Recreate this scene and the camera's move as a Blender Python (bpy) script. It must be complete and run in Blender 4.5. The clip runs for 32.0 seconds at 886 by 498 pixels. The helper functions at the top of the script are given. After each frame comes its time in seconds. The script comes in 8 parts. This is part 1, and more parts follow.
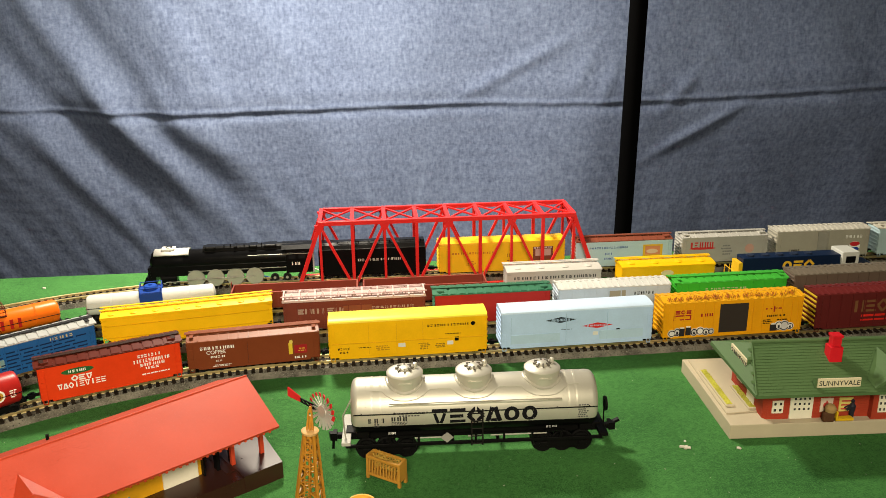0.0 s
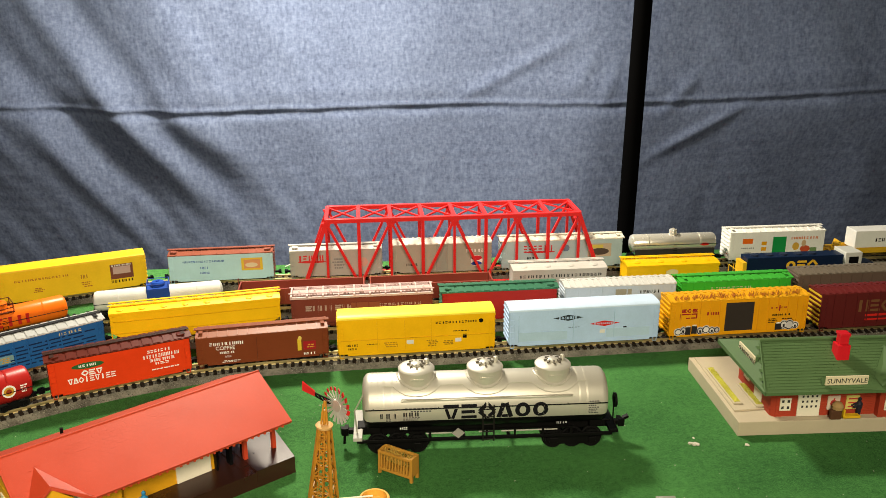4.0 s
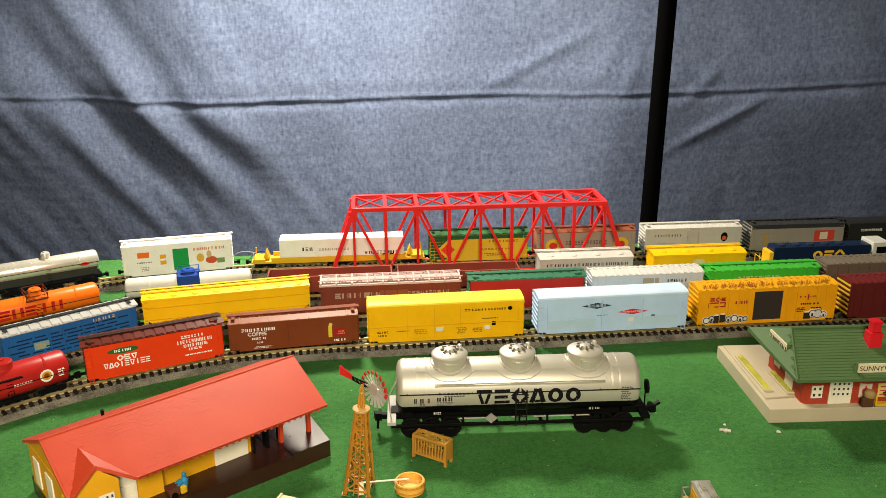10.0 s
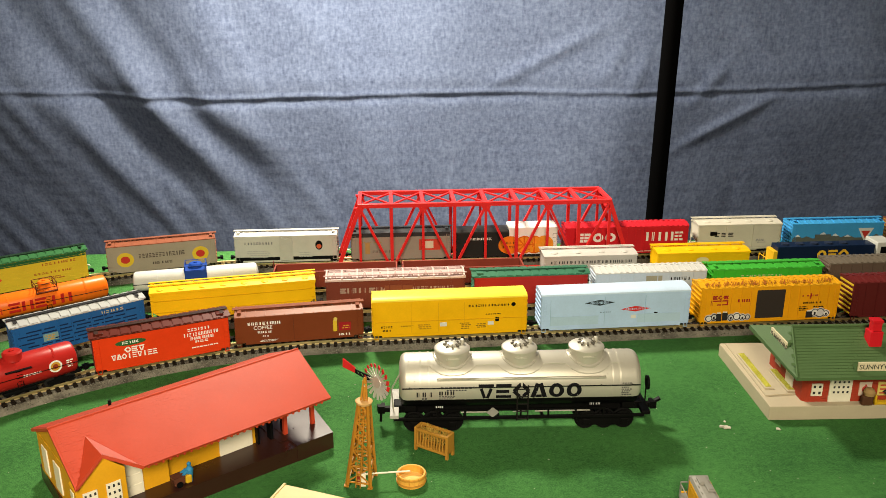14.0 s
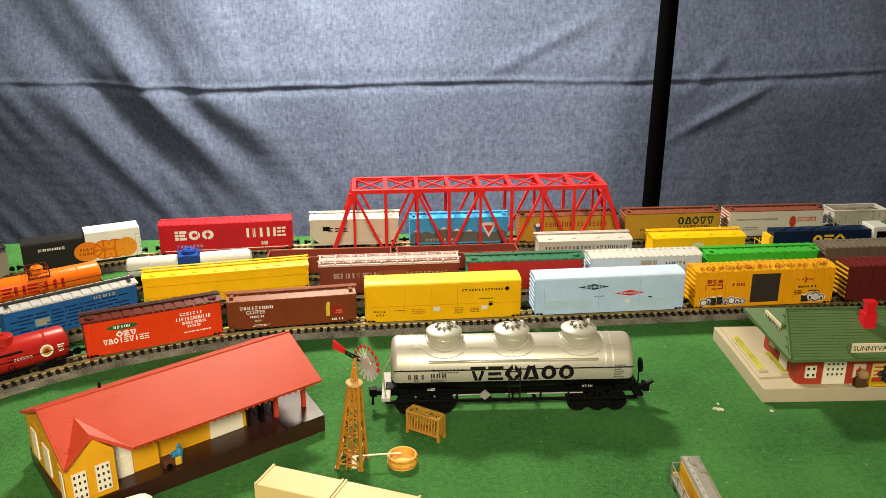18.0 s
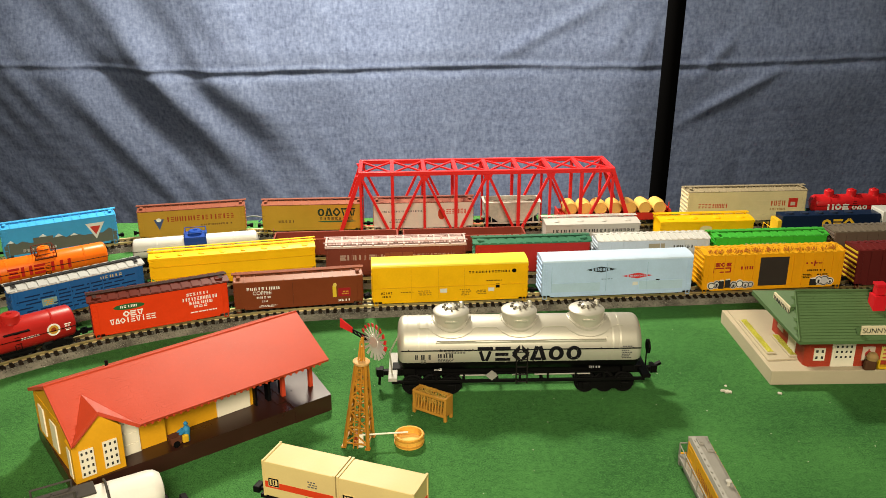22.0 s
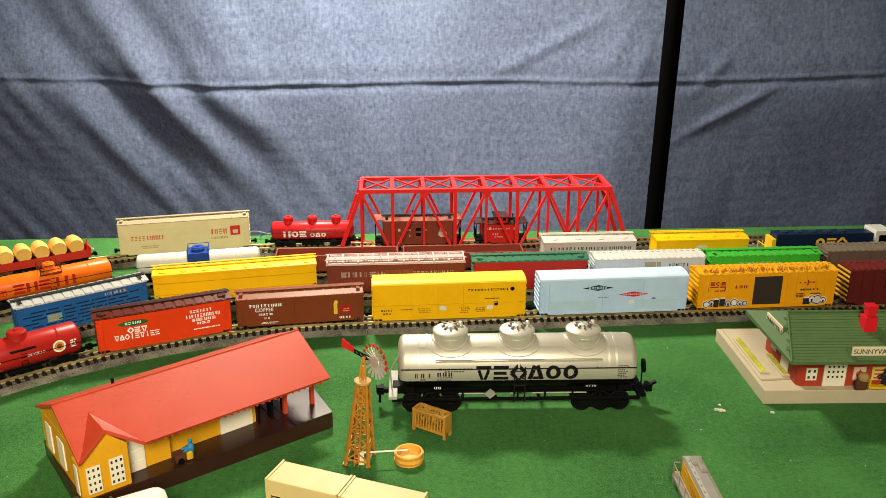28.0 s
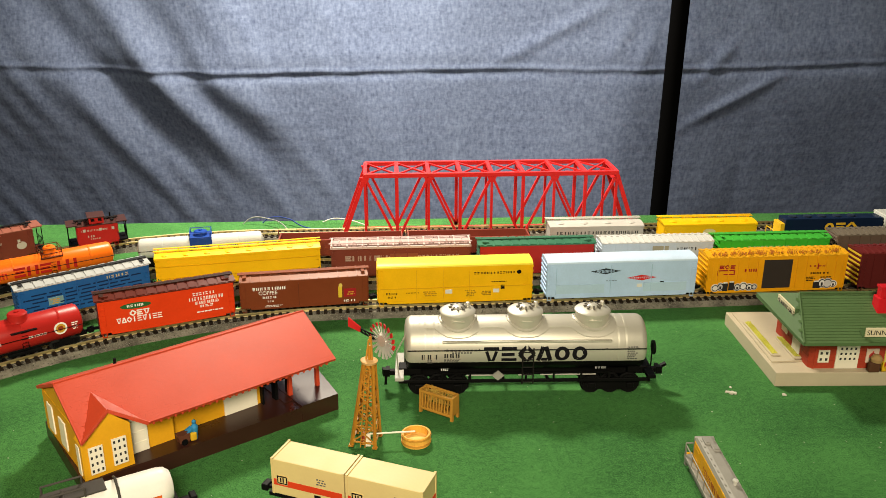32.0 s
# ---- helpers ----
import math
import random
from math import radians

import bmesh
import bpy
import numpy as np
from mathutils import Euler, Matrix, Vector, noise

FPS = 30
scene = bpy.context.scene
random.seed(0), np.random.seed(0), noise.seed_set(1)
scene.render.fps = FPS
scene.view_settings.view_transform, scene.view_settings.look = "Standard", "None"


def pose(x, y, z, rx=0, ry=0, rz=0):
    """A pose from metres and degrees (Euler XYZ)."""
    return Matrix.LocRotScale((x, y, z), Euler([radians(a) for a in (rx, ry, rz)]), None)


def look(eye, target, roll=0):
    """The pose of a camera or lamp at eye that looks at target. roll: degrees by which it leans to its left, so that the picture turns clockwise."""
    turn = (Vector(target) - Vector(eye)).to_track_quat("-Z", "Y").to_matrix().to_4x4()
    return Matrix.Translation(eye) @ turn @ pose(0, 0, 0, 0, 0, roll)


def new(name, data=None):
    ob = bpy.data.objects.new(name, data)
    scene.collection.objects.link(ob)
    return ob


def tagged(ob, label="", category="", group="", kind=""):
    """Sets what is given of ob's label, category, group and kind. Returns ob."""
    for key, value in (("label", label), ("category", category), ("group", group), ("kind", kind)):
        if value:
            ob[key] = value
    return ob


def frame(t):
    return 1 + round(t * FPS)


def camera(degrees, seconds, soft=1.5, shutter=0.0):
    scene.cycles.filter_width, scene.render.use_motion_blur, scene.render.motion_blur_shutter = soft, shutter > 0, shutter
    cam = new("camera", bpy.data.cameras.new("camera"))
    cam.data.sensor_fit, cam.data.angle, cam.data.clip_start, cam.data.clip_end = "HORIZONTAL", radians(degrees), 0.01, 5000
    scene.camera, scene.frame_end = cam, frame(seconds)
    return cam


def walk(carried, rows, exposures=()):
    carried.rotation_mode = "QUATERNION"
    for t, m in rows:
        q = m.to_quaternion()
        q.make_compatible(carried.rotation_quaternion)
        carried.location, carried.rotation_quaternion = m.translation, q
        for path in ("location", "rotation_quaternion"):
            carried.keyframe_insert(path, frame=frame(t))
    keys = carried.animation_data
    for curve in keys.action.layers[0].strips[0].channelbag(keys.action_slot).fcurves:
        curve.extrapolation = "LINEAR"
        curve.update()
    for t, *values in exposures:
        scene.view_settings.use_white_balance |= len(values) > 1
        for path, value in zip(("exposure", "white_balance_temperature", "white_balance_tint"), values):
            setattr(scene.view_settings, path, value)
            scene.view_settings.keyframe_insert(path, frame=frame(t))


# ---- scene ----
cam = camera(55.142, 32.0, soft=0.75)


def view(x, y, z, yaw, pitch, roll):
    return pose(x, y, z, 90 + pitch, 0, yaw) @ pose(0, 0, 0, 0, 0, roll)


PATH = [
    (0, -0.06311, -0.65103, 0.24546, -5.109, -17.943, -0.701),
    (0.5, -0.06577, -0.65184, 0.24669, -5.216, -17.900, -0.565),
    (1, -0.06728, -0.65181, 0.24570, -5.259, -17.860, -0.625),
    (1.5, -0.06789, -0.65102, 0.24492, -5.462, -17.951, -0.655),
    (2, -0.06788, -0.65140, 0.24469, -5.546, -17.929, -0.547),
    (2.5, -0.06897, -0.65185, 0.24382, -5.596, -17.883, -0.376),
    (3, -0.07128, -0.65202, 0.24400, -5.676, -17.884, -0.262),
    (3.5, -0.07256, -0.65335, 0.24457, -5.608, -17.877, -0.239),
    (5.5, -0.07488, -0.65281, 0.24145, -5.435, -17.862, -0.287),
    (6, -0.07662, -0.65331, 0.24144, -5.362, -17.842, -0.220),
    (6.5, -0.07779, -0.65430, 0.24148, -5.152, -17.852, -0.300),
    (7, -0.07874, -0.65502, 0.24185, -5.157, -17.820, -0.156),
    (7.5, -0.07982, -0.65567, 0.24220, -5.007, -17.811, -0.090),
    (8, -0.08012, -0.65478, 0.24227, -5.051, -17.950, -0.169),
    (8.5, -0.08124, -0.65587, 0.24238, -4.818, -18.015, -0.279),
    (9, -0.08261, -0.65559, 0.24237, -4.665, -18.145, -0.325),
    (9.5, -0.08451, -0.65611, 0.24205, -4.687, -18.241, -0.339),
    (10, -0.08468, -0.65644, 0.24147, -4.667, -18.295, -0.365),
    (10.5, -0.08608, -0.65692, 0.24159, -4.973, -18.391, -0.232),
    (11, -0.08543, -0.65705, 0.24034, -4.378, -18.507, -0.475),
    (11.5, -0.08784, -0.65830, 0.24138, -4.020, -18.560, -0.385),
    (12, -0.09055, -0.65859, 0.24258, -3.727, -18.577, -0.258),
    (12.5, -0.09113, -0.65946, 0.24214, -3.676, -18.694, -0.022),
    (13, -0.09203, -0.65800, 0.23980, -3.716, -18.624, 0.159),
    (13.5, -0.09015, -0.65981, 0.24105, -3.906, -18.611, 0.220),
    (14, -0.08242, -0.66174, 0.24197, -4.067, -18.445, -0.078),
    (14.5, -0.07615, -0.66205, 0.24183, -4.320, -18.537, -0.071),
    (16.5, -0.07751, -0.66197, 0.23724, -4.331, -18.661, -0.335),
    (17, -0.07702, -0.66217, 0.23675, -4.341, -18.728, -0.277),
    (17.5, -0.07816, -0.66207, 0.23671, -4.163, -18.772, -0.250),
    (18, -0.07746, -0.66178, 0.23532, -4.012, -18.880, -0.237),
    (18.5, -0.07790, -0.66211, 0.23483, -3.992, -19.011, -0.242),
    (19, -0.07740, -0.66221, 0.23393, -3.987, -19.183, -0.333),
    (19.5, -0.07628, -0.66140, 0.23203, -4.124, -19.358, -0.268),
    (20, -0.07664, -0.66156, 0.23169, -3.958, -19.438, -0.406),
    (20.5, -0.07775, -0.66064, 0.23059, -3.939, -19.516, -0.331),
    (21, -0.07719, -0.66196, 0.23061, -3.773, -19.671, -0.321),
    (21.5, -0.07826, -0.66104, 0.23060, -3.746, -19.738, -0.223),
    (22, -0.07884, -0.66145, 0.23022, -3.659, -19.632, -0.109),
    (22.5, -0.07866, -0.66103, 0.22991, -3.743, -19.601, -0.099),
    (23, -0.07973, -0.66071, 0.22898, -3.665, -19.495, 0.001),
    (23.5, -0.08157, -0.66082, 0.23057, -3.685, -19.426, -0.034),
    (24, -0.08263, -0.66056, 0.22930, -3.568, -19.351, -0.034),
    (24.5, -0.08316, -0.66111, 0.22979, -3.693, -19.247, -0.008),
    (25, -0.08252, -0.66018, 0.22842, -3.684, -19.251, 0.110),
    (25.5, -0.08250, -0.66197, 0.23474, -3.731, -19.049, 0.177),
    (27.5, -0.08131, -0.66899, 0.24082, -3.889, -18.967, 0.279),
    (28, -0.08030, -0.66792, 0.23962, -3.803, -19.070, 0.214),
    (28.5, -0.08064, -0.66705, 0.23804, -3.752, -19.052, 0.266),
    (29, -0.08091, -0.66748, 0.23762, -3.619, -19.092, 0.167),
    (29.5, -0.08158, -0.66750, 0.23693, -3.631, -19.120, 0.085),
    (30, -0.08180, -0.66651, 0.23403, -3.764, -19.171, 0.057),
    (30.5, -0.08051, -0.66644, 0.23319, -3.707, -19.199, -0.072),
    (31, -0.08083, -0.66554, 0.23223, -3.737, -19.360, -0.073),
    (31.5, -0.08156, -0.66520, 0.23216, -3.684, -19.459, 0.053),
    (32, -0.08357, -0.66376, 0.22916, -3.774, -19.369, 0.205),
]
walk(cam, [(r[0], view(*r[1:])) for r in PATH])

# ---- light ----
world = bpy.data.worlds.new("room_air")
scene.world = world
world.use_nodes = True
world.node_tree.nodes["Background"].inputs[0].default_value = (0.85, 0.9, 1.0, 1)
world.node_tree.nodes["Background"].inputs[1].default_value = 0.003
scene.view_settings.exposure = 0.0


def area_lamp(name, eye, target, size, watts, colour, spread=180):
    d = bpy.data.lights.new(name, "AREA")
    d.spread = radians(spread)
    d.shape, d.size, d.energy, d.color = "DISK", size, watts, colour
    o = new(name, d)
    o.matrix_world = look(eye, target)
    return o


area_lamp("work_lamp", (-0.14, 0.16, 0.45), (-0.13, 0.19, 0.0), 0.11, 9.2, (1.0, 0.90, 0.72))
area_lamp("room_lamp", (-0.10, -1.02, 0.52), (-0.20, -0.30, 0.0), 0.34, 5.5, (1.0, 0.865, 0.63), 125)

# ---- materials ----
def mat(name, colour, rough=0.5, metal=0.0, vary=0.12, grain=900.0, bump=0.05, coat=0.0, per_object=0.0, spec=0.15):
    """Plastic, paint, metal: two scales of colour variation, fine relief and uneven gloss."""
    m = bpy.data.materials.new(name)
    m.use_nodes = True
    nt = m.node_tree
    n, ln = nt.nodes, nt.links
    b = n["Principled BSDF"]
    b.inputs["Metallic"].default_value = metal
    b.inputs["Coat Weight"].default_value = coat
    b.inputs["Specular IOR Level"].default_value = spec if max(colour) > 0.02 else 0.06
    tc = n.new("ShaderNodeTexCoord")
    big = n.new("ShaderNodeTexNoise")
    big.inputs["Scale"].default_value, big.inputs["Detail"].default_value = grain * 0.08, 5
    fine = n.new("ShaderNodeTexNoise")
    fine.inputs["Scale"].default_value, fine.inputs["Detail"].default_value = grain, 3
    for k in (big, fine):
        ln.new(tc.outputs["Object"], k.inputs["Vector"])
    mix = n.new("ShaderNodeMath")
    mix.operation = "MULTIPLY_ADD"
    ln.new(fine.outputs["Fac"], mix.inputs[0])
    mix.inputs[1].default_value = 0.4
    ln.new(big.outputs["Fac"], mix.inputs[2])
    ramp = n.new("ShaderNodeMapRange")
    ramp.inputs["From Min"].default_value, ramp.inputs["From Max"].default_value = 0.4, 1.0
    ramp.inputs["To Min"].default_value, ramp.inputs["To Max"].default_value = 1 - vary, 1 + vary
    ln.new(mix.outputs[0], ramp.inputs["Value"])
    val = ramp.outputs["Result"]
    if per_object:
        info = n.new("ShaderNodeObjectInfo")
        r2 = n.new("ShaderNodeMapRange")
        r2.inputs["To Min"].default_value, r2.inputs["To Max"].default_value = 1 - per_object, 1 + per_object
        ln.new(info.outputs["Random"], r2.inputs["Value"])
        mu = n.new("ShaderNodeMath")
        mu.operation = "MULTIPLY"
        ln.new(val, mu.inputs[0])
        ln.new(r2.outputs["Result"], mu.inputs[1])
        val = mu.outputs[0]
    col = n.new("ShaderNodeVectorMath")
    col.operation = "SCALE"
    col.inputs[0].default_value = colour
    ln.new(val, col.inputs["Scale"])
    ln.new(col.outputs[0], b.inputs["Base Color"])
    rr = n.new("ShaderNodeMapRange")
    rr.inputs["To Min"].default_value, rr.inputs["To Max"].default_value = max(0.03, rough - 0.1), min(1, rough + 0.12)
    ln.new(big.outputs["Fac"], rr.inputs["Value"])
    ln.new(rr.outputs["Result"], b.inputs["Roughness"])
    if bump:
        bp = n.new("ShaderNodeBump")
        bp.inputs["Strength"].default_value, bp.inputs["Distance"].default_value = bump, 0.0003
        ln.new(fine.outputs["Fac"], bp.inputs["Height"])
        ln.new(bp.outputs["Normal"], b.inputs["Normal"])
    return m


MATS = {}


def paint(colour, rough=0.42, metal=0.0, vary=0.09):
    """One shared paint for each colour."""
    key = (tuple(colour), rough, metal)
    if key not in MATS:
        MATS[key] = mat("paint", colour, rough, metal, vary)
    return MATS[key]


WHITE, OFFWHITE, CREAM = (0.75, 0.75, 0.72), (0.62, 0.61, 0.56), (0.68, 0.56, 0.32)
BLACK, DARK = (0.004, 0.004, 0.0045), (0.015, 0.015, 0.017)
YELLOW, AMBER, GOLD = (0.74, 0.40, 0.004), (0.68, 0.31, 0.005), (0.5, 0.27, 0.03)
RED, DEEPRED, ORANGE = (0.55, 0.02, 0.015), (0.28, 0.012, 0.015), (0.75, 0.14, 0.008)
VERMILION, BROWN, RUST, MAROON = (0.62, 0.042, 0.007), (0.16, 0.036, 0.012), (0.2, 0.058, 0.024), (0.09, 0.012, 0.012)
SKY, PALEBLUE, BLUE, NAVY = (0.40, 0.55, 0.77), (0.45, 0.6, 0.78), (0.012, 0.08, 0.28), (0.005, 0.014, 0.042)
GREEN, LIME, DARKGREEN = (0.01, 0.19, 0.05), (0.04, 0.40, 0.03), (0.015, 0.09, 0.03)
GREY, SILVER, STEEL = (0.35, 0.35, 0.34), (0.55, 0.54, 0.5), (0.25, 0.25, 0.25)


# ---- building blocks; all sizes below are millimetres ----
def box(bm, x0, x1, y0, y1, z0, z1, bevel=0.0):
    vs = [bm.verts.new((x, y, z)) for x in (x0, x1) for y in (y0, y1) for z in (z0, z1)]
    fs = [bm.faces.new([vs[i] for i in q]) for q in ((0, 1, 3, 2), (4, 6, 7, 5), (0, 4, 5, 1), (2, 3, 7, 6), (0, 2, 6, 4), (1, 5, 7, 3))]
    if bevel:
        es = list({e for f in fs for e in f.edges})
        bmesh.ops.bevel(bm, geom=es, offset=bevel, segments=2, affect="EDGES", profile=0.5)
    return bm


def tube(bm, p, q, r, seg=8, r2=None):
    """A round bar from p to q."""
    p, q = Vector(p), Vector(q)
    d = q - p
    m = Matrix.Translation((p + q) / 2) @ d.to_track_quat("Z", "Y").to_matrix().to_4x4()
    bmesh.ops.create_cone(bm, cap_ends=True, segments=seg, radius1=r, radius2=r if r2 is None else r2, depth=d.length, matrix=m)
    return bm


def bar(bm, p, q, w, h, up=(0, 0, 1)):
    """A rectangular bar from p to q, w across and h along up."""
    p, q = Vector(p), Vector(q)
    d = (q - p).normalized()
    s = d.cross(Vector(up))
    s = s.normalized() if s.length > 1e-6 else Vector((1, 0, 0))
    u = s.cross(d)
    vs = [bm.verts.new(c + s * a * w / 2 + u * b * h / 2) for c in (p, q) for a, b in ((-1, -1), (1, -1), (1, 1), (-1, 1))]
    for k in ((3, 2, 1, 0), (4, 5, 6, 7), (0, 1, 5, 4), (1, 2, 6, 5), (2, 3, 7, 6), (3, 0, 4, 7)):
        bm.faces.new([vs[i] for i in k])
    return bm


def prism(bm, pts, axis, a, b):
    """A polygon drawn out from a to b along axis ('x': pts are y,z; 'y': pts are x,z; 'z': pts are x,y)."""
    put = {"x": lambda u, v, t: (t, u, v), "y": lambda u, v, t: (u, t, v), "z": lambda u, v, t: (u, v, t)}[axis]
    lo = [bm.verts.new(put(u, v, a)) for u, v in pts]
    hi = [bm.verts.new(put(u, v, b)) for u, v in pts]
    n = len(pts)
    bm.faces.new(lo)
    bm.faces.new(hi[::-1])
    for i in range(n):
        bm.faces.new((lo[i], hi[i], hi[(i + 1) % n], lo[(i + 1) % n]))
    bmesh.ops.recalc_face_normals(bm, faces=bm.faces)
    return bm


def lathe(bm, profile, centre, axis="z", seg=28):
    """A profile of (radius, height) turned round an axis through centre."""
    cx, cy, cz = centre
    rings = []
    for r, h in profile:
        ring = []
        for i in range(seg):
            a = 2 * math.pi * i / seg
            u, v = r * math.cos(a), r * math.sin(a)
            ring.append(bm.verts.new({"z": (cx + u, cy + v, cz + h), "x": (cx + h, cy + u, cz + v), "y": (cx + u, cy + h, cz + v)}[axis]))
        rings.append(ring)
    for a, b in zip(rings, rings[1:]):
        for i in range(seg):
            bm.faces.new((a[i], a[(i + 1) % seg], b[(i + 1) % seg], b[i]))
    bm.faces.new(rings[0][::-1])
    bm.faces.new(rings[-1])
    bmesh.ops.recalc_face_normals(bm, faces=bm.faces)
    return bm


def mesh_of(name, bm, material, smooth=False):
    bmesh.ops.scale(bm, vec=(0.001, 0.001, 0.001), verts=bm.verts)
    me = bpy.data.meshes.new(name)
    bm.to_mesh(me)
    bm.free()
    me.materials.append(material)
    if smooth:
        me.shade_smooth()
        me.set_sharp_from_angle(angle=radians(35))
    return me


def part(name, bm, material, parent, label="", smooth=False):
    ob = new(name, mesh_of(name, bm, material, smooth))
    ob.parent = parent
    return tagged(ob, label)


def again(name, mesh, parent, x=0, y=0, z=0, rz=0, rx=0, ry=0):
    """One more object on a shared mesh."""
    ob = new(name, mesh)
    ob.parent = parent
    ob.matrix_basis = pose(x / 1000, y / 1000, z / 1000, rx, ry, rz)
    return ob


def thing(name, label, category, group="", x=0, y=0, z=0, rz=0, kind=""):
    ob = new(name)
    ob.empty_display_size = 0.01
    ob.matrix_basis = pose(x / 1000, y / 1000, z / 1000, 0, 0, rz)
    return tagged(ob, label, category, group, kind)


B = bmesh.new


def word(text, height, material, parent, m, name="lettering"):
    """Raised letters of that height in millimetres, their left foot at the pose m."""
    cu = bpy.data.curves.new(name, "FONT")
    cu.body, cu.size, cu.extrude = text, height * 1.38 / 1000, 0.00008
    tmp = new(name, cu)
    bpy.context.view_layer.update()
    me = bpy.data.meshes.new_from_object(tmp.evaluated_get(bpy.context.evaluated_depsgraph_get()))
    bpy.data.objects.remove(tmp)
    me.materials.clear()
    me.materials.append(material)
    ob = new(name, me)
    ob.parent = parent
    ob.matrix_basis = m
    return ob


# ---- rolling stock: origin on the rail tops, under the middle; the shown side faces -y ----
BLACKPLASTIC = mat("black_plastic", BLACK, 0.45, 0, 0.2)
WHEELMETAL = mat("wheel_metal", (0.018, 0.018, 0.018), 0.4, 0.2)
W = 18.6


def wheel_mesh(r=3.0, name="wheel"):
    bm = B()
    lathe(bm, [(0.5, -1.0), (r, -1.0), (r, -0.1), (r + 0.4, 0.0), (r + 0.4, 0.4), (0.5, 0.4)], (0, 0, 0), "y", 14)
    return mesh_of(name, bm, WHEELMETAL, True)


WHEEL = wheel_mesh()


def truck_mesh():
    bm = B()
    for s in (-1, 1):
        prism(bm, [(-7.5, 2.4), (-6.5, 1.7), (6.5, 1.7), (7.5, 2.4), (7.5, 4.0), (3, 4.4), (2.4, 5.4), (-2.4, 5.4), (-3, 4.4), (-7.5, 4.0)], "y", s * 6.2 - 0.5, s * 6.2 + 0.5)
        for x in (-5.6, 5.6):
            box(bm, x - 1.1, x + 1.1, s * 6.9 - 0.5, s * 6.9 + 0.5, 2.0, 3.8)
    box(bm, -1.5, 1.5, -6.2, 6.2, 2.6, 4.6)
    return mesh_of("truck", bm, BLACKPLASTIC)


TRUCK = truck_mesh()


def coupler_mesh():
    bm = B()
    box(bm, 0, 4.2, -0.9, 0.9, 3.4, 4.8)
    prism(bm, [(3.2, -1.8), (5.6, -1.8), (5.6, -0.6), (4.4, -0.4), (4.4, 0.8), (5.4, 1.4), (5.0, 2.2), (3.2, 1.9)], "z", 2.8, 5.4)
    return mesh_of("coupler", bm, BLACKPLASTIC)


COUPLER = coupler_mesh()


def running_gear(car, L, inset=14):
    for s in (-1, 1):
        tr = again("truck", TRUCK, car, x=s * (L / 2 - inset))
        for x in (-5.6, 5.6):
            for y, r in ((-4.6, 0), (4.6, 180)):
                again("wheel", WHEEL, tr, x=x, y=y, z=3.0, rz=r)
        again("coupler", COUPLER, car, x=s * (L / 2), rz=0 if s > 0 else 180)
    bm = B()
    box(bm, -L / 2 + 4, L / 2 - 4, -2.2, 2.2, 2.6, 4.4)
    box(bm, -9, 9, -6, 6, 1.8, 4.0, 0.4)
    part("underframe", bm, BLACKPLASTIC, car)


def plain_shapes(kinds, x0, x1, z0, z1):
    """Quads of a row of plain shapes, one for each sign: v and a triangles, e level bars, d diamond, o ring, i upright, u two uprights, a blank for a gap."""
    w, h = (x1 - x0) / len(kinds), z1 - z0
    t = 0.25 * w
    quads = []

    def stroke(p, q, k):
        p, q = Vector(p), Vector(q)
        d = (q - p).normalized()
        s = Vector((-d.y, d.x)) * k / 2
        n = 4
        for j in range(n):
            a, b = p.lerp(q, j / n), p.lerp(q, (j + 1) / n)
            quads.append([tuple(a - s), tuple(b - s), tuple(b + s), tuple(a + s)])

    for i, c in enumerate(kinds):
        a, b = x0 + i * w + 0.05 * w, x0 + i * w + 0.91 * w
        m, lo, hi, mid = (a + b) / 2, z0, z1, (z0 + z1) / 2
        if c == "v":
            stroke((a, hi - t * 0.4), (b, hi - t * 0.4), t * 0.8)
            stroke((m - t * 0.3, lo), (a + t * 0.6, hi - t), t * 0.7)
            stroke((m + t * 0.3, lo), (b - t * 0.6, hi - t), t * 0.7)
        elif c == "a":
            stroke((a + t * 0.3, lo), (m - t * 0.3, hi), t)
            stroke((b - t * 0.3, lo), (m + t * 0.3, hi), t)
            stroke((a + t, lo + t * 0.4), (b - t, lo + t * 0.4), t * 0.8)
        elif c == "e":
            for f in (0.0, 0.5, 1.0):
                z = lo + t * 0.4 + (h - t * 0.8) * f
                stroke((a, z), (b - (w * 0.12 if f == 0.5 else 0), z), t * 0.8)
        elif c == "d":
            for p, q in (((a, mid), (m, hi)), ((m, hi), (b, mid)), ((b, mid), (m, lo)), ((m, lo), (a, mid))):
                stroke(p, q, t * 0.85)
        elif c == "o":
            for k in range(20):
                u, v = 2 * math.pi * k / 20, 2 * math.pi * (k + 1) / 20
                rx, rz = (b - a) / 2, h / 2
                quads.append([(m + (rx - e) * math.cos(g), mid + (rz - e * 0.8) * math.sin(g)) for g, e in ((u, 0), (v, 0), (v, t), (u, t))])
        elif c == "i":
            stroke((m, lo), (m, hi), t)
        elif c == "u":
            stroke((a + t / 2, lo), (a + t / 2, hi), t)
            stroke((b - t / 2, lo), (b - t / 2, hi), t)
    return quads


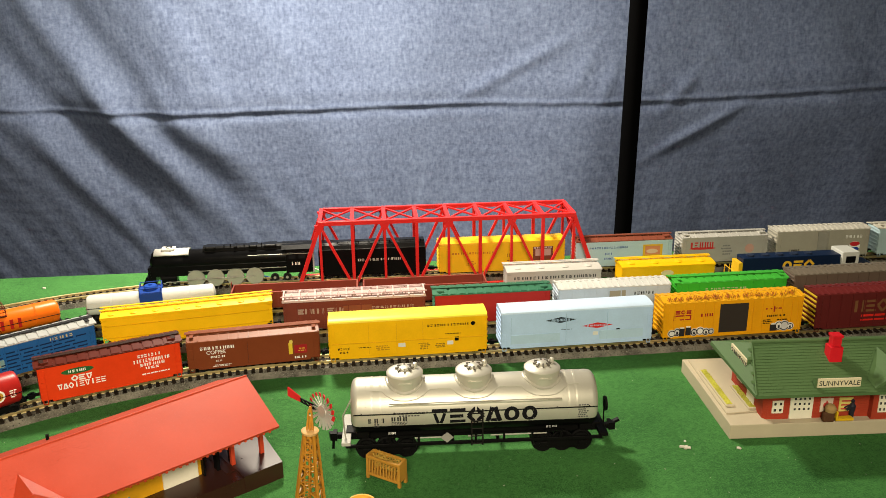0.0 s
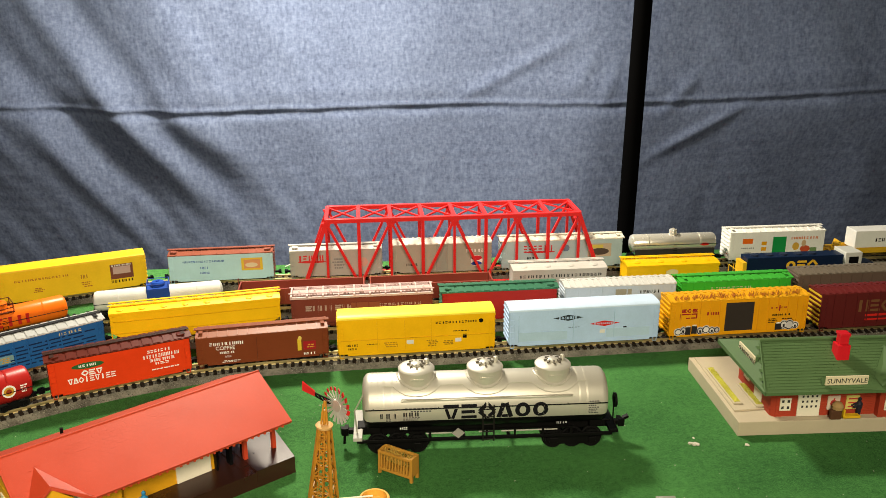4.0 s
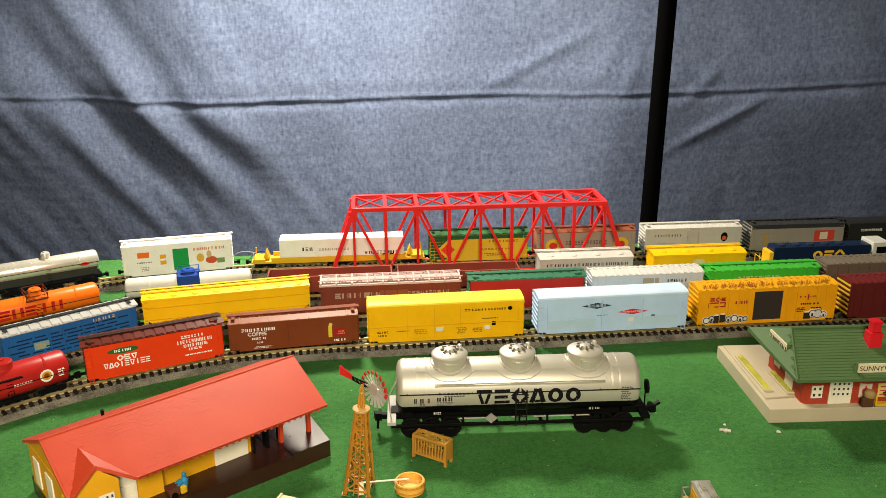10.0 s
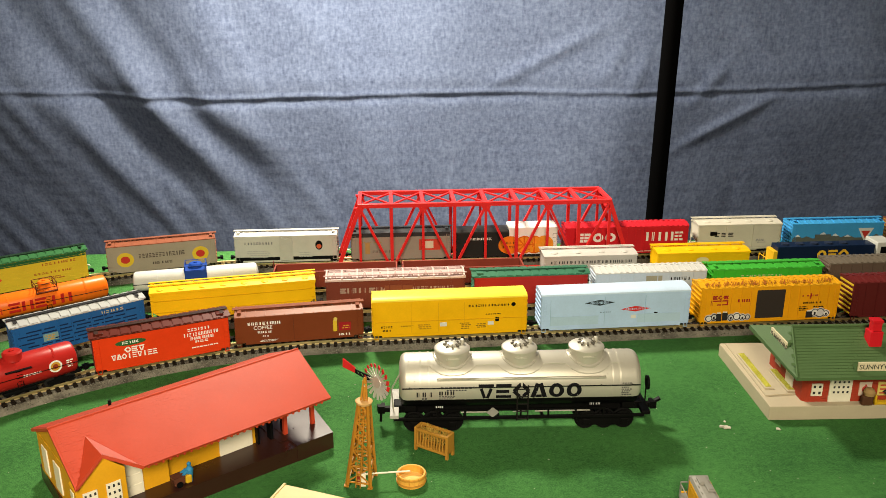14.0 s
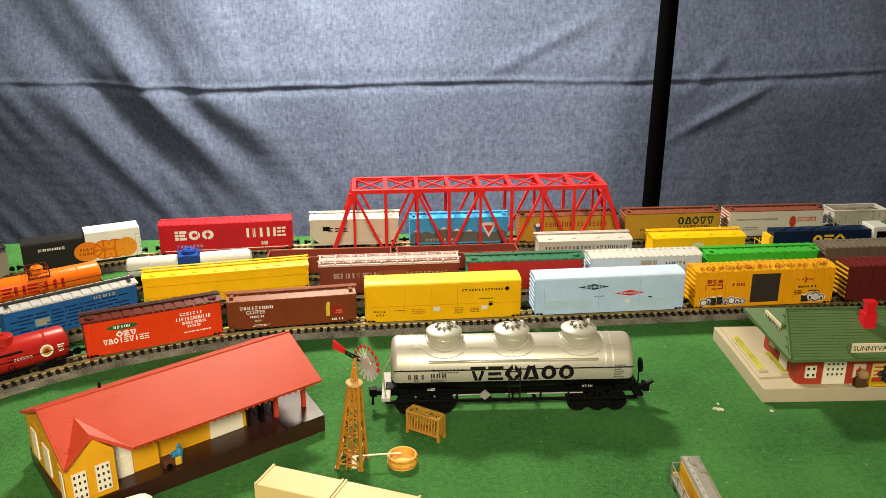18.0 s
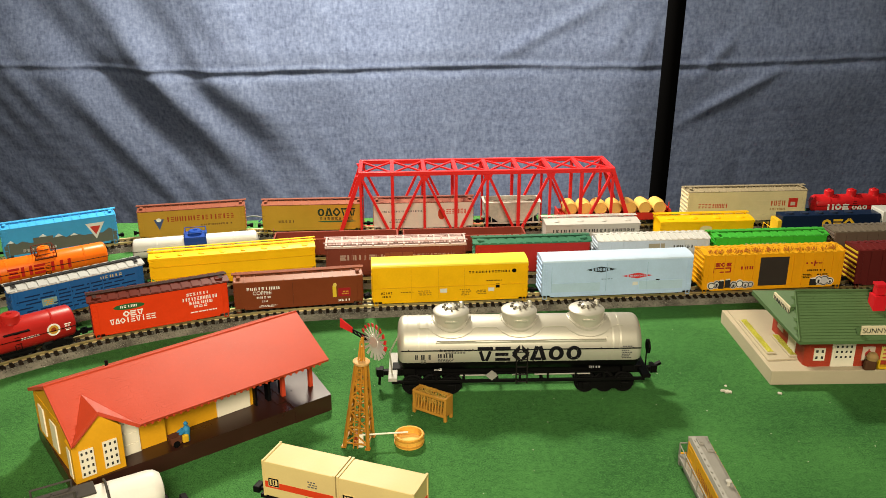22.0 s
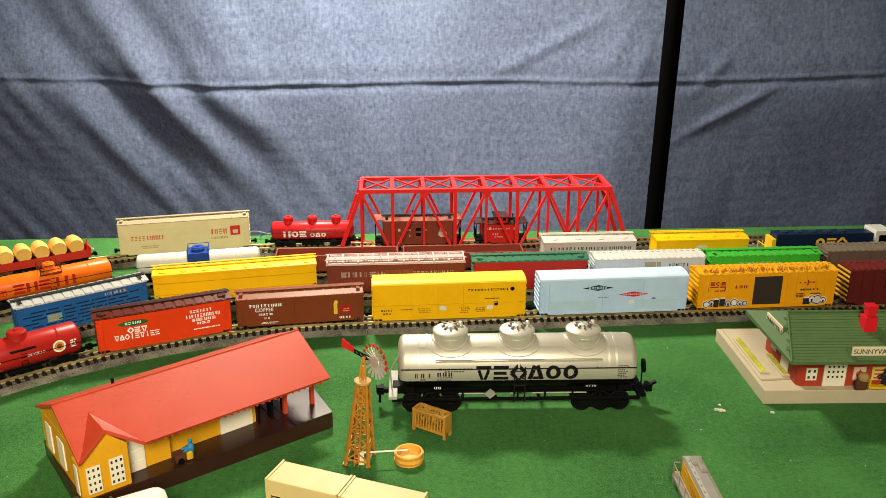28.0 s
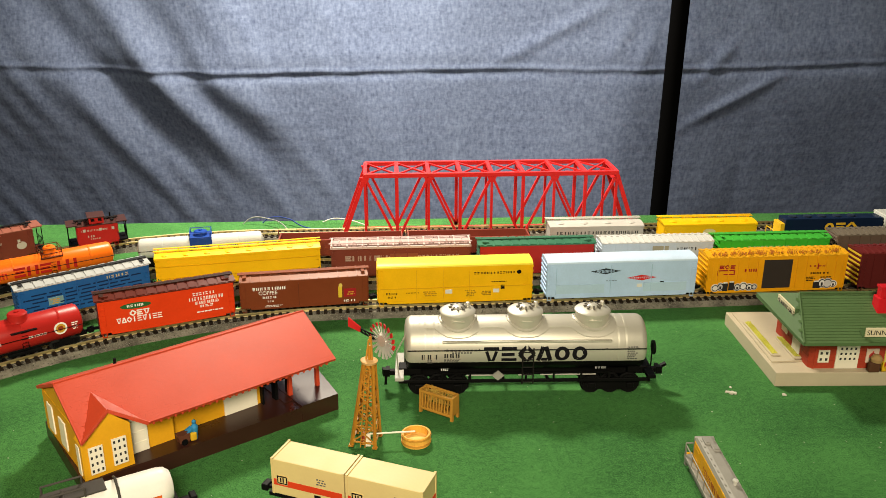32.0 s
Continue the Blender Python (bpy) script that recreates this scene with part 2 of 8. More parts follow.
def mark(car, kind, x0, x1, z0, z1, colour, n=0, y=None, proud=0.12):
    """A painted mark on the shown side: plate, oval, diamond, or a row of bars for writing."""
    y = -W / 2 - 0.02 if y is None else y
    bm = B()
    cx, cz, rx, rz = (x0 + x1) / 2, (z0 + z1) / 2, (x1 - x0) / 2, (z1 - z0) / 2
    if kind == "plate":
        box(bm, x0, x1, y - proud, y + 0.1, z0, z1)
        nm = "panel"
    elif kind == "oval":
        prism(bm, [(cx + rx * math.cos(k * math.pi / 12), cz + rz * math.sin(k * math.pi / 12)) for k in range(24)], "y", y - proud, y + 0.1)
        nm = "emblem"
    elif kind == "diamond":
        prism(bm, [(x0, cz), (cx, z0), (x1, cz), (cx, z1)], "y", y - proud, y + 0.1)
        nm = "emblem"
    elif kind == "tri":
        prism(bm, [(cx, z0), (x1, z1), (x0, z1)], "y", y - proud, y + 0.1)
        nm = "emblem"
    elif kind == "shapes":
        for poly in plain_shapes(n, x0, x1, z0, z1):
            prism(bm, poly, "y", y - proud, y + 0.1)
        nm = "lettering"
    elif kind == "bars":
        w = (x1 - x0) / n
        rnd = random.Random(int(x0 * 5 + z0 * 11 + n * 3))
        for i in range(n):
            a = x0 + i * w
            b, h, pick = a + w * (0.66 + 0.2 * rnd.random()), z1 - z0, rnd.random()
            if pick < 0.34:
                # two uprights
                for p, q in ((a, a + (b - a) * 0.36), (b - (b - a) * 0.36, b)):
                    box(bm, p, q, y - proud, y + 0.1, z0, z1)
            elif pick < 0.74:
                # level bars
                k = 3 if h > 1.8 else 2
                for j in range(k):
                    box(bm, a, b - (b - a) * 0.3 * rnd.random(), y - proud, y + 0.1, z0 + h * j / (k - 0.5), z0 + h * (j + 0.5) / (k - 0.5))
            else:
                box(bm, a + (b - a) * 0.3, a + (b - a) * 0.75, y - proud, y + 0.1, z0, z1)
        nm = "lettering"
    elif kind == "lines":
        h = (z1 - z0) / n
        rnd = random.Random(int(x0 * 7 + z0 * 3 + n))
        for i in range(n):
            a = x0 + (x1 - x0) * 0.25 * rnd.random()
            b = x1 - (x1 - x0) * 0.25 * rnd.random()
            k = a
            while k < b:
                w = min(b - k, 0.7 + 1.6 * rnd.random())
                box(bm, k, k + w, y - proud, y + 0.1, z0 + i * h, z0 + i * h + h * 0.5)
                k += w + 0.5
        nm = "lettering"
    elif kind == "slice":
        for k in range(8):
            a, b = k * math.pi / 4 + 0.12, (k + 1) * math.pi / 4 - 0.12
            m = (a + b) / 2
            bm = B()
            prism(bm, [(cx + rx * 0.15 * math.cos(m), cz + rz * 0.15 * math.sin(m))] + [(cx + rx * math.cos(a + (b - a) * j / 3), cz + rz * math.sin(a + (b - a) * j / 3)) for j in range(4)], "y", y - proud, y + 0.1)
            if k < 7:
                part("orange_slice", bm, paint(colour, 0.5), car)
        nm = "orange_slice"
    return part(nm, bm, paint(colour, 0.5), car)


def boxcar(name, label, L, H, body, roof, group="", style="walk", ribs=0, door=None, marks=(), end=None, category="freight car", rough=0.42, boards=0, vents=False, door_w=12, zb=3.0, gap=(0, 0), board=None):
    """A house car: body, two ends, roof, door, running board, trucks and couplers. style: walk, smooth, ribbed."""
    car = thing(name, label, category, group)
    mb, mr = paint(body, rough), paint(roof, rough - 0.06)
    bm = B()
    box(bm, -L / 2, L / 2, -W / 2, W / 2, zb, H, 0.35 if style != "smooth" else 0.5)
    box(bm, -L / 2 + 6, L / 2 - 6, -W / 2 - 0.12, W / 2 + 0.12, zb - 0.9, zb + 0.7)
    part("body", bm, mb, car)
    if ribs:
        bm = B()
        box(bm, -0.32, 0.32, -0.36, 0.04, zb + 0.8, H - 0.8)
        rib = mesh_of("rib", bm, mb)
        for i in range(ribs + 1):
            x = -L / 2 + 0.8 + (L - 1.6) * i / ribs
            if (door and abs(x) < door_w / 2 + 0.5) or gap[0] < x < gap[1]:
                continue
            again("rib", rib, car, x=x, y=-W / 2)
    if boards:
        bm = B()
        box(bm, -L / 2 + 0.3, L / 2 - 0.3, -0.12, 0.12, -0.12, 0.12)
        seam = mesh_of("board_seam", bm, mb)
        for i in range(1, boards):
            again("board_seam", seam, car, y=-W / 2, z=zb + (H - zb) * i / boards)
    bm = B()
    box(bm, -0.5, 0.5, -W / 2 + 1, W / 2 - 1, -0.75, 0.75, 0.3)
    end_rib = mesh_of("end_rib", bm, paint(end or body, rough))
    for s in (-1, 1):
        n = 7
        for i in range(n):
            again("end_rib", end_rib, car, x=s * L / 2, z=zb + 2 + (H - zb - 4) * i / (n - 1))
        bm = B()
        for k in range(6):
            z = zb + 1 + (H - zb - 3) * k / 5
            tube(bm, (s * (L / 2 - 0.6), -W / 2 - 0.22, z), (s * (L / 2 - 3.6), -W / 2 - 0.22, z), 0.13, 5)
        for q in (0.6, 3.6):
            tube(bm, (s * (L / 2 - q), -W / 2 - 0.22, zb + 0.6), (s * (L / 2 - q), -W / 2 - 0.22, H - 1.6), 0.13, 5)
        part("ladder", bm, mb, car)
    bm = B()
    if style == "smooth":
        prof = [(-W / 2, H - 0.6), (-W / 2 + 0.25, H + 0.5), (-W / 2 + 1.4, H + 1.2), (-W / 4, H + 1.7), (0, H + 1.9), (W / 4, H + 1.7), (W / 2 - 1.4, H + 1.2), (W / 2 - 0.25, H + 0.5), (W / 2, H - 0.6)]
        prism(bm, prof, "x", -L / 2, L / 2)
        part("roof", bm, mr, car, smooth=True)
    else:
        prism(bm, [(-W / 2 - 0.35, H - 0.3), (-W / 2 - 0.35, H + 0.25), (0, H + 1.9), (W / 2 + 0.35, H + 0.25), (W / 2 + 0.35, H - 0.3)], "x", -L / 2 - 0.2, L / 2 + 0.2)
        n = max(8, int(L / (4.6 if style == "ribbed" else 6.2)))
        wide = {"walk": 0.35, "panel": 3.5}.get(style, 1.5)
        for i in range(n + 1):
            x = -L / 2 + 0.6 + (L - 1.2) * i / n
            for s in (-1, 1):
                p, q = Vector((x, s * (W / 2 - 0.2), H + 0.35)), Vector((x, s * 1.6, H + 1.75))
                bar(bm, p, q, wide * 1.3, 0.8)
        part("roof", bm, mr, car)
    for sx in (-1, 1):
        for sy in (-1, 1):
            bm = B()
            x, y = sx * (L / 2 - 2.2), sy * (W / 2 - 0.3)
            for dx in (-1.2, 1.2):
                box(bm, x + dx - 0.2, x + dx + 0.2, y - 0.3, y + 0.3, zb - 2.3, zb + 0.2)
            box(bm, x - 1.4, x + 1.4, y - 0.3, y + 0.3, zb - 2.5, zb - 2.1)
            part("stirrup", bm, mb, car)
    if style in ("walk", "panel"):
        bm = B()
        for y in (-1.3, 0, 1.3):
            box(bm, -L / 2 - 1.4, L / 2 + 1.4, y - 0.55, y + 0.55, H + 2.5, H + 2.95)
        for s in (-1, 1):
            box(bm, s * (L / 2 - 3) - 1.2, s * (L / 2 - 3) + 1.2, -6.5, -1.6, H + 2.0, H + 2.4)
        for i in range(6):
            x = -L / 2 + 4 + (L - 8) * i / 5
            box(bm, x - 0.4, x + 0.4, -1.6, 1.6, H + 1.7, H + 2.5)
        part("running_board", bm, paint(board, 0.5) if board else mr, car)
    if vents:
        for sx in (-1, 1):
            bm = B()
            box(bm, sx * (L / 2 - 4.5) - 2.2, sx * (L / 2 - 4.5) + 2.2, -6.8, -2.4, H + 1.0, H + 2.3, 0.3)
            part("hatch", bm, mr, car)
    if door:
        bm = B()
        box(bm, -door_w / 2, door_w / 2, -W / 2 - 0.55, -W / 2 + 0.2, zb + 0.4, H - 1.0, 0.15)
        for i in range(4):
            z = zb + 3 + (H - zb - 6) * i / 3
            box(bm, -door_w / 2 + 0.6, door_w / 2 - 0.6, -W / 2 - 0.75, -W / 2, z - 0.25, z + 0.25)
        dr = part("door", bm, paint(door, rough), car)
        bm = B()
        tube(bm, (door_w / 2 - 1.4, -W / 2 - 0.95, zb + 2), (door_w / 2 - 1.4, -W / 2 - 0.95, H - 2.5), 0.2, 6)
        part("door_rod", bm, mb, dr)
        bm = B()
        box(bm, -door_w, door_w * 0.6, -W / 2 - 0.6, -W / 2 + 0.1, zb - 0.3, zb + 0.3)
        part("door_track", bm, mb, car)
    for i, k in enumerate(marks):
        mark(car, *k, **{"proud": 0.08 + 0.02 * i})
    running_gear(car, L)
    return car


def tank_car(name, label, L, r, body, domes, group="", dome_mat=None, frame=BLACK, marks=(), rough=0.35, zc=None, metal=0.0, category="tank car", dome_r=3.4, dome_h=3.6):
    """A tank on a frame: shell with bands, domes with hatches, ladder, rails, trucks."""
    car = thing(name, label, category, group)
    mb = paint(body, rough, metal)
    zc = r + 5.6 if zc is None else zc
    bm = B()
    e = L / 2
    lathe(bm, [(0.4, -e), (r * 0.62, -e + 0.7), (r * 0.9, -e + 1.7), (r, -e + 3.2), (r, e - 3.2), (r * 0.9, e - 1.7), (r * 0.62, e - 0.7), (0.4, e)], (0, 0, zc), "x", 32)
    part("tank_shell", bm, mb, car, smooth=True)
    for x in (-L * 0.3, 0, L * 0.3):
        bm = B()
        lathe(bm, [(r - 0.3, -0.5), (r + 0.18, -0.5), (r + 0.18, 0.5), (r - 0.3, 0.5)], (x, 0, zc), "x", 32)
        part("band", bm, mb, car, smooth=True)
    for x in domes:
        bm = B()
        lathe(bm, [(dome_r + 0.5, r - 1.6), (dome_r, r - 0.2), (dome_r, r + dome_h - 1.0), (dome_r * 0.85, r + dome_h - 0.2), (dome_r * 0.4, r + dome_h), (0.3, r + dome_h)], (x, 0, zc), "z", 24)
        d = part("dome", bm, paint(dome_mat, rough) if dome_mat else mb, car, smooth=True)
        bm = B()
        lathe(bm, [(1.3, r + dome_h - 0.2), (1.3, r + dome_h + 0.7), (0.2, r + dome_h + 0.9)], (x, 0, zc), "z", 14)
        part("hatch", bm, paint(dome_mat, rough) if dome_mat else mb, d, smooth=True)
    bm = B()
    box(bm, -e - 1, e + 1, -5.5, 5.5, 4.2, 5.6, 0.3)
    for s in (-1, 1):
        box(bm, s * (e - 3) - 3, s * (e - 3) + 3, -6.5, 6.5, 5.0, 7.6, 0.4)
    part("frame", bm, paint(frame), car)
    for s in (-1, 1):
        bm = B()
        tube(bm, (-e + 1, s * (r + 0.6), zc), (e - 1, s * (r + 0.6), zc), 0.22, 6)
        for k in range(5):
            x = -e + 3 + (L - 6) * k / 4
            tube(bm, (x, s * (r - 0.4), zc), (x, s * (r + 0.7), zc), 0.2, 5)
        part("handrail", bm, paint(frame), car)
    bm = B()
    for x in (-1.6, 1.6):
        tube(bm, (x, -r - 0.9, 4.5), (x, -r * 0.55, zc + r * 0.85), 0.2, 5)
    for k in range(7):
        tube(bm, (-1.6, -r - 0.9 + k * 0.08, 5 + k * 2.0), (1.6, -r - 0.9 + k * 0.08, 5 + k * 2.0), 0.16, 5)
    part("ladder", bm, paint(frame), car)
    for k in marks:
        mark(car, *k[:6], *(k[6:] or (0,)), y=-r - 0.02, proud=0.08 + 0.03 * marks.index(k))
    running_gear(car, L, 12)
    return car


def hopper(name, label, L, H, body, group="", roof=None, hatches=4, ribs=8, marks=(), rough=0.45, hatch_shape="round", smooth=False, walks=(-6.2, 6.2), hatch_y=-1.5, hatch_r=3.2, hatch_h=1.0):
    """A covered hopper: sloped end sheets, chutes, ribbed or smooth sides, roof with hatches and walk."""
    car = thing(name, label, "hopper car", group)
    mb = paint(body, rough)
    e = L / 2
    bm = B()
    prism(bm, [(-e + 1, 10), (-e + 9, 4.5), (e - 9, 4.5), (e - 1, 10), (e - 1, H), (-e + 1, H)], "y", -W / 2 + 0.4, W / 2 - 0.4)
    for s in (-1, 1):
        box(bm, -e, e, s * (W / 2 - 0.4) - 0.6, s * (W / 2 - 0.4) + 0.6, 3.6, 5.2)
        box(bm, -e, e, s * (W / 2 - 0.4) - 0.5, s * (W / 2 - 0.4) + 0.5, H - 1.2, H)
        for i in range(0 if smooth else ribs + 1):
            x = -e + 1.2 + (L - 2.4) * i / ribs
            box(bm, x - 0.35, x + 0.35, s * (W / 2 - 0.2) - 0.4, s * (W / 2 - 0.2) + 0.4, 5, H - 1)
    part("body", bm, mb, car)
    for x in (-L * 0.2, L * 0.2):
        bm = B()
        prism(bm, [(x - 8, 5), (x + 8, 5), (x + 2.4, 1.6), (x - 2.4, 1.6)], "y", -6.5, 6.5)
        part("chute", bm, mb, car)
    bm = B()
    prism(bm, [(-W / 2, H - 0.2), (-W / 2, H + 0.2), (-W / 4, H + 1.3), (0, H + 1.6), (W / 4, H + 1.3), (W / 2, H + 0.2), (W / 2, H - 0.2)], "x", -e, e)
    part("roof", bm, paint(roof or body, rough), car)
    for i in range(hatches):
        x = -e + L * (i + 0.5) / hatches
        bm = B()
        if hatch_shape == "round":
            lathe(bm, [(hatch_r, H + 0.4), (hatch_r, H + 1.0 + 0.9 * hatch_h), (hatch_r - 0.6, H + 1.2 + 1.2 * hatch_h), (0.2, H + 1.3 + 1.4 * hatch_h)], (x, hatch_y, 0), "z", 18)
        else:
            box(bm, x - L / hatches * 0.42, x + L / hatches * 0.42, -4.0, 3.0, H + 1.0, H + 2.4, 0.4)
        part("hatch", bm, paint(roof or body, rough), car, smooth=hatch_shape == "round")
    for s in (-1, 1):
        bm = B()
        y = walks[0] if s < 0 else walks[1]
        box(bm, -e - 1, e + 1, y - 0.9, y + 0.9, H + 2.2, H + 2.6)
        for k in range(9):
            x = -e + 2 + (L - 4) * k / 8
            box(bm, x - 0.4, x + 0.4, y - 0.7, y + 0.7, H + 0.8, H + 2.3)
        part("running_board", bm, paint(roof or body, rough), car)
        bm = B()
        for k in range(6):
            z = 5 + (H - 7) * k / 5
            tube(bm, (s * (e - 0.2), -W / 2 - 0.3, z), (s * (e - 3.4), -W / 2 - 0.3, z), 0.16, 5)
        part("ladder", bm, mb, car)
        bm = B()
        bar(bm, (s * (e - 0.8), -W / 2 + 1, 5), (s * (e - 0.8), -W / 2 + 1, H - 1), 0.7, 0.7, (1, 0, 0))
        bar(bm, (s * (e - 0.8), W / 2 - 1, 5), (s * (e - 0.8), W / 2 - 1, H - 1), 0.7, 0.7, (1, 0, 0))
        part("end_post", bm, mb, car)
    for i, k in enumerate(marks):
        mark(car, *k, **{"proud": 0.08 + 0.02 * i})
    running_gear(car, L, 11)
    return car


def gondola(name, label, L, H, body, group=""):
    car = thing(name, label, "gondola car", group)
    mb = paint(body, 0.5)
    e = L / 2
    bm = B()
    box(bm, -e, e, -W / 2, W / 2, 3.4, 5)
    for s in (-1, 1):
        box(bm, -e, e, s * (W / 2 - 0.4) - 0.4, s * (W / 2 - 0.4) + 0.4, 5, H)
        box(bm, -e, e, s * (W / 2 - 0.2) - 0.7, s * (W / 2 - 0.2) + 0.7, H - 0.9, H + 0.1)
        n = int(L / 8)
        for i in range(n + 1):
            x = -e + 0.8 + (L - 1.6) * i / n
            box(bm, x - 0.45, x + 0.45, s * (W / 2) - 0.5, s * (W / 2) + 0.5, 4, H - 0.5)
        box(bm, s * (e - 0.5) - 0.5, s * (e - 0.5) + 0.5, -W / 2, W / 2, 5, H)
    part("body", bm, mb, car)
    for s in (-1, 1):
        bm = B()
        tube(bm, (s * (e + 0.6), 3, H - 3), (s * (e + 0.6), 3, H + 3.5), 0.25, 6)
        lathe(bm, [(1.6, -0.2), (1.6, 0.2)], (s * (e + 0.6), 3, H + 3.5), "x", 14)
        part("brake_wheel", bm, mb, car)
    running_gear(car, L)
    return car


def flat_base(name, label, L, body, group="", category="flat car"):
    car = thing(name, label, category, group)
    bm = B()
    box(bm, -L / 2, L / 2, -W / 2 + 1, W / 2 - 1, 4.6, 6.4, 0.25)
    prism(bm, [(-L / 2 + 12, 4.6), (L / 2 - 12, 4.6), (L / 2 - 20, 2.6), (-L / 2 + 20, 2.6)], "y", -3, 3)
    for s in (-1, 1):
        for i in range(9):
            x = -L / 2 + 4 + (L - 8) * i / 8
            box(bm, x - 0.5, x + 0.5, s * (W / 2 - 0.9) - 0.4, s * (W / 2 - 0.9) + 0.4, 4.8, 6.2)
    part("deck", bm, paint(body), car)
    running_gear(car, L, 11)
    return car


# ---- the setting ----
def felt_material():
    m = bpy.data.materials.new("green_felt")
    m.use_nodes = True
    n, ln = m.node_tree.nodes, m.node_tree.links
    b = n["Principled BSDF"]
    tc = n.new("ShaderNodeTexCoord")
    a, c, d, e = (n.new("ShaderNodeTexNoise") for _ in range(4))
    a.inputs["Scale"].default_value, a.inputs["Detail"].default_value = 2400, 3
    c.inputs["Scale"].default_value, c.inputs["Detail"].default_value = 16, 6
    d.inputs["Scale"].default_value, d.inputs["Detail"].default_value = 1150, 5
    e.inputs["Scale"].default_value, e.inputs["Detail"].default_value = 330, 3
    for k in (a, c, d, e):
        ln.new(tc.outputs["Object"], k.inputs["Vector"])
    r = n.new("ShaderNodeValToRGB")
    r.color_ramp.elements[0].position, r.color_ramp.elements[0].color = 0.36, (0.016, 0.070, 0.018, 1)
    r.color_ramp.elements[1].position, r.color_ramp.elements[1].color = 0.68, (0.082, 0.258, 0.064, 1)
    mx = n.new("ShaderNodeMath")
    mx.operation = "MULTIPLY_ADD"
    ln.new(d.outputs["Fac"], mx.inputs[0])
    mx.inputs[1].default_value = 0.40
    m2 = n.new("ShaderNodeMath")
    m2.operation = "MULTIPLY_ADD"
    ln.new(c.outputs["Fac"], m2.inputs[0])
    m2.inputs[1].default_value, m2.inputs[2].default_value = 0.3, -0.238
    m4 = n.new("ShaderNodeMath")
    m4.operation = "MULTIPLY_ADD"
    ln.new(e.outputs["Fac"], m4.inputs[0])
    m4.inputs[1].default_value = 0.20
    ln.new(m2.outputs[0], m4.inputs[2])
    ln.new(m4.outputs[0], mx.inputs[2])
    m3 = n.new("ShaderNodeMath")
    m3.operation = "MULTIPLY_ADD"
    ln.new(a.outputs["Fac"], m3.inputs[0])
    m3.inputs[1].default_value = 0.54
    ln.new(mx.outputs[0], m3.inputs[2])
    ln.new(m3.outputs[0], r.inputs["Fac"])
    ln.new(r.outputs["Color"], b.inputs["Base Color"])
    b.inputs["Roughness"].default_value = 0.95
    b.inputs["Specular IOR Level"].default_value = 0.12
    b.inputs["Sheen Weight"].default_value = 0.0
    b.inputs["Sheen Roughness"].default_value = 0.5
    bp = n.new("ShaderNodeBump")
    bp.inputs["Strength"].default_value, bp.inputs["Distance"].default_value = 0.35, 0.0004
    ln.new(a.outputs["Fac"], bp.inputs["Height"])
    ln.new(bp.outputs["Normal"], b.inputs["Normal"])
    return m


bm = B()
box(bm, -1250, 1400, -1180, 70, -24, 0)
part("ground", bm, felt_material(), None)
tagged(bpy.data.objects["ground"], "green felt sheet covering the train table", "table top", kind="structure")

# plain room around the table
WALLPAINT = mat("wall_paint", (0.16, 0.15, 0.135), 0.8, 0, 0.06, 20, 0.05)
CARPET = mat("carpet", (0.12, 0.11, 0.10), 0.95, 0, 0.2, 200, 0.3)
for nm, b6, mm in (("floor", (-2200, 2200, -2600, 1200, -800, -750), CARPET), ("ceiling", (-2200, 2200, -2600, 1200, 1650, 1700), WALLPAINT),
                   ("wall_north", (-2200, 2200, 1200, 1260, -750, 1650), WALLPAINT), ("wall_south", (-2200, 2200, -2660, -2600, -750, 1650), WALLPAINT),
                   ("wall_west", (-2260, -2200, -2600, 1200, -750, 1650), WALLPAINT), ("wall_east", (2200, 2260, -2600, 1200, -750, 1650), WALLPAINT)):
    bm = B()
    box(bm, *b6)
    tagged(part(nm, bm, mm, None), "plain painted room surface round the table", "wall", kind="structure")


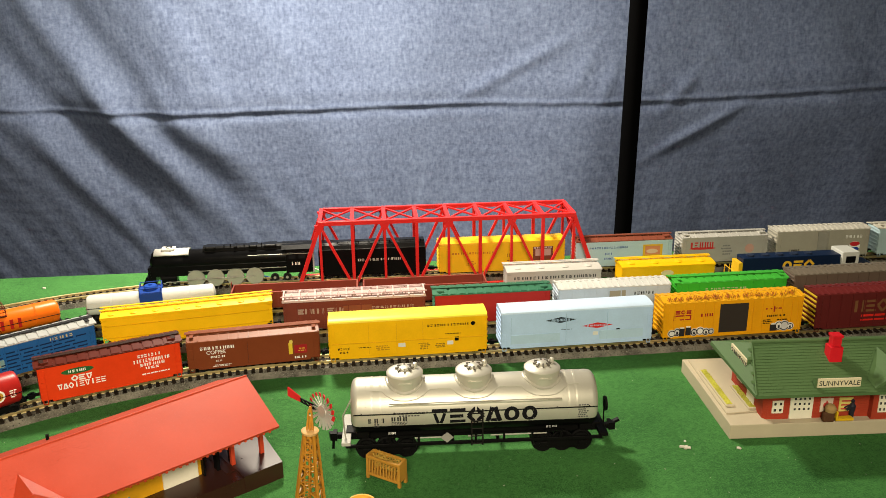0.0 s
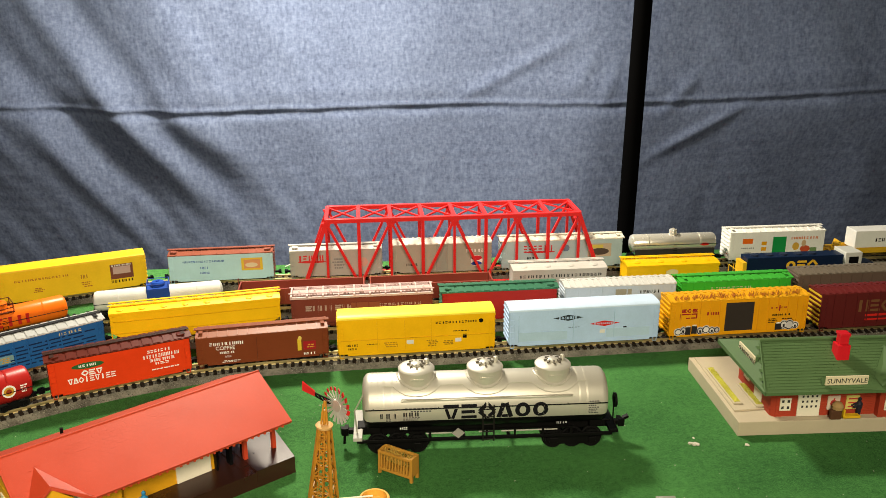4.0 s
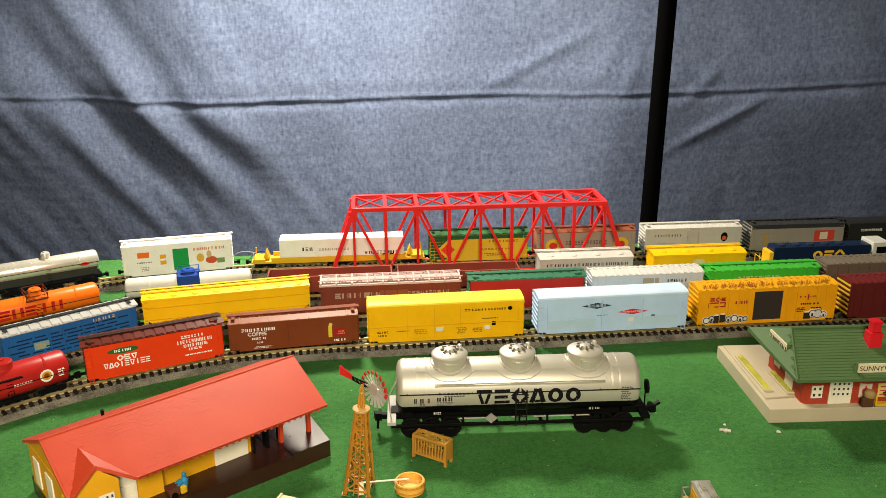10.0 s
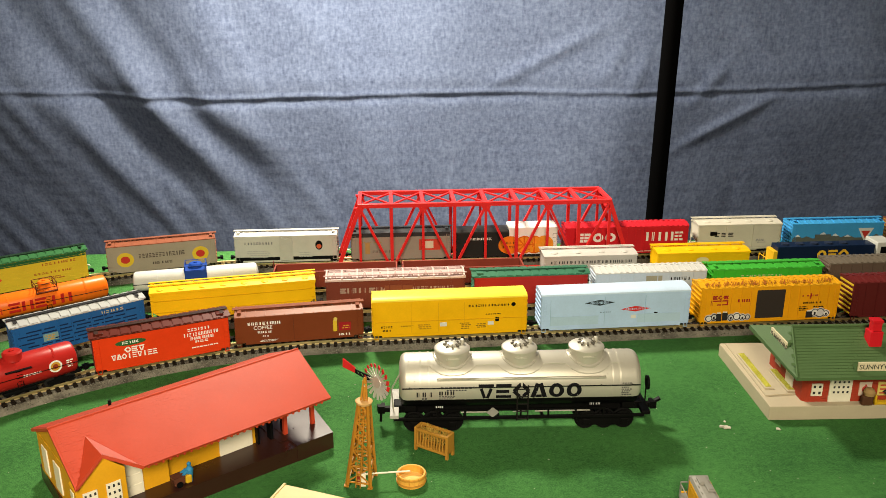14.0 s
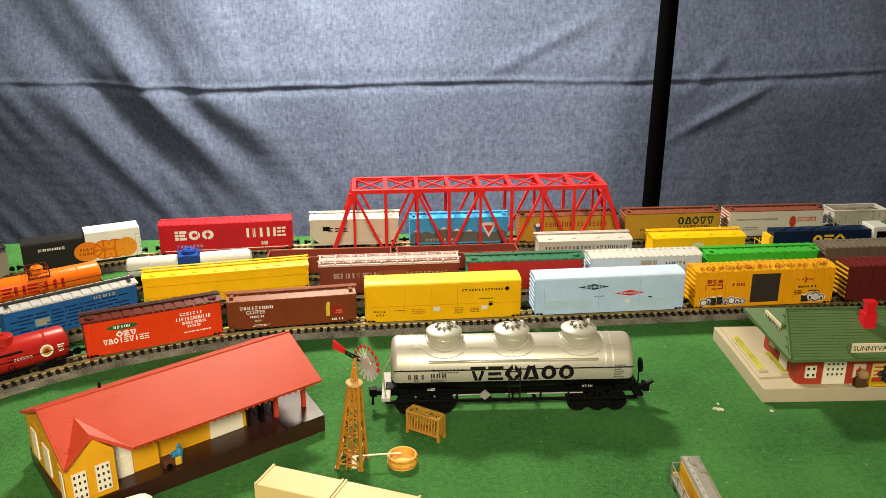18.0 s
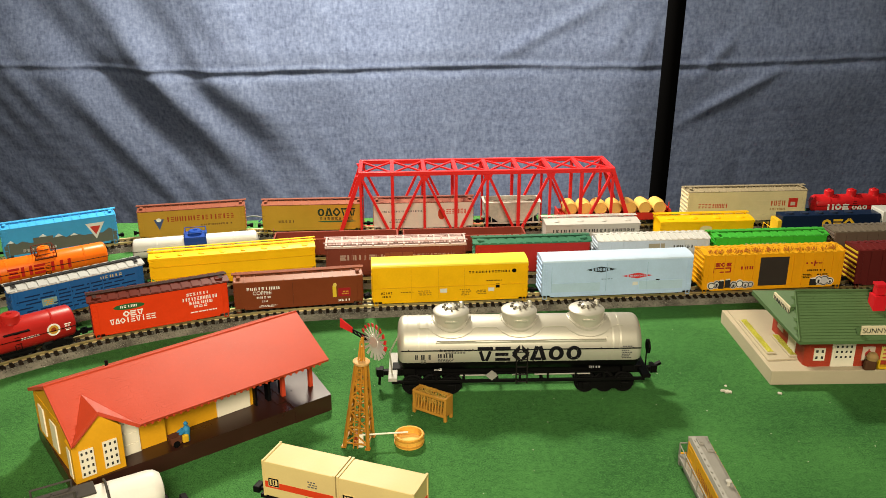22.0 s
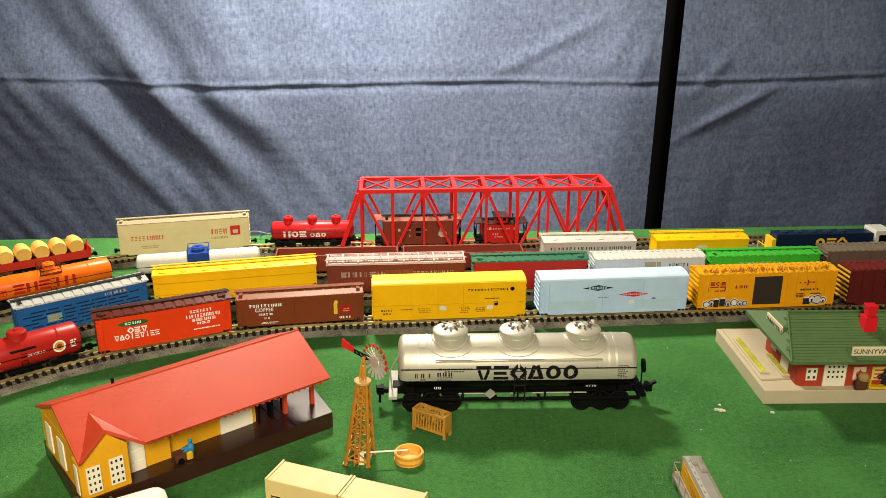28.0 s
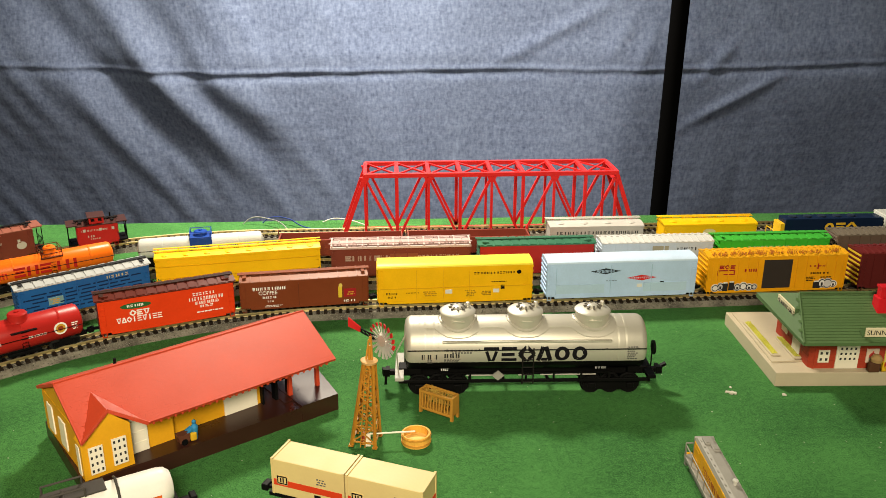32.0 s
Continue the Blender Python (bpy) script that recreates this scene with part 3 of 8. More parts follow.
def denim_material():
    m = bpy.data.materials.new("denim")
    m.use_nodes = True
    n, ln = m.node_tree.nodes, m.node_tree.links
    b = n["Principled BSDF"]
    tc = n.new("ShaderNodeTexCoord")
    # warp and weft: two noises drawn out along x and along z
    outs = []
    for sx, sz in ((300, 120), (150, 360), (13, 10), (190, 170)):
        mp = n.new("ShaderNodeMapping")
        mp.inputs["Scale"].default_value = (sx, 40, sz)
        nz = n.new("ShaderNodeTexNoise")
        nz.inputs["Scale"].default_value, nz.inputs["Detail"].default_value = 1.0, 4
        ln.new(tc.outputs["Object"], mp.inputs["Vector"])
        ln.new(mp.outputs[0], nz.inputs["Vector"])
        outs.append(nz.outputs["Fac"])
    acc = outs[0]
    for o, wgt in zip(outs[1:], (0.7, 0.5, 0.9)):
        k = n.new("ShaderNodeMath")
        k.operation = "MULTIPLY_ADD"
        ln.new(o, k.inputs[0])
        k.inputs[1].default_value = wgt
        ln.new(acc, k.inputs[2])
        acc = k.outputs[0]
    r = n.new("ShaderNodeValToRGB")
    r.color_ramp.elements[0].position, r.color_ramp.elements[0].color = 0.32, (0.058, 0.080, 0.162, 1)
    r.color_ramp.elements[1].position, r.color_ramp.elements[1].color = 0.68, (0.232, 0.294, 0.462, 1)
    sc = n.new("ShaderNodeMath")
    sc.operation = "MULTIPLY"
    ln.new(acc, sc.inputs[0])
    sc.inputs[1].default_value = 0.3226
    ln.new(sc.outputs[0], r.inputs["Fac"])
    ln.new(r.outputs["Color"], b.inputs["Base Color"])
    b.inputs["Roughness"].default_value = 0.9
    bp = n.new("ShaderNodeBump")
    bp.inputs["Strength"].default_value, bp.inputs["Distance"].default_value = 0.3, 0.0006
    ln.new(sc.outputs[0], bp.inputs["Height"])
    ln.new(bp.outputs["Normal"], b.inputs["Normal"])
    return m


CLOTH_Y = 500.0


def fold(x, z, px, pz, ang, width, depth, length):
    """A soft ridge through (px, pz) along ang degrees."""
    c, s = math.cos(radians(ang)), math.sin(radians(ang))
    u, v = (x - px) * c + (z - pz) * s, -(x - px) * s + (z - pz) * c
    return depth * np.exp(-(v / width) ** 2) / (1 + (u / length) ** 4)


def ripple(x, z, wave, seed, ang=None, spread=180):
    """Uneven waves of about that length, between -1 and 1; ang sets the way they run."""
    rnd = random.Random(seed)
    out = 0 * x
    for k in range(7):
        a = radians((ang or 0) + rnd.uniform(-spread, spread) + 90)
        f = 2 * math.pi / (wave * rnd.uniform(0.6, 1.7))
        out = out + np.sin(f * (x * math.cos(a) + z * math.sin(a)) + rnd.uniform(0, 6.3))
    return out / 3.6


# ridges of the hanging cloth: x, z, angle, width, depth, length
FOLDS = ((-445, 145, -52, 20, 9, 150), (-400, 150, -54, 22, -8, 130), (-330, 190, -56, 34, 8, 160), (-470, -20, -55, 18, 9, 110), (-430, 20, -50, 22, -9, 110), (-372, 40, -48, 20, 7, 120), (-284, 40, -33, 20, 7, 70), (-300, 5, -45, 20, -7, 110),
         (-235, -30, -50, 26, 5, 110), (-520, 120, -48, 24, -7, 180), (-200, 210, -62, 40, 6, 170), (-90, 0, -65, 40, 3, 120), (140, 126, 28, 8, 4.6, 75), (225, 118, 60, 9, 3.0, 26), (262, 108, 70, 8, 2.6, 26), (395, 38, 30, 7, 5, 62), (360, 90, 50, 8, 3.5, 30), (440, 130, -35, 12, 3, 60),
         (560, 150, -60, 40, 5, 200), (680, 60, 80, 40, 5, 240), (-640, 120, -55, 50, 9, 300), (60, 260, 60, 60, 5, 200), (330, 240, 70, 50, 5, 200))


def cloth_depth(x, z):
    d = 0.95 * sum(fold(x, z, f[0], f[1], f[2], f[3] * 1.15, f[4], f[5]) for f in FOLDS)
    d = d - 0.26 * (np.hypot(np.maximum(0.0, -300 - x), 40) - 40)
    # the middle turns a little towards the lamp, the part past the pole away from it
    d = d + 0.19 * (np.hypot(np.maximum(0.0, x - 40), 60) - 60) - 0.21 * (np.hypot(np.maximum(0.0, x - 225), 40) - 40)
    zc = 75.5 + 2.2 * np.sin(x / 120.0 + 1.0) + np.where(x > 150, 0.030 * (x - 150), 0.0)
    v = z - zc - 0.6 * ripple(x, 0 * z, 40, 5)
    deep = 1 + 0.5 * ripple(x, 0 * z, 150, 8) + 0.9 * np.exp(-((x + 330) / 90) ** 2)
    d = d + 2.6 * np.exp(-((v - 1.5) / 3.2) ** 2) - 2.4 * deep * np.exp(-((v + 5.5) / 5.5) ** 2) + 2.5 * np.exp(-((v - 20) / 18) ** 2)
    side = np.clip((np.abs(x - 40) - 130) / 260, 0.0, 1.0)
    low = np.clip(78 - z, 0, 300)
    d = d - (0.10 + 0.24 * side) * (np.hypot(low, 25) - 25)
    left = np.clip((-40 - x) / 240, 0.0, 1.0)
    d = d + 4 * ripple(x, z, 330, 17) + (0.35 + 0.75 * left) * ripple(x, z, 52, 23, -52, 16) + 0.22 * ripple(x, z, 24, 31) + 0.07 * ripple(x, z, 9, 37, 90, 40)
    return d


NX, NZ = 520, 400
gx = np.linspace(-1150, 1150, NX + 1)[:, None] + np.zeros((1, NZ + 1))
gx = np.sign(gx) * 1150 * (np.abs(gx) / 1150) ** 1.35
gz = np.linspace(-330, 670, NZ + 1)[None, :] + np.zeros((NX + 1, 1))
pts = np.stack([gx, CLOTH_Y - cloth_depth(gx, gz), gz], -1).reshape(-1, 3) / 1000
me = bpy.data.meshes.new("backdrop")
me.from_pydata(pts.tolist(), [], [(i * (NZ + 1) + j, (i + 1) * (NZ + 1) + j, (i + 1) * (NZ + 1) + j + 1, i * (NZ + 1) + j + 1) for i in range(NX) for j in range(NZ)])
me.materials.append(denim_material())
me.shade_smooth()
cloth = new("backdrop", me)
tagged(cloth, "faded blue denim cloth hung behind the table, creased", "backdrop cloth", kind="structure")
sol = cloth.modifiers.new("thickness", "SOLIDIFY")
sol.thickness = 0.0012

pole = thing("stand_pole", "tall black metal backdrop stand pole behind the table", "pole", x=184, y=165, z=-750)
pole.matrix_basis = pole.matrix_basis @ pose(0, 0, 0, 0, 0.9, 0)
bm = B()
tube(bm, (0, 0, 0), (0, 0, 1250), 8.6, 28)
part("lower_tube", bm, mat("black_metal", (0.0016, 0.0016, 0.0018), 0.8), pole, smooth=True)
bpy.data.materials["black_metal"].node_tree.nodes["Principled BSDF"].inputs["Specular IOR Level"].default_value = 0.01
bm = B()
tube(bm, (0, 0, 1180), (0, 0, 2150), 7.4, 28)
part("upper_tube", bm, bpy.data.materials["black_metal"], pole, smooth=True)
bm = B()
lathe(bm, [(8.5, 1235), (10.5, 1237), (10.5, 1262), (8, 1264)], (0, 0, 0), "z", 28)
part("collar", bm, bpy.data.materials["black_metal"], pole, smooth=True)
for k in range(3):
    bm = B()
    a = radians(30 + 120 * k)
    tube(bm, (0, 0, 250), (330 * math.cos(a), 330 * math.sin(a), 6), 6, 12)
    part("leg", bm, bpy.data.materials["black_metal"], pole)


# ---- tracks ----
class Line:
    """A track's middle line: straight through (0, y) at a small angle, bending towards the viewer left of x0. s runs along it, 0 at x = 0."""

    def __init__(self, y, angle, x0, radius):
        self.y, self.a, self.x0, self.r = y, radians(angle), x0, radius

    def at(self, s):
        a = self.a
        if s >= self.x0:
            return s * math.cos(a), self.y + s * math.sin(a), a
        cx, cy = self.x0 * math.cos(a) + self.r * math.sin(a), self.y + self.x0 * math.sin(a) - self.r * math.cos(a)
        th = a + (self.x0 - s) / self.r
        return cx - self.r * math.sin(th), cy + self.r * math.cos(th), th


class Oval:
    """The main line: a straight along x at y from x0 to x1, half circles of that radius, and a straight back."""

    def __init__(self, y, x0, x1, radius):
        self.y, self.x0, self.x1, self.r = y, x0, x1, radius
        self.length = 2 * (x1 - x0) + 2 * math.pi * radius

    def at(self, s):
        half = math.pi * self.r
        k = (self.x1 - s) % self.length
        run = self.x1 - self.x0
        if k <= run:
            return self.x1 - k, self.y, 0.0
        k -= run
        if k <= half:
            th = k / self.r
            return self.x0 - self.r * math.sin(th), self.y - self.r + self.r * math.cos(th), th
        k -= half
        if k <= run:
            return self.x0 + k, self.y - 2 * self.r, math.pi
        th = math.pi + (k - run) / self.r
        return self.x1 - self.r * math.sin(th), self.y - self.r + self.r * math.cos(th), th


RAIL_Z = 6.5
LINE_A = Line(-133.8, 1.7, -113, 330)
LINE_B = Line(-84.5, 1.0, -152, 250)
LINE_C = Line(-41.5, 0.4, -180, 275)
MAIN = Oval(22, -185, 700, 350)


def ballast_material():
    m = mat("ballast", (0.15, 0.14, 0.115), 0.9, 0, 0.9, 900, 1.0)
    return m


BALLAST = ballast_material()
RAILMETAL = mat("nickel_rail", (0.70, 0.58, 0.31), 0.44, 1.0, 0.16)
TIE = mat("tie_plastic", (0.018, 0.013, 0.010), 0.6, 0, 0.2, per_object=0.3)


def sweep(line, s0, s1, step, prof):
    bm = B()
    rows = []
    n = int((s1 - s0) / step)
    for i in range(n + 1):
        x, y, th = line.at(s0 + (s1 - s0) * i / n)
        rows.append([bm.verts.new((x - v * math.sin(th), y + v * math.cos(th), z)) for v, z in prof])
    k = len(prof)
    for a, b in zip(rows, rows[1:]):
        for j in range(k):
            bm.faces.new((a[j], b[j], b[(j + 1) % k], a[(j + 1) % k]))
    bm.faces.new(rows[0])
    bm.faces.new(rows[-1][::-1])
    bmesh.ops.recalc_face_normals(bm, faces=bm.faces)
    return bm


def tie_mesh():
    bm = B()
    box(bm, -1.15, 1.15, -9.6, 9.6, 2.2, 4.4)
    for y in (-4.9, 4.9):
        box(bm, -1.0, 1.0, y - 1.5, y + 1.5, 4.4, 4.9)
    return mesh_of("tie", bm, TIE)


TIE_MESH = tie_mesh()


def track(label, line, s0, s1, t0, t1, bed=12.6):
    """Roadbed, two rails, ties; those from t0 to t1 are single pieces."""
    tr = thing("track", label, "track", "model railway tracks")
    part("roadbed", sweep(line, s0, s1, 12, [(-bed, 0), (-bed + 2.6, 3.4), (bed - 2.6, 3.4), (bed, 0)]), BALLAST, tr)
    for v in (-4.85, 4.85):
        part("rail", sweep(line, s0, s1, 12, [(v - 0.95, 4.3), (v - 0.35, 4.9), (v - 0.4, 5.5), (v - 0.62, 5.8), (v - 0.58, 6.25), (v - 0.3, 6.5), (v + 0.3, 6.5), (v + 0.58, 6.25), (v + 0.62, 5.8), (v + 0.4, 5.5), (v + 0.35, 4.9), (v + 0.95, 4.3)]), RAILMETAL, tr)
    rest = B()
    k = s0 + 2.5
    while k < s1:
        x, y, th = line.at(k)
        if t0 <= k <= t1:
            again("tie", TIE_MESH, tr, x, y, 0, math.degrees(th))
        else:
            c, s = math.cos(th), math.sin(th)
            bar(rest, (x + 9.6 * s, y - 9.6 * c, 3.3), (x - 9.6 * s, y + 9.6 * c, 3.3), 2.3, 2.2)
        k += 5.0
    if len(rest.verts):
        tagged(part("ties", rest, TIE, tr), kind="stuff")
    else:
        rest.free()
    return tr


track("straight and curved N-gauge track on grey ballast beside the stations", LINE_A, -450, 520, -330, 330)
track("N-gauge track on grey ballast crowded with parked freight cars", LINE_B, -436, 520, -300, -100)
track("N-gauge track on grey ballast with parked tank cars and gondolas", LINE_C, -450, 520, -330, -150)
track("main line N-gauge track on grey ballast running through the bridge", MAIN, MAIN.x1 - MAIN.length, MAIN.x1, -330, 300)


def gravel(line, s0, s1, count, seed):
    """Loose ballast grains over the roadbed."""
    rnd = random.Random(seed)
    vs, fs = [], []
    for _ in range(count):
        x, y, th = line.at(s0 + (s1 - s0) * rnd.random())
        v = -12.8 + 25.6 * rnd.random()
        z = 3.4 if abs(v) < 10 else 3.4 * (12.8 - abs(v)) / 2.8
        cx, cy, r = x - v * math.sin(th), y + v * math.cos(th), 0.22 + 0.34 * rnd.random()
        k = len(vs)
        sp = rnd.random() * 1.6
        for j in range(3):
            a = sp + j * 2.094
            q = r * (0.75 + 0.5 * rnd.random())
            vs.append(((cx + q * math.cos(a)) / 1000, (cy + q * math.sin(a)) / 1000, (z - 0.05 + 0.25 * r * rnd.random()) / 1000))
        vs.append(((cx + 0.4 * r * (rnd.random() - 0.5)) / 1000, (cy + 0.4 * r * (rnd.random() - 0.5)) / 1000, (z + r * (0.6 + 0.6 * rnd.random())) / 1000))
        fs += [(k, k + 1, k + 3), (k + 1, k + 2, k + 3), (k + 2, k, k + 3)]
    me = bpy.data.meshes.new("gravel")
    me.from_pydata(vs, [], fs)
    me.materials.append(GRAVEL)
    ob = tagged(new("gravel", me), "loose grey ballast grains spread over the track bed", "ballast", kind="stuff")
    return ob


def gravel_material():
    m = mat("gravel_grain", (0.2, 0.185, 0.16), 0.85, 0, 0.2, 900, 0.2)
    n, ln = m.node_tree.nodes, m.node_tree.links
    geo = n.new("ShaderNodeNewGeometry")
    r = n.new("ShaderNodeValToRGB")
    r.color_ramp.elements[0].color = (0.03, 0.027, 0.023, 1)
    r.color_ramp.elements[1].color = (0.27, 0.255, 0.215, 1)
    ln.new(geo.outputs["Random Per Island"], r.inputs["Fac"])
    ln.new(r.outputs["Color"], n["Principled BSDF"].inputs["Base Color"])
    return m


GRAVEL = gravel_material()
gravel(LINE_A, -340, 330, 26000, 3)
gravel(LINE_B, -340, -240, 3000, 4)
gravel(MAIN, -330, -100, 6000, 6)


def park(car, line, s):
    """Stands a car on a track, its middle at s."""
    xa, ya, _ = line.at(s - 28)
    xb, yb, _ = line.at(s + 28)
    car.matrix_basis = pose((xa + xb) / 2000, (ya + yb) / 2000, RAIL_Z / 1000, 0, 0, math.degrees(math.atan2(yb - ya, xb - xa)))
    return car


# ---- red truss bridge ----
def bridge():
    br = thing("truss_bridge", "bright red plastic through-truss railway bridge with cross bracing", "bridge", x=0, y=0, z=0)
    red = mat("bridge_red", (0.66, 0.022, 0.022), 0.34, 0, 0.08)
    n, top, bot, y1 = 8, 60.0, 4.0, 44.0
    step = 206.0 / n
    xs = [-103 + step * i for i in range(n + 1)]
    for y, s in ((1.6, 1), (y1 - 1.6, -1)):
        bm = B()
        box(bm, xs[0] - 1, xs[-1] + 1, y - 1.6, y + 1.6, top - 3.4, top, 0.25)
        part("top_chord", bm, red, br)
        bm = B()
        box(bm, -124, 124, y - 1.6, y + 1.6, 0.1, bot - 0.5 if s > 0 else 1.8, 0.25)
        part("bottom_chord", bm, red, br)
        for e in (-1, 1):
            bm = B()
            bar(bm, (e * 123, y, bot - 2), (e * 102.5, y, top - 1.5), 3.2, 3.4, (0, 1, 0))
            part("end_post", bm, red, br)
        for i, x in enumerate(xs):
            bm = B()
            wide = 2.6 if i % 2 else 2.0
            box(bm, x - wide / 2, x + wide / 2, y - 1.0, y + 1.0, bot - 1, top - 2)
            part("vertical", bm, red, br)
        for i in range(n):
            a, b = (xs[i], xs[i + 1])
            lo, hi = (b, a) if i % 2 == 0 else (a, b)
            bm = B()
            bar(bm, (hi, y, top - 3), (lo, y, bot - 1), 2.0, 2.0, (0, 1, 0))
            part("diagonal", bm, red, br)
            if i % 2:
                continue
            bm = B()
            prism(bm, [(hi - 4, top - 3), (hi + 4, top - 3), (hi + 2, top - 8), (hi - 2, top - 8)], "y", y - 1.25, y + 1.25)
            part("gusset", bm, red, br)
    for i, x in enumerate(xs):
        bm = B()
        box(bm, x - 1.6, x + 1.6, 2, y1 - 2, top - 2.6, top - 0.1, 0.2)
        if i in (0, n):
            box(bm, x - 1.2, x + 1.2, 2, y1 - 2, top - 9, top - 7)
            for k in range(4):
                ya = 4 + (y1 - 8) * k / 4
                yb = 4 + (y1 - 8) * (k + 1) / 4
                bar(bm, (x, ya, top - 8 if k % 2 else top - 2), (x, yb, top - 2 if k % 2 else top - 8), 1.2, 1.2, (1, 0, 0))
        part("cross_beam", bm, red, br)
    for i in range(n):
        for s in (0, 1):
            bm = B()
            ya, yb = (3, y1 - 3) if s else (y1 - 3, 3)
            bar(bm, (xs[i], ya, top - 1.2 - 0.3 * s), (xs[i + 1], yb, top - 1.2 - 0.3 * s), 1.3, 1.2)
            part("lateral_brace", bm, red, br)
    return br


bridge()


# ---- parked cars, front row ----
GA, GB, GC = "freight cars parked on the front track", "freight cars parked on the second track", "cars parked on the third track"
front_tank = tank_car("tank_car", "red single-dome model tank car with white lettering", 68, 9.6, (0.36, 0.016, 0.013), (0,), GA, marks=(
    ("oval", 16, 23.4, 10.2, 17.6, WHITE), ("oval", 17, 22.4, 11.2, 16.6, GOLD), ("oval", 18.2, 21.2, 12.4, 15.4, (0.25, 0.04, 0.01)), ("lines", 25.4, 29.6, 11.5, 16.5, WHITE, 4), ("bars", 2, 12, 12.6, 13.8, WHITE, 7), ("bars", -28, -12, 12.5, 14.5, WHITE, 7), ("lines", -28, -14, 9, 11, WHITE, 1)), dome_r=5.4, dome_h=3.6, zc=13.4)
bm = B()
box(bm, -7, 7, -10.4, -8.4, 17.2, 17.8, 0.15)
part("step_board", bm, BLACKPLASTIC, front_tank, "black step board below the dome")
park(front_tank, LINE_A, -312.5)
park(boxcar("refrigerator_car", "vermilion model reefer with dark brown roof and white lettering", 81, 24, VERMILION, (0.085, 0.012, 0.006), GA, marks=(
    ("oval", -28, -10, 16.6, 20.4, (0.02, 0.1, 0.03)), ("bars", -24, -14, 17.8, 19.4, WHITE, 5), ("shapes", -23, -11, 12.2, 15.6, WHITE, "dev"), ("shapes", -31, -4, 8.2, 11.6, WHITE, "vadieviee"),
    ("bars", 15, 29, 18.6, 20.4, WHITE, 7), ("bars", 12, 34, 15.2, 17.4, WHITE, 12), ("bars", 16, 31, 12.6, 14.4, WHITE, 6), ("bars", 19, 28, 10.4, 11.8, WHITE, 3), ("lines", 14, 34, 7, 8.4, WHITE, 1)), style="panel", end=(0.12, 0.02, 0.015), vents=True, board=(0.03, 0.012, 0.008)), LINE_A, -228)
hills = boxcar("boxcar", "brown 40-foot model boxcar with cream lettering and a small picture", 82, 22.4, BROWN, RUST, GA, marks=(
    ("bars", -33, -12, 16.6, 18.6, WHITE, 9), ("bars", -27, -18, 10.8, 12.2, WHITE, 4), ("bars", -24, -20, 8.2, 9.2, WHITE, 3), ("lines", -26, -13, 4.8, 6.4, WHITE, 2),
    ("plate", 25, 33, 8.6, 14.4, DEEPRED), ("lines", 27, 32, 10, 13, GOLD, 2), ("plate", 21.4, 23.8, 8.4, 16.2, (0.6, 0.42, 0.03)), ("oval", 21.8, 24.2, 15.6, 18.2, (0.6, 0.45, 0.1)), ("bars", 25, 33, 5.2, 6.6, WHITE, 4), ("plate", -4.2, -3.9, 5, 20.5, (0.1, 0.025, 0.012))), zb=4.4)
word("COFFEE", 2.5, paint(WHITE, 0.5), hills, pose(-0.0295, -W / 2000 - 0.0001, 0.0135, 90, 0, 0))
park(hills, LINE_A, -140.5)
park(boxcar("boxcar", "yellow 50-foot smooth-sided model boxcar with black lettering", 103, 27.5, YELLOW, (0.78, 0.62, 0.05), GA, style="smooth", marks=(
    ("bars", 12, 40, 21.4, 22.9, BLACK, 13), ("oval", 40.6, 43.6, 20.9, 23.7, BLACK), ("bars", -46, -38, 8.6, 10.0, BLACK, 5), ("bars", -45, -39, 6.2, 7.4, BLACK, 3), ("lines", -33, -24, 9.4, 10.2, BLACK, 1),
    ("plate", -7, -2.4, 8.4, 11.2, OFFWHITE), ("plate", 25, 29, 8.2, 10.8, OFFWHITE), ("plate", 30, 32.6, 10.6, 13.4, BLACK), ("lines", 21, 34, 15.6, 16.6, BLACK, 1), ("lines", 6, 14, 6.0, 11, (0.25, 0.15, 0.01), 4), ("lines", 17, 24, 6.5, 10, (0.25, 0.15, 0.01), 3), ("lines", -22, -12, 7, 11, (0.4, 0.22, 0.01), 3),
    ("plate", -26.2, -25.9, 5, 25.5, (0.6, 0.32, 0.005)), ("plate", -8.2, -7.9, 5, 25.5, (0.6, 0.32, 0.005)), ("plate", 9, 9.3, 5, 25.5, (0.6, 0.32, 0.005)), ("plate", -50, 50, 12.6, 12.9, (0.62, 0.34, 0.005)))), LINE_A, -41)
park(boxcar("boxcar", "pale blue 50-foot smooth-sided model boxcar with two diamond emblems", 103, 27.0, SKY, (0.5, 0.63, 0.8), GA, style="smooth", marks=(
    ("diamond", -22, -1, 18.6, 22.8, (0.02, 0.03, 0.04)), ("bars", -17.8, -5.2, 19.8, 21.6, SKY, 7), ("diamond", 3, 24, 13.4, 17.4, RED), ("bars", 6.5, 20.5, 14.8, 16.0, SKY, 10), ("lines", -14, -2, 13.6, 14.4, (0.1, 0.13, 0.2), 1),
    ("plate", 26.5, 29, 10.0, 12.4, BLACK), ("plate", 10.5, 14, 8.6, 11.0, OFFWHITE), ("plate", -17, -13, 8.6, 11.0, OFFWHITE), ("plate", -45, -12, 5.4, 11.6, (0.38, 0.53, 0.68)), ("plate", 15, 45, 5.4, 11.6, (0.38, 0.53, 0.68)),
    ("plate", -45.2, -44.9, 5, 24, (0.3, 0.44, 0.6)), ("plate", -8, -7.7, 5, 25, (0.32, 0.46, 0.62)), ("plate", 20, 20.3, 5, 25, (0.32, 0.46, 0.62)))), LINE_A, 71.5)
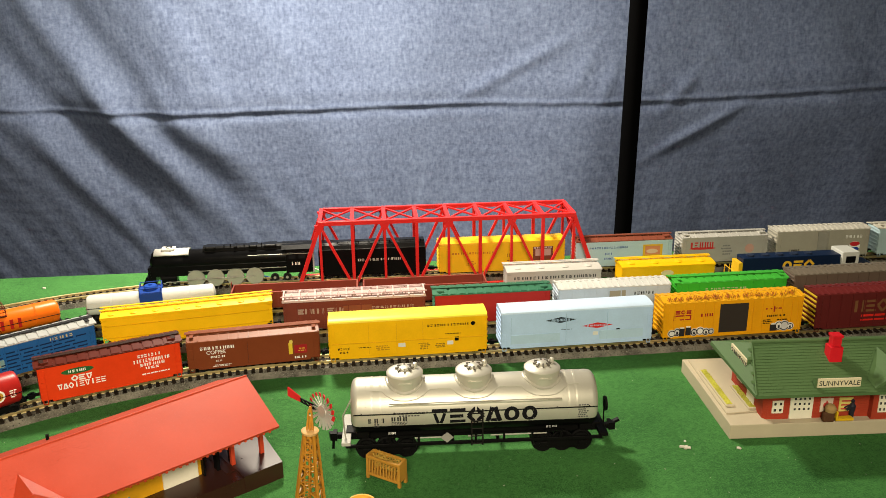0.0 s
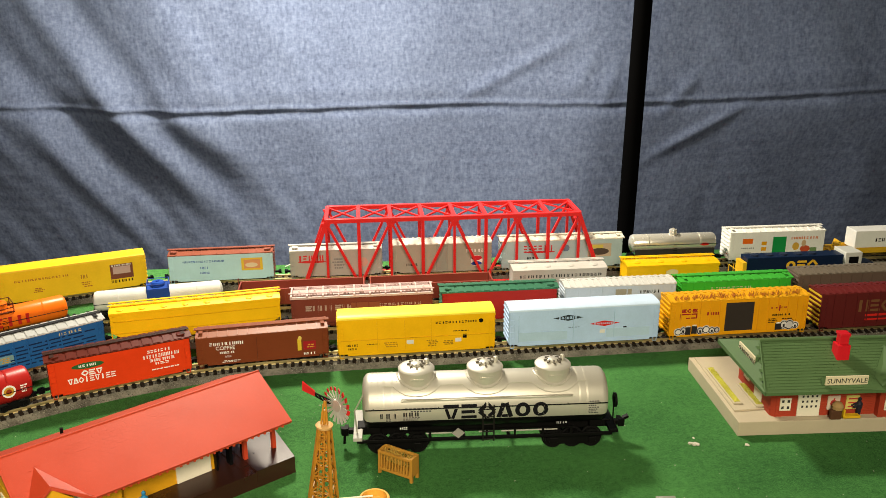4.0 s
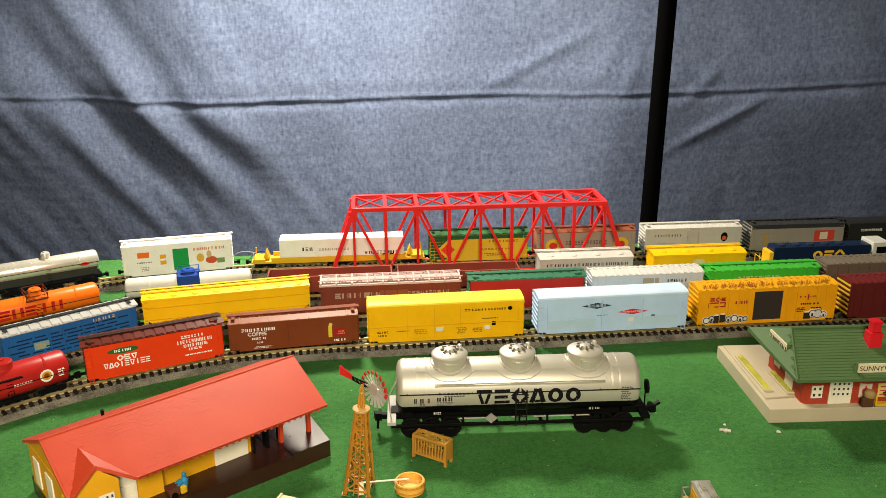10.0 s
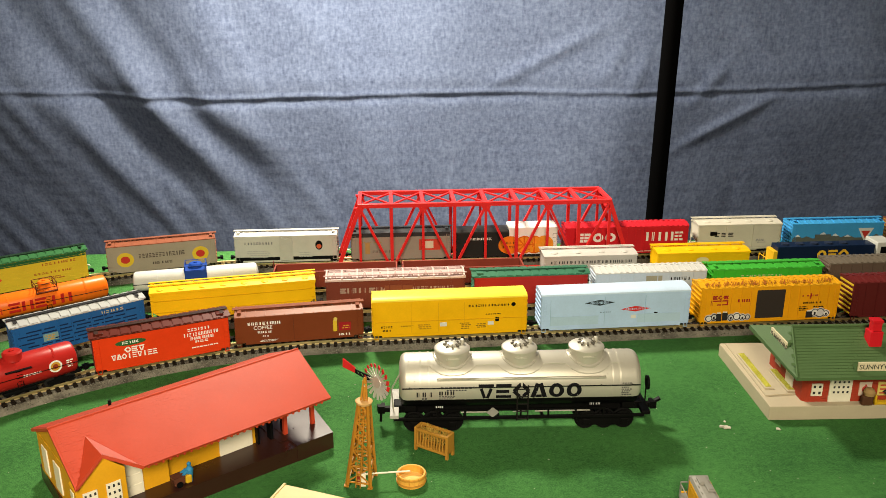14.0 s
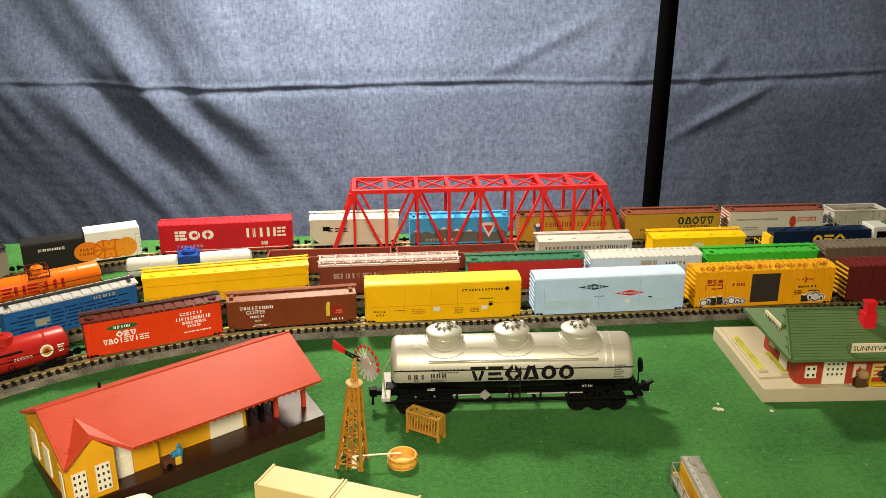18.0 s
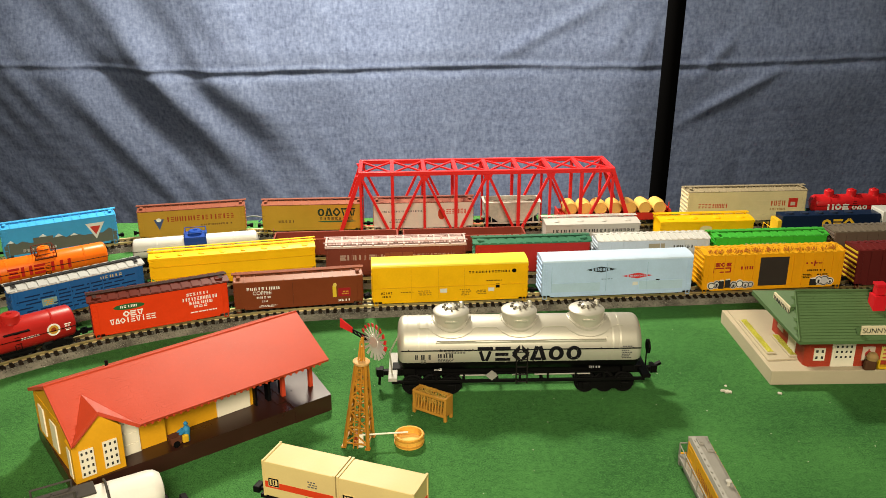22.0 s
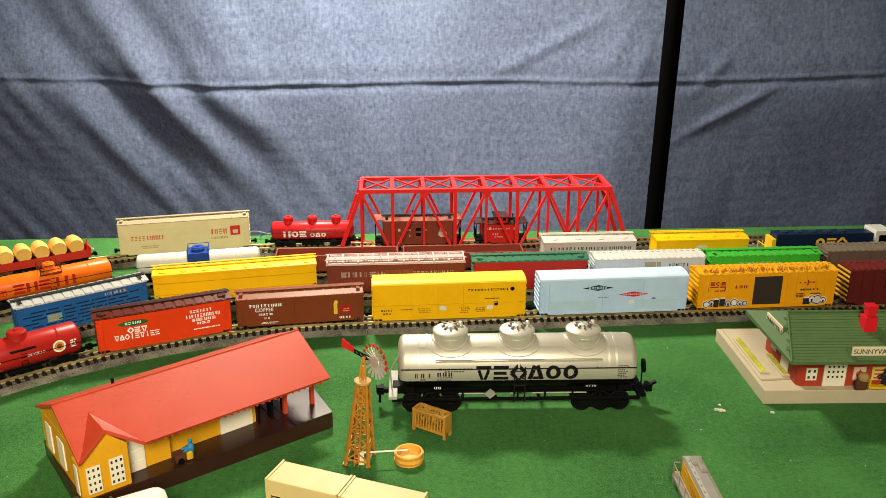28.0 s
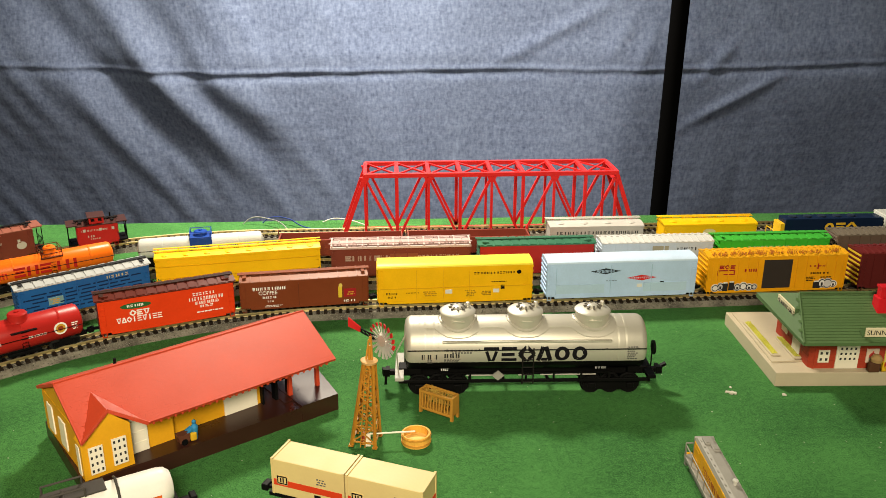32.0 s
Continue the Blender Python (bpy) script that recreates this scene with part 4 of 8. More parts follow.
railbox = boxcar("boxcar", "amber 50-foot boxcar with black door, rusty roof streaks and sprayed graffiti", 99, 27.5, AMBER, (0.66, 0.33, 0.012), GA, ribs=14, style="ribbed", gap=(-10.5, 10.5), marks=(
    ("plate", -10, 10.2, 4.6, 25.2, (0.03, 0.025, 0.022)), ("shapes", -41.5, -26, 19.6, 22.2, DEEPRED, "ede "), ("plate", -42.4, -41.2, 15, 18.8, DEEPRED), ("plate", -41.2, -31, 18.0, 18.9, DEEPRED), ("plate", -38, -31, 15.2, 16.0, DEEPRED), ("plate", -31, -30.2, 15.2, 18.9, DEEPRED), ("bars", -24, -14, 17.0, 19.2, DEEPRED, 3),
    ("bars", 22, 35, 19.4, 20.4, DEEPRED, 4), ("plate", 28, 29.2, 17.6, 21.6, DEEPRED), ("bars", 24, 38, 14, 15.2, BLACK, 5), ("lines", 20, 28, 9, 12.6, BLACK, 3), ("lines", 30, 40, 9.6, 12.6, BLACK, 2)))
# sprayed bubble shapes along the foot of the side, white with dark outlines
for k, (x, w, h, kind) in enumerate(((-43, 5, 4.6, 0), (-39.4, 4.2, 5.2, 1), (-36, 3.8, 5.6, 2), (-31.6, 3.8, 5.6, 2), (-27.4, 4.4, 4.8, 1), (-23.2, 5, 5.2, 0), (-19, 4.6, 4.6, 1), (-15.4, 3.6, 3.8, 0), (29.4, 5, 4.6, 2), (33, 5.2, 6.0, 1), (37, 6.4, 6.6, 0), (41.2, 4.6, 4.4, 1))):
    pale, dark = ((0.62, 0.62, 0.6), (0.5, 0.5, 0.5), (0.7, 0.7, 0.68))[k % 3], (0.02, 0.02, 0.022)
    base = 3.6 + 0.5 * (k % 2)
    if kind == 2:
        mark(railbox, "plate", x - w / 2, x + w / 2, base, base + h, dark, 0, None, 0.42 + 0.004 * k)
        mark(railbox, "plate", x - w / 2 + 0.5, x + w / 2 - 0.5, base + h, base + h + 0.9, pale, 0, None, 0.42 + 0.004 * k)
    else:
        mark(railbox, "oval", x - w / 2 - 0.5, x + w / 2 + 0.5, base - 0.4, base + h + 0.5, pale, 0, None, 0.4 + 0.004 * k)
        mark(railbox, "oval", x - w / 2, x + w / 2, base, base + h, dark, 0, None, 0.48 + 0.004 * k)
        mark(railbox, "oval", x - w / 2 + 0.6, x + w / 2 - 0.6, base + 0.6, base + h - 0.6, pale, 0, None, 0.56 + 0.004 * k)
        if kind:
            mark(railbox, "plate", x - 0.7, x + 0.7, base + 1, base + h * 0.6, dark, 0, None, 0.62 + 0.004 * k)
rnd = random.Random(5)
for k in range(140):
    x, y = -47 + rnd.random() * 90, -8.6 + 2.5 * rnd.random()
    bm = B()
    z = lambda v: 27.5 + 0.72 + (W / 2 + v) * 0.178 + 0.32
    d = 2 + 4 * rnd.random()
    bar(bm, (x, y, z(y)), (x + d * 0.7, y + d, z(y + d)), 0.16 + 0.16 * rnd.random(), 0.2)
    part("rust_streak", bm, paint((0.33, 0.1, 0.015), 0.8), railbox)
park(railbox, LINE_A, 180)
park(boxcar("boxcar", "dark maroon 50-foot boxcar with faded gold lettering and a red stripe", 103, 27.5, MAROON, (0.13, 0.018, 0.018), GA, style="ribbed", ribs=12, end=(0.5, 0.34, 0.02), marks=(
    ("shapes", -24, 36, 13.4, 22, (0.15, 0.07, 0.03), "uedeeud"), ("plate", -18, 44, 9.8, 11.4, RED), ("plate", -18, 44, 6.8, 8.0, RED))), LINE_A, 291)

# ---- second row ----


def stock_car():
    """Slatted sides: boards with dark slots between, staggered from row to row."""
    car = boxcar("stock_car", "blue slat-sided model stock car with silver roof and yellow lettering", 82, 22.4, (0.014, 0.095, 0.30), (0.36, 0.37, 0.37), GB, style="panel", ribs=0, marks=(
        ("bars", 13, 28, 18.6, 20.4, (0.42, 0.36, 0.2), 5), ("plate", -24, -15, 9, 14, (0.16, 0.28, 0.3)), ("lines", -23, -16, 9.6, 13.4, GOLD, 3)), board=(0.02, 0.02, 0.021))
    slot_m = paint((0.004, 0.02, 0.075), 0.7)
    slots = {}
    for wide in (6.4, 9.0, 12.2):
        bm = B()
        box(bm, -wide / 2, wide / 2, -0.1, 0.1, -0.42, 0.42)
        slots[wide] = mesh_of("slot", bm, slot_m)
    rnd = random.Random(8)
    for j in range(6):
        x = -38.5 + 5 * (j % 2)
        while x < 36:
            wide = rnd.choice((6.4, 9.0, 12.2))
            z = 5.2 + 2.45 * j
            if x + wide < 39 and not (-26 < x + wide / 2 < -13 and 8 < z < 15):
                again("slot", slots[wide], car, x=x + wide / 2, y=-W / 2 - 0.06, z=z)
            x += wide + 1.7
    bm = B()
    box(bm, -0.4, 0.4, -0.45, 0.1, 3.6, 21.6)
    post = mesh_of("side_post", bm, paint((0.014, 0.095, 0.30)))
    for x in (-40, -14, -6, 6, 14, 40):
        again("side_post", post, car, x=x, y=-W / 2)
    return car


park(stock_car(), LINE_B, -295)
park(gondola("open_hopper", "bright red open-topped hopper car on the curved track", 76, 21, (0.5, 0.02, 0.016), GB), LINE_B, -394)
scpx = hopper("covered_hopper", "long yellow covered hopper car with a row of roof hatches", 113, 24, (0.74, 0.44, 0.004), GB, hatches=8, ribs=2, smooth=True, walks=(0.2, 6.0), hatch_y=-5.0, hatch_r=2.5, hatch_h=0.15, marks=(("plate", -54, 54, 9.2, 9.6, (0.6, 0.34, 0.003)), ("plate", -54, 54, 17.6, 18.0, (0.6, 0.34, 0.003)), 
    ("bars", -38, -28, 6.2, 8.0, BLACK, 4), ("bars", 2, 12, 4.4, 6.4, BLACK, 2)))
park(scpx, LINE_B, -190.5)


def open_hopper():
    car = hopper("open_hopper", "red-brown ribbed hopper car with a dusty pale top", 100, 24.5, (0.15, 0.035, 0.022), GB, hatches=0, ribs=11, roof=(0.32, 0.21, 0.195), marks=(("shapes", -40, -4, 14.6, 18.4, (0.34, 0.24, 0.2), "euuieud"), ("bars", 12, 42, 16.4, 18.0, (0.4, 0.3, 0.25), 10), ("plate", -8, 12, 14.4, 19.6, (0.2, 0.06, 0.03))))
    pale = paint((0.5, 0.38, 0.36), 0.7)
    for i in range(10):
        bm = B()
        x = -49 + 98 * i / 9
        bar(bm, (x, -9.6, 25.8), (x, 0, 28.0), 1.2, 0.9)
        bar(bm, (x, 0, 28.0), (x, 9.6, 25.8), 1.2, 0.9)
        part("roof_rib", bm, pale, car)
        if i < 9:
            for d in (2.5, 7.5):
                bm = B()
                bar(bm, (x + d, -8.5, 26.2), (x + 5.4, -1.2, 27.8), 0.6, 0.5)
                part("roof_brace", bm, pale, car)
    for s in (-1, 1):
        bm = B()
        box(bm, -50, 50, s * 9.3 - 0.8, s * 9.3 + 0.8, 23.8, 25.2)
        part("top_rail", bm, pale, car)
    bm = B()
    prism(bm, [(-9.2, 24.4), (0, 26.6), (9.2, 24.4), (9.2, 24.0), (-9.2, 24.0)], "x", -49.5, 49.5)
    part("load_cover", bm, paint((0.46, 0.33, 0.31), 0.7), car)
    return car


park(open_hopper(), LINE_B, -76)
park(boxcar("boxcar", "red-sided model boxcar with a dark green roof", 83, 23.5, (0.34, 0.02, 0.016), (0.035, 0.13, 0.075), GB, style="panel", end=(0.03, 0.12, 0.07), vents=True), LINE_B, 22)
park(boxcar("boxcar", "silver-white model boxcar with a ribbed grey roof and black lettering", 83, 23.0, (0.45, 0.52, 0.6), (0.5, 0.5, 0.48), GB, style="ribbed", ribs=9, marks=(("bars", 14, 30, 16.5, 18.8, BLACK, 6), ("plate", -4, 8, 14, 20.4, (0.3, 0.28, 0.2)))), LINE_B, 111)
park(boxcar("boxcar", "bright green 40-foot model boxcar with a ribbed roof", 84, 23.0, LIME, (0.05, 0.36, 0.04), GB, style="panel", ribs=10, end=(0.04, 0.36, 0.03), marks=(("bars", -20, 12, 15, 18.5, (0.45, 0.5, 0.3), 10),)), LINE_B, 199)
park(boxcar("boxcar", "weathered grey-brown model boxcar with a ribbed roof", 100, 25.0, (0.12, 0.085, 0.065), (0.15, 0.125, 0.095), GB, style="ribbed", ribs=12, end=(0.13, 0.1, 0.08)), LINE_B, 297)

# ---- third row ----
shell = tank_car("tank_car", "orange model tank car with red lettering and a single dome", 84, 8.2, ORANGE, (0,), GC, marks=(("shapes", -26, 16, 10.4, 17.2, (0.42, 0.015, 0.01), "eueiu"), ("bars", -39, -29, 10.8, 13.2, RED, 5), ("lines", -38, -29, 14, 16, RED, 1)), dome_r=4.2, dome_h=4.6)


def dome_platform(car, half, z0, z1, rails, colour, label):
    """A railed floor round a dome, each post and rail a piece of it."""
    m = paint(colour)
    bm = B()
    box(bm, -half, half, -half, half, z0, z0 + 0.7, 0.1)
    floor_part = part("platform", bm, m, car, label)
    h = half - 0.4
    for x in (-h, h):
        for y in (-h, h):
            bm = B()
            tube(bm, (x, y, z0), (x, y, z1 + 0.2), 0.32, 6)
            part("post", bm, m, floor_part)
    for z in rails:
        for s in (-1, 1):
            bm = B()
            tube(bm, (-h, s * h, z), (h, s * h, z), 0.28, 6)
            part("rail", bm, m, floor_part)
            bm = B()
            tube(bm, (s * h, -h, z), (s * h, h, z), 0.28, 6)
            part("rail", bm, m, floor_part)
    return floor_part


dome_platform(shell, 7.2, 19.6, 26.2, (23, 26.2), (0.10, 0.02, 0.006), "dark railed platform round the dome")
park(shell, LINE_C, -331)
wt = tank_car("tank_car", "long white tank car with a bright blue centre dome and platform", 92, 7.4, (0.52, 0.53, 0.51), (0,), GC, dome_mat=(0.01, 0.05, 0.3), marks=(("bars", 18, 30, 11.8, 13.8, (0.05, 0.05, 0.1), 6), ("bars", -32, -22, 11.4, 12.8, (0.05, 0.05, 0.1), 6)), dome_r=5.0, dome_h=4.0)
blue_floor = dome_platform(wt, 8.0, 20.4, 24.2, (24.2,), (0.01, 0.045, 0.26), "blue railed platform round the dome")
for s in (-1, 1):
    bm = B()
    box(bm, -8, 8, s * 8 - 0.4, s * 8 + 0.4, 12, 20.5)
    part("side_panel", bm, paint((0.01, 0.045, 0.26)), blue_floor)
park(wt, LINE_C, -226)
for s in (-121, -23):
    park(gondola("gondola", "empty red-brown gondola car with a low ribbed side", 94, 16, (0.2, 0.04, 0.025), GC), LINE_C, s)
park(hopper("covered_hopper", "light grey two-bay covered hopper with round hatches and black lettering", 74, 22.5, (0.44, 0.42, 0.39), GC, hatches=4, ribs=1, smooth=True, walks=(5.2, 8.0), hatch_y=-3.0, hatch_h=0.4, marks=(("bars", -32, 33, 16.4, 18.6, (0.06, 0.06, 0.06), 21),)), LINE_C, 76)
park(hopper("covered_hopper", "yellow two-bay covered hopper with round hatches", 75, 22.5, (0.74, 0.43, 0.004), GC, hatches=4, ribs=1, smooth=True, walks=(5.2, 8.0), hatch_y=-3.0, hatch_h=0.4, marks=(("oval", -6, 4, 14, 19, CREAM),)), LINE_C, 166)


def road_diesel():
    car = thing("diesel_locomotive", "dark navy model diesel locomotive with yellow nose and lettering", "locomotive", GC)
    nv, yl = paint(NAVY, 0.35), paint((0.7, 0.42, 0.02), 0.4)
    L = 118
    bm = B()
    box(bm, -L / 2, L / 2, -9.2, 9.2, 4.6, 7.4, 0.3)
    part("frame", bm, nv, car)
    bm = B()
    box(bm, -50, 30, -6.4, 6.4, 7.4, 24.5, 0.5)
    part("long_hood", bm, nv, car)
    for k in range(5):
        bm = B()
        lathe(bm, [(3.0, 24), (3.0, 25.6), (0.4, 25.8)], (-42 + 12 * k, 0, 0), "z", 18)
        part("roof_fan", bm, paint((0.02, 0.03, 0.06)), car, smooth=True)
    bm = B()
    box(bm, 30, 44, -9, 9, 7.4, 27, 0.6)
    cab = part("cab", bm, paint((0.55, 0.56, 0.52), 0.4), car, "pale grey cab")
    bm = B()
    box(bm, 33, 41, -9.25, -8.9, 18, 23.5, 0.1)
    part("window", bm, BLACKPLASTIC, cab)
    bm = B()
    box(bm, 44, 56, -6.4, 6.4, 7.4, 17, 0.6)
    part("nose", bm, nv, car)
    bm = B()
    box(bm, -53.5, -50.2, -6.6, 6.6, 7.4, 21, 0.3)
    part("end_panel", bm, yl, car, "yellow hood end")
    bm = B()
    for x in (-58, -54):
        tube(bm, (x, -8.6, 7), (x, -8.6, 15), 0.35, 6)
        tube(bm, (x, 8.6, 7), (x, 8.6, 15), 0.35, 6)
    tube(bm, (-58, -8.6, 15), (-58, 8.6, 15), 0.35, 6)
    box(bm, -59, -57.4, -9, 9, 4, 8)
    part("end_rail", bm, yl, car, "yellow end handrails")
    mark(car, "shapes", -18, 9, 13.4, 21.0, (0.72, 0.43, 0.03), "oed", -6.4)
    bm = B()
    tube(bm, (-56, -8.8, 14), (56, -8.8, 14), 0.25, 6)
    for k in range(12):
        tube(bm, (-54 + 9.8 * k, -8.8, 7), (-54 + 9.8 * k, -8.8, 14), 0.25, 6)
    part("handrail", bm, nv, car)
    bm = B()
    box(bm, -16, 16, -7, 7, 1.6, 4.6, 0.6)
    part("fuel_tank", bm, BLACKPLASTIC, car)
    running_gear(car, L, 22)
    return car


park(road_diesel(), LINE_C, 277)


# ---- the moving train ----
GT = "cars of the moving train"
TRAIN = []  # each: thing, its middle along the train, half the distance between its trucks


def couple(car, a, b):
    TRAIN.append((car, (a + b) / 2, (b - a) / 2 - 14 if b - a > 60 else (b - a) / 4))


def steam_engine():
    en = thing("steam_locomotive", "black model steam locomotive with silver smokebox front and large drivers", "locomotive", GT)
    bk = mat("engine_black", (0.004, 0.004, 0.0045), 0.3, 0, 0.2)
    sv = mat("silver_paint", (0.6, 0.59, 0.55), 0.4, 0.3)
    bm = B()
    lathe(bm, [(6.6, -70), (8.6, -69.4), (9.0, -68), (9.0, 38)], (0, 0, 20), "x", 32)
    part("boiler", bm, bk, en, smooth=True)
    bm = B()
    lathe(bm, [(0.5, -73.0), (3, -72.8), (4.5, -71.6), (7.4, -71), (8.8, -69.6), (9.15, -68), (9.15, -46), (8.9, -46)], (0, 0, 20), "x", 32)
    part("smokebox", bm, bk, en, smooth=True)
    bm = B()
    n = 18
    rows = [[bm.verts.new((x, 9.5 * math.sin(radians(-48 + 96 * i / n)), 20 + 9.5 * math.cos(radians(-48 + 96 * i / n)))) for i in range(n + 1)] for x in (-68.5, -41)]
    for i in range(n):
        bm.faces.new((rows[0][i], rows[0][i + 1], rows[1][i + 1], rows[1][i]))
    top = part("smokebox_top", bm, sv, en, "silver smokebox top", smooth=True)
    sol2 = top.modifiers.new("thickness", "SOLIDIFY")
    sol2.thickness = 0.0006
    bm = B()
    box(bm, -63, -52, -4, 4, 28.6, 31.4, 0.9)
    part("stack_casing", bm, sv, top)
    bm = B()
    lathe(bm, [(2.6, 28), (2.4, 31.0), (2.7, 31.8), (2.0, 31.8), (1.9, 29)], (-57, 0, 0), "z", 20)
    part("chimney", bm, bk, en, smooth=True)
    # the casing that covers the boiler's top
    bm = B()
    prism(bm, [(-5, 27), (-4.4, 30.2), (-2.6, 31.4), (2.6, 31.4), (4.4, 30.2), (5, 27)], "x", -30, 50)
    part("top_casing", bm, bk, en)
    for x, w in ((-24, 9), (-4, 3), (10, 7), (24, 10)):
        bm = B()
        box(bm, x - w / 2, x + w / 2, -5.0, 5.0, 28, 31.6, 1.1)
        part("casing_lid", bm, bk, en)
    for x in (-13, -8, 3, 17):
        bm = B()
        tube(bm, (x, -3.4, 30), (x, -3.4, 33), 0.4, 8)
        part("valve", bm, bk, en)
    bm = B()
    box(bm, 36, 58, -9.4, 9.4, 8, 28.6, 0.5)
    prism(bm, [(-9.8, 28.2), (-6, 30.8), (0, 31.6), (6, 30.8), (9.8, 28.2)], "x", 33, 59)
    cab = part("cab", bm, bk, en)
    for x in (41, 49):
        bm = B()
        box(bm, x - 2.8, x + 2.8, -9.6, -9.2, 20, 25.6, 0.1)
        part("window", bm, paint((0.012, 0.013, 0.015), 0.15), cab)
    mark(en, "bars", 40, 48, 14.6, 17, WHITE, 3, -9.4)
    bm = B()
    box(bm, 57.6, 58.8, -9.6, -8.6, 8, 27)
    part("grab_post", bm, paint((0.4, 0.4, 0.42), 0.4), cab, "pale grey cab post")
    bm = B()
    box(bm, -72, 40, -8.9, 8.9, 9.4, 18, 0.4)
    box(bm, -74, -68, -8.6, 8.6, 3.0, 17, 0.6)
    part("skirt", bm, bk, en)
    bm = B()
    prism(bm, [(-80, 1.0), (-74, 3.2), (-74, 9), (-76, 9)], "y", -7, 7)
    part("pilot", bm, bk, en)
    rim = mat("driver_rim", (0.36, 0.35, 0.31), 0.4, 0.15)
    for x in (-36.4, -20.8, -5.2, 10.4):
        bm = B()
        lathe(bm, [(0.6, -0.8), (6.62, -0.8), (6.62, 0.9), (0.6, 0.9)], (x, -9.0, 7.0), "y", 24)
        w = part("driving_wheel", bm, bk, en, smooth=True)
        bm = B()
        lathe(bm, [(6.6, -0.9), (7.0, -0.9), (7.15, 0.8), (6.6, 0.8)], (x, -9.0, 7.0), "y", 28)
        part("tyre", bm, rim, w, "bright metal tyre", smooth=True)
    for x in (-62, -54, 26, 36, 48):
        again("wheel", WHEEL, en, x=x, y=-4.6, z=3.4)
        bm = B()
        lathe(bm, [(1.2, -0.6), (1.0, 0.6)], (x, -6.6, 3.6), "y", 12)
        part("axle_cap", bm, rim, en)
    bm = B()
    box(bm, -37, 11, -10.6, -10.0, 6.6, 7.4, 0.2)
    part("side_rod", bm, rim, en)
    bm = B()
    bar(bm, (-60, -10.9, 5.4), (-5, -10.9, 6.6), 0.6, 0.9, (0, 1, 0))
    part("main_rod", bm, rim, en)
    bm = B()
    lathe(bm, [(3.6, -6.5), (4, -6), (4, 6), (3.6, 6.5)], (-58, -6.4, 7.6), "x", 18)
    part("cylinder", bm, bk, en, smooth=True)
    bm = B()
    tube(bm, (6, -9.4, 24.4), (57, -9.7, 24.4), 0.3, 6)
    part("handrail", bm, rim, en)
    bm = B()
    tube(bm, (-42, -9.2, 13), (36, -9.2, 13.4), 0.4, 6)
    part("pipe", bm, rim, en)
    return en


def tender():
    te = thing("tender", "long black model tender with pale lettering", "tender", GT)
    bk = bpy.data.materials["engine_black"]
    bm = B()
    box(bm, -44, 44, -9.4, 9.4, 4, 26.4, 0.6)
    part("body", bm, bk, te)
    bm = B()
    prism(bm, [(-9.2, 26), (-7.4, 29.2), (-4, 30.6), (4, 30.6), (7.4, 29.2), (9.2, 26)], "x", -42, 43)
    part("coal_bunker", bm, bk, te)
    bm = B()
    tube(bm, (-28, -5.8, 31.5), (40, -5.8, 31.5), 0.3, 6)
    for k in range(9):
        tube(bm, (-28 + 8.5 * k, -5.8, 29), (-28 + 8.5 * k, -5.8, 32), 0.3, 6)
    part("deck_rail", bm, bk, te)
    mark(te, "bars", -12, 24, 15.6, 17.6, (0.5, 0.5, 0.46), 12, -9.4)
    for x in (-36, -24, -10, 2, 14, 26, 36):
        again("wheel", WHEEL, te, x=x, y=-5.2, z=3.2)
    bm = B()
    box(bm, -40, 40, -6.6, -5.8, 2.6, 5, 0.2)
    for x in (-36, -24, -10, 2, 14, 26, 36):
        lathe(bm, [(1.2, -0.6), (1.0, 0.4)], (x, -6.9, 3.2), "y", 10)
    part("truck", bm, bk, te)
    again("coupler", COUPLER, te, x=44)
    return te


couple(steam_engine(), -234, -96)
couple(tender(), -107, -17)
couple(boxcar("refrigerator_car", "yellow model reefer with a dark printed panel and black lettering", 106, 26.5, (0.72, 0.44, 0.015), (0.7, 0.42, 0.014), GT, style="smooth", marks=(
    ("bars", -42, -4, 17.6, 19.2, (0.35, 0.12, 0.02), 16), ("plate", 26, 43, 10, 22, (0.16, 0.05, 0.03)), ("plate", 28, 41, 14, 20, (0.45, 0.3, 0.28)), ("bars", 27, 42, 20.4, 21.6, WHITE, 8), ("bars", 26, 43, 7, 9, BLACK, 7), ("bars", 4, 10, 14, 17, (0.3, 0.12, 0.02), 3), ("lines", -30, -22, 8, 12, (0.35, 0.12, 0.02), 3), ("lines", 4, 12, 7, 12, (0.35, 0.12, 0.02), 3))), -7.8, 99.1)
couple(boxcar("refrigerator_car", "pale blue model reefer with brown roof and a yellow picture panel", 83, 24, (0.42, 0.6, 0.68), (0.18, 0.05, 0.028), GT, marks=(
    ("plate", 16, 33, 9.5, 20, (0.66, 0.42, 0.04)), ("plate", 18, 31, 11, 18.6, (0.6, 0.25, 0.12)), ("oval", 19, 29, 12, 16, (0.66, 0.5, 0.35)), ("bars", -30, 3, 17.6, 19.2, (0.05, 0.1, 0.3), 16), ("bars", -17, -10, 12, 14, (0.1, 0.15, 0.4), 4), ("bars", -17, -9, 8, 9.6, (0.1, 0.15, 0.4), 4)), vents=True, end=(0.3, 0.09, 0.05)), 108.2, 191.6)
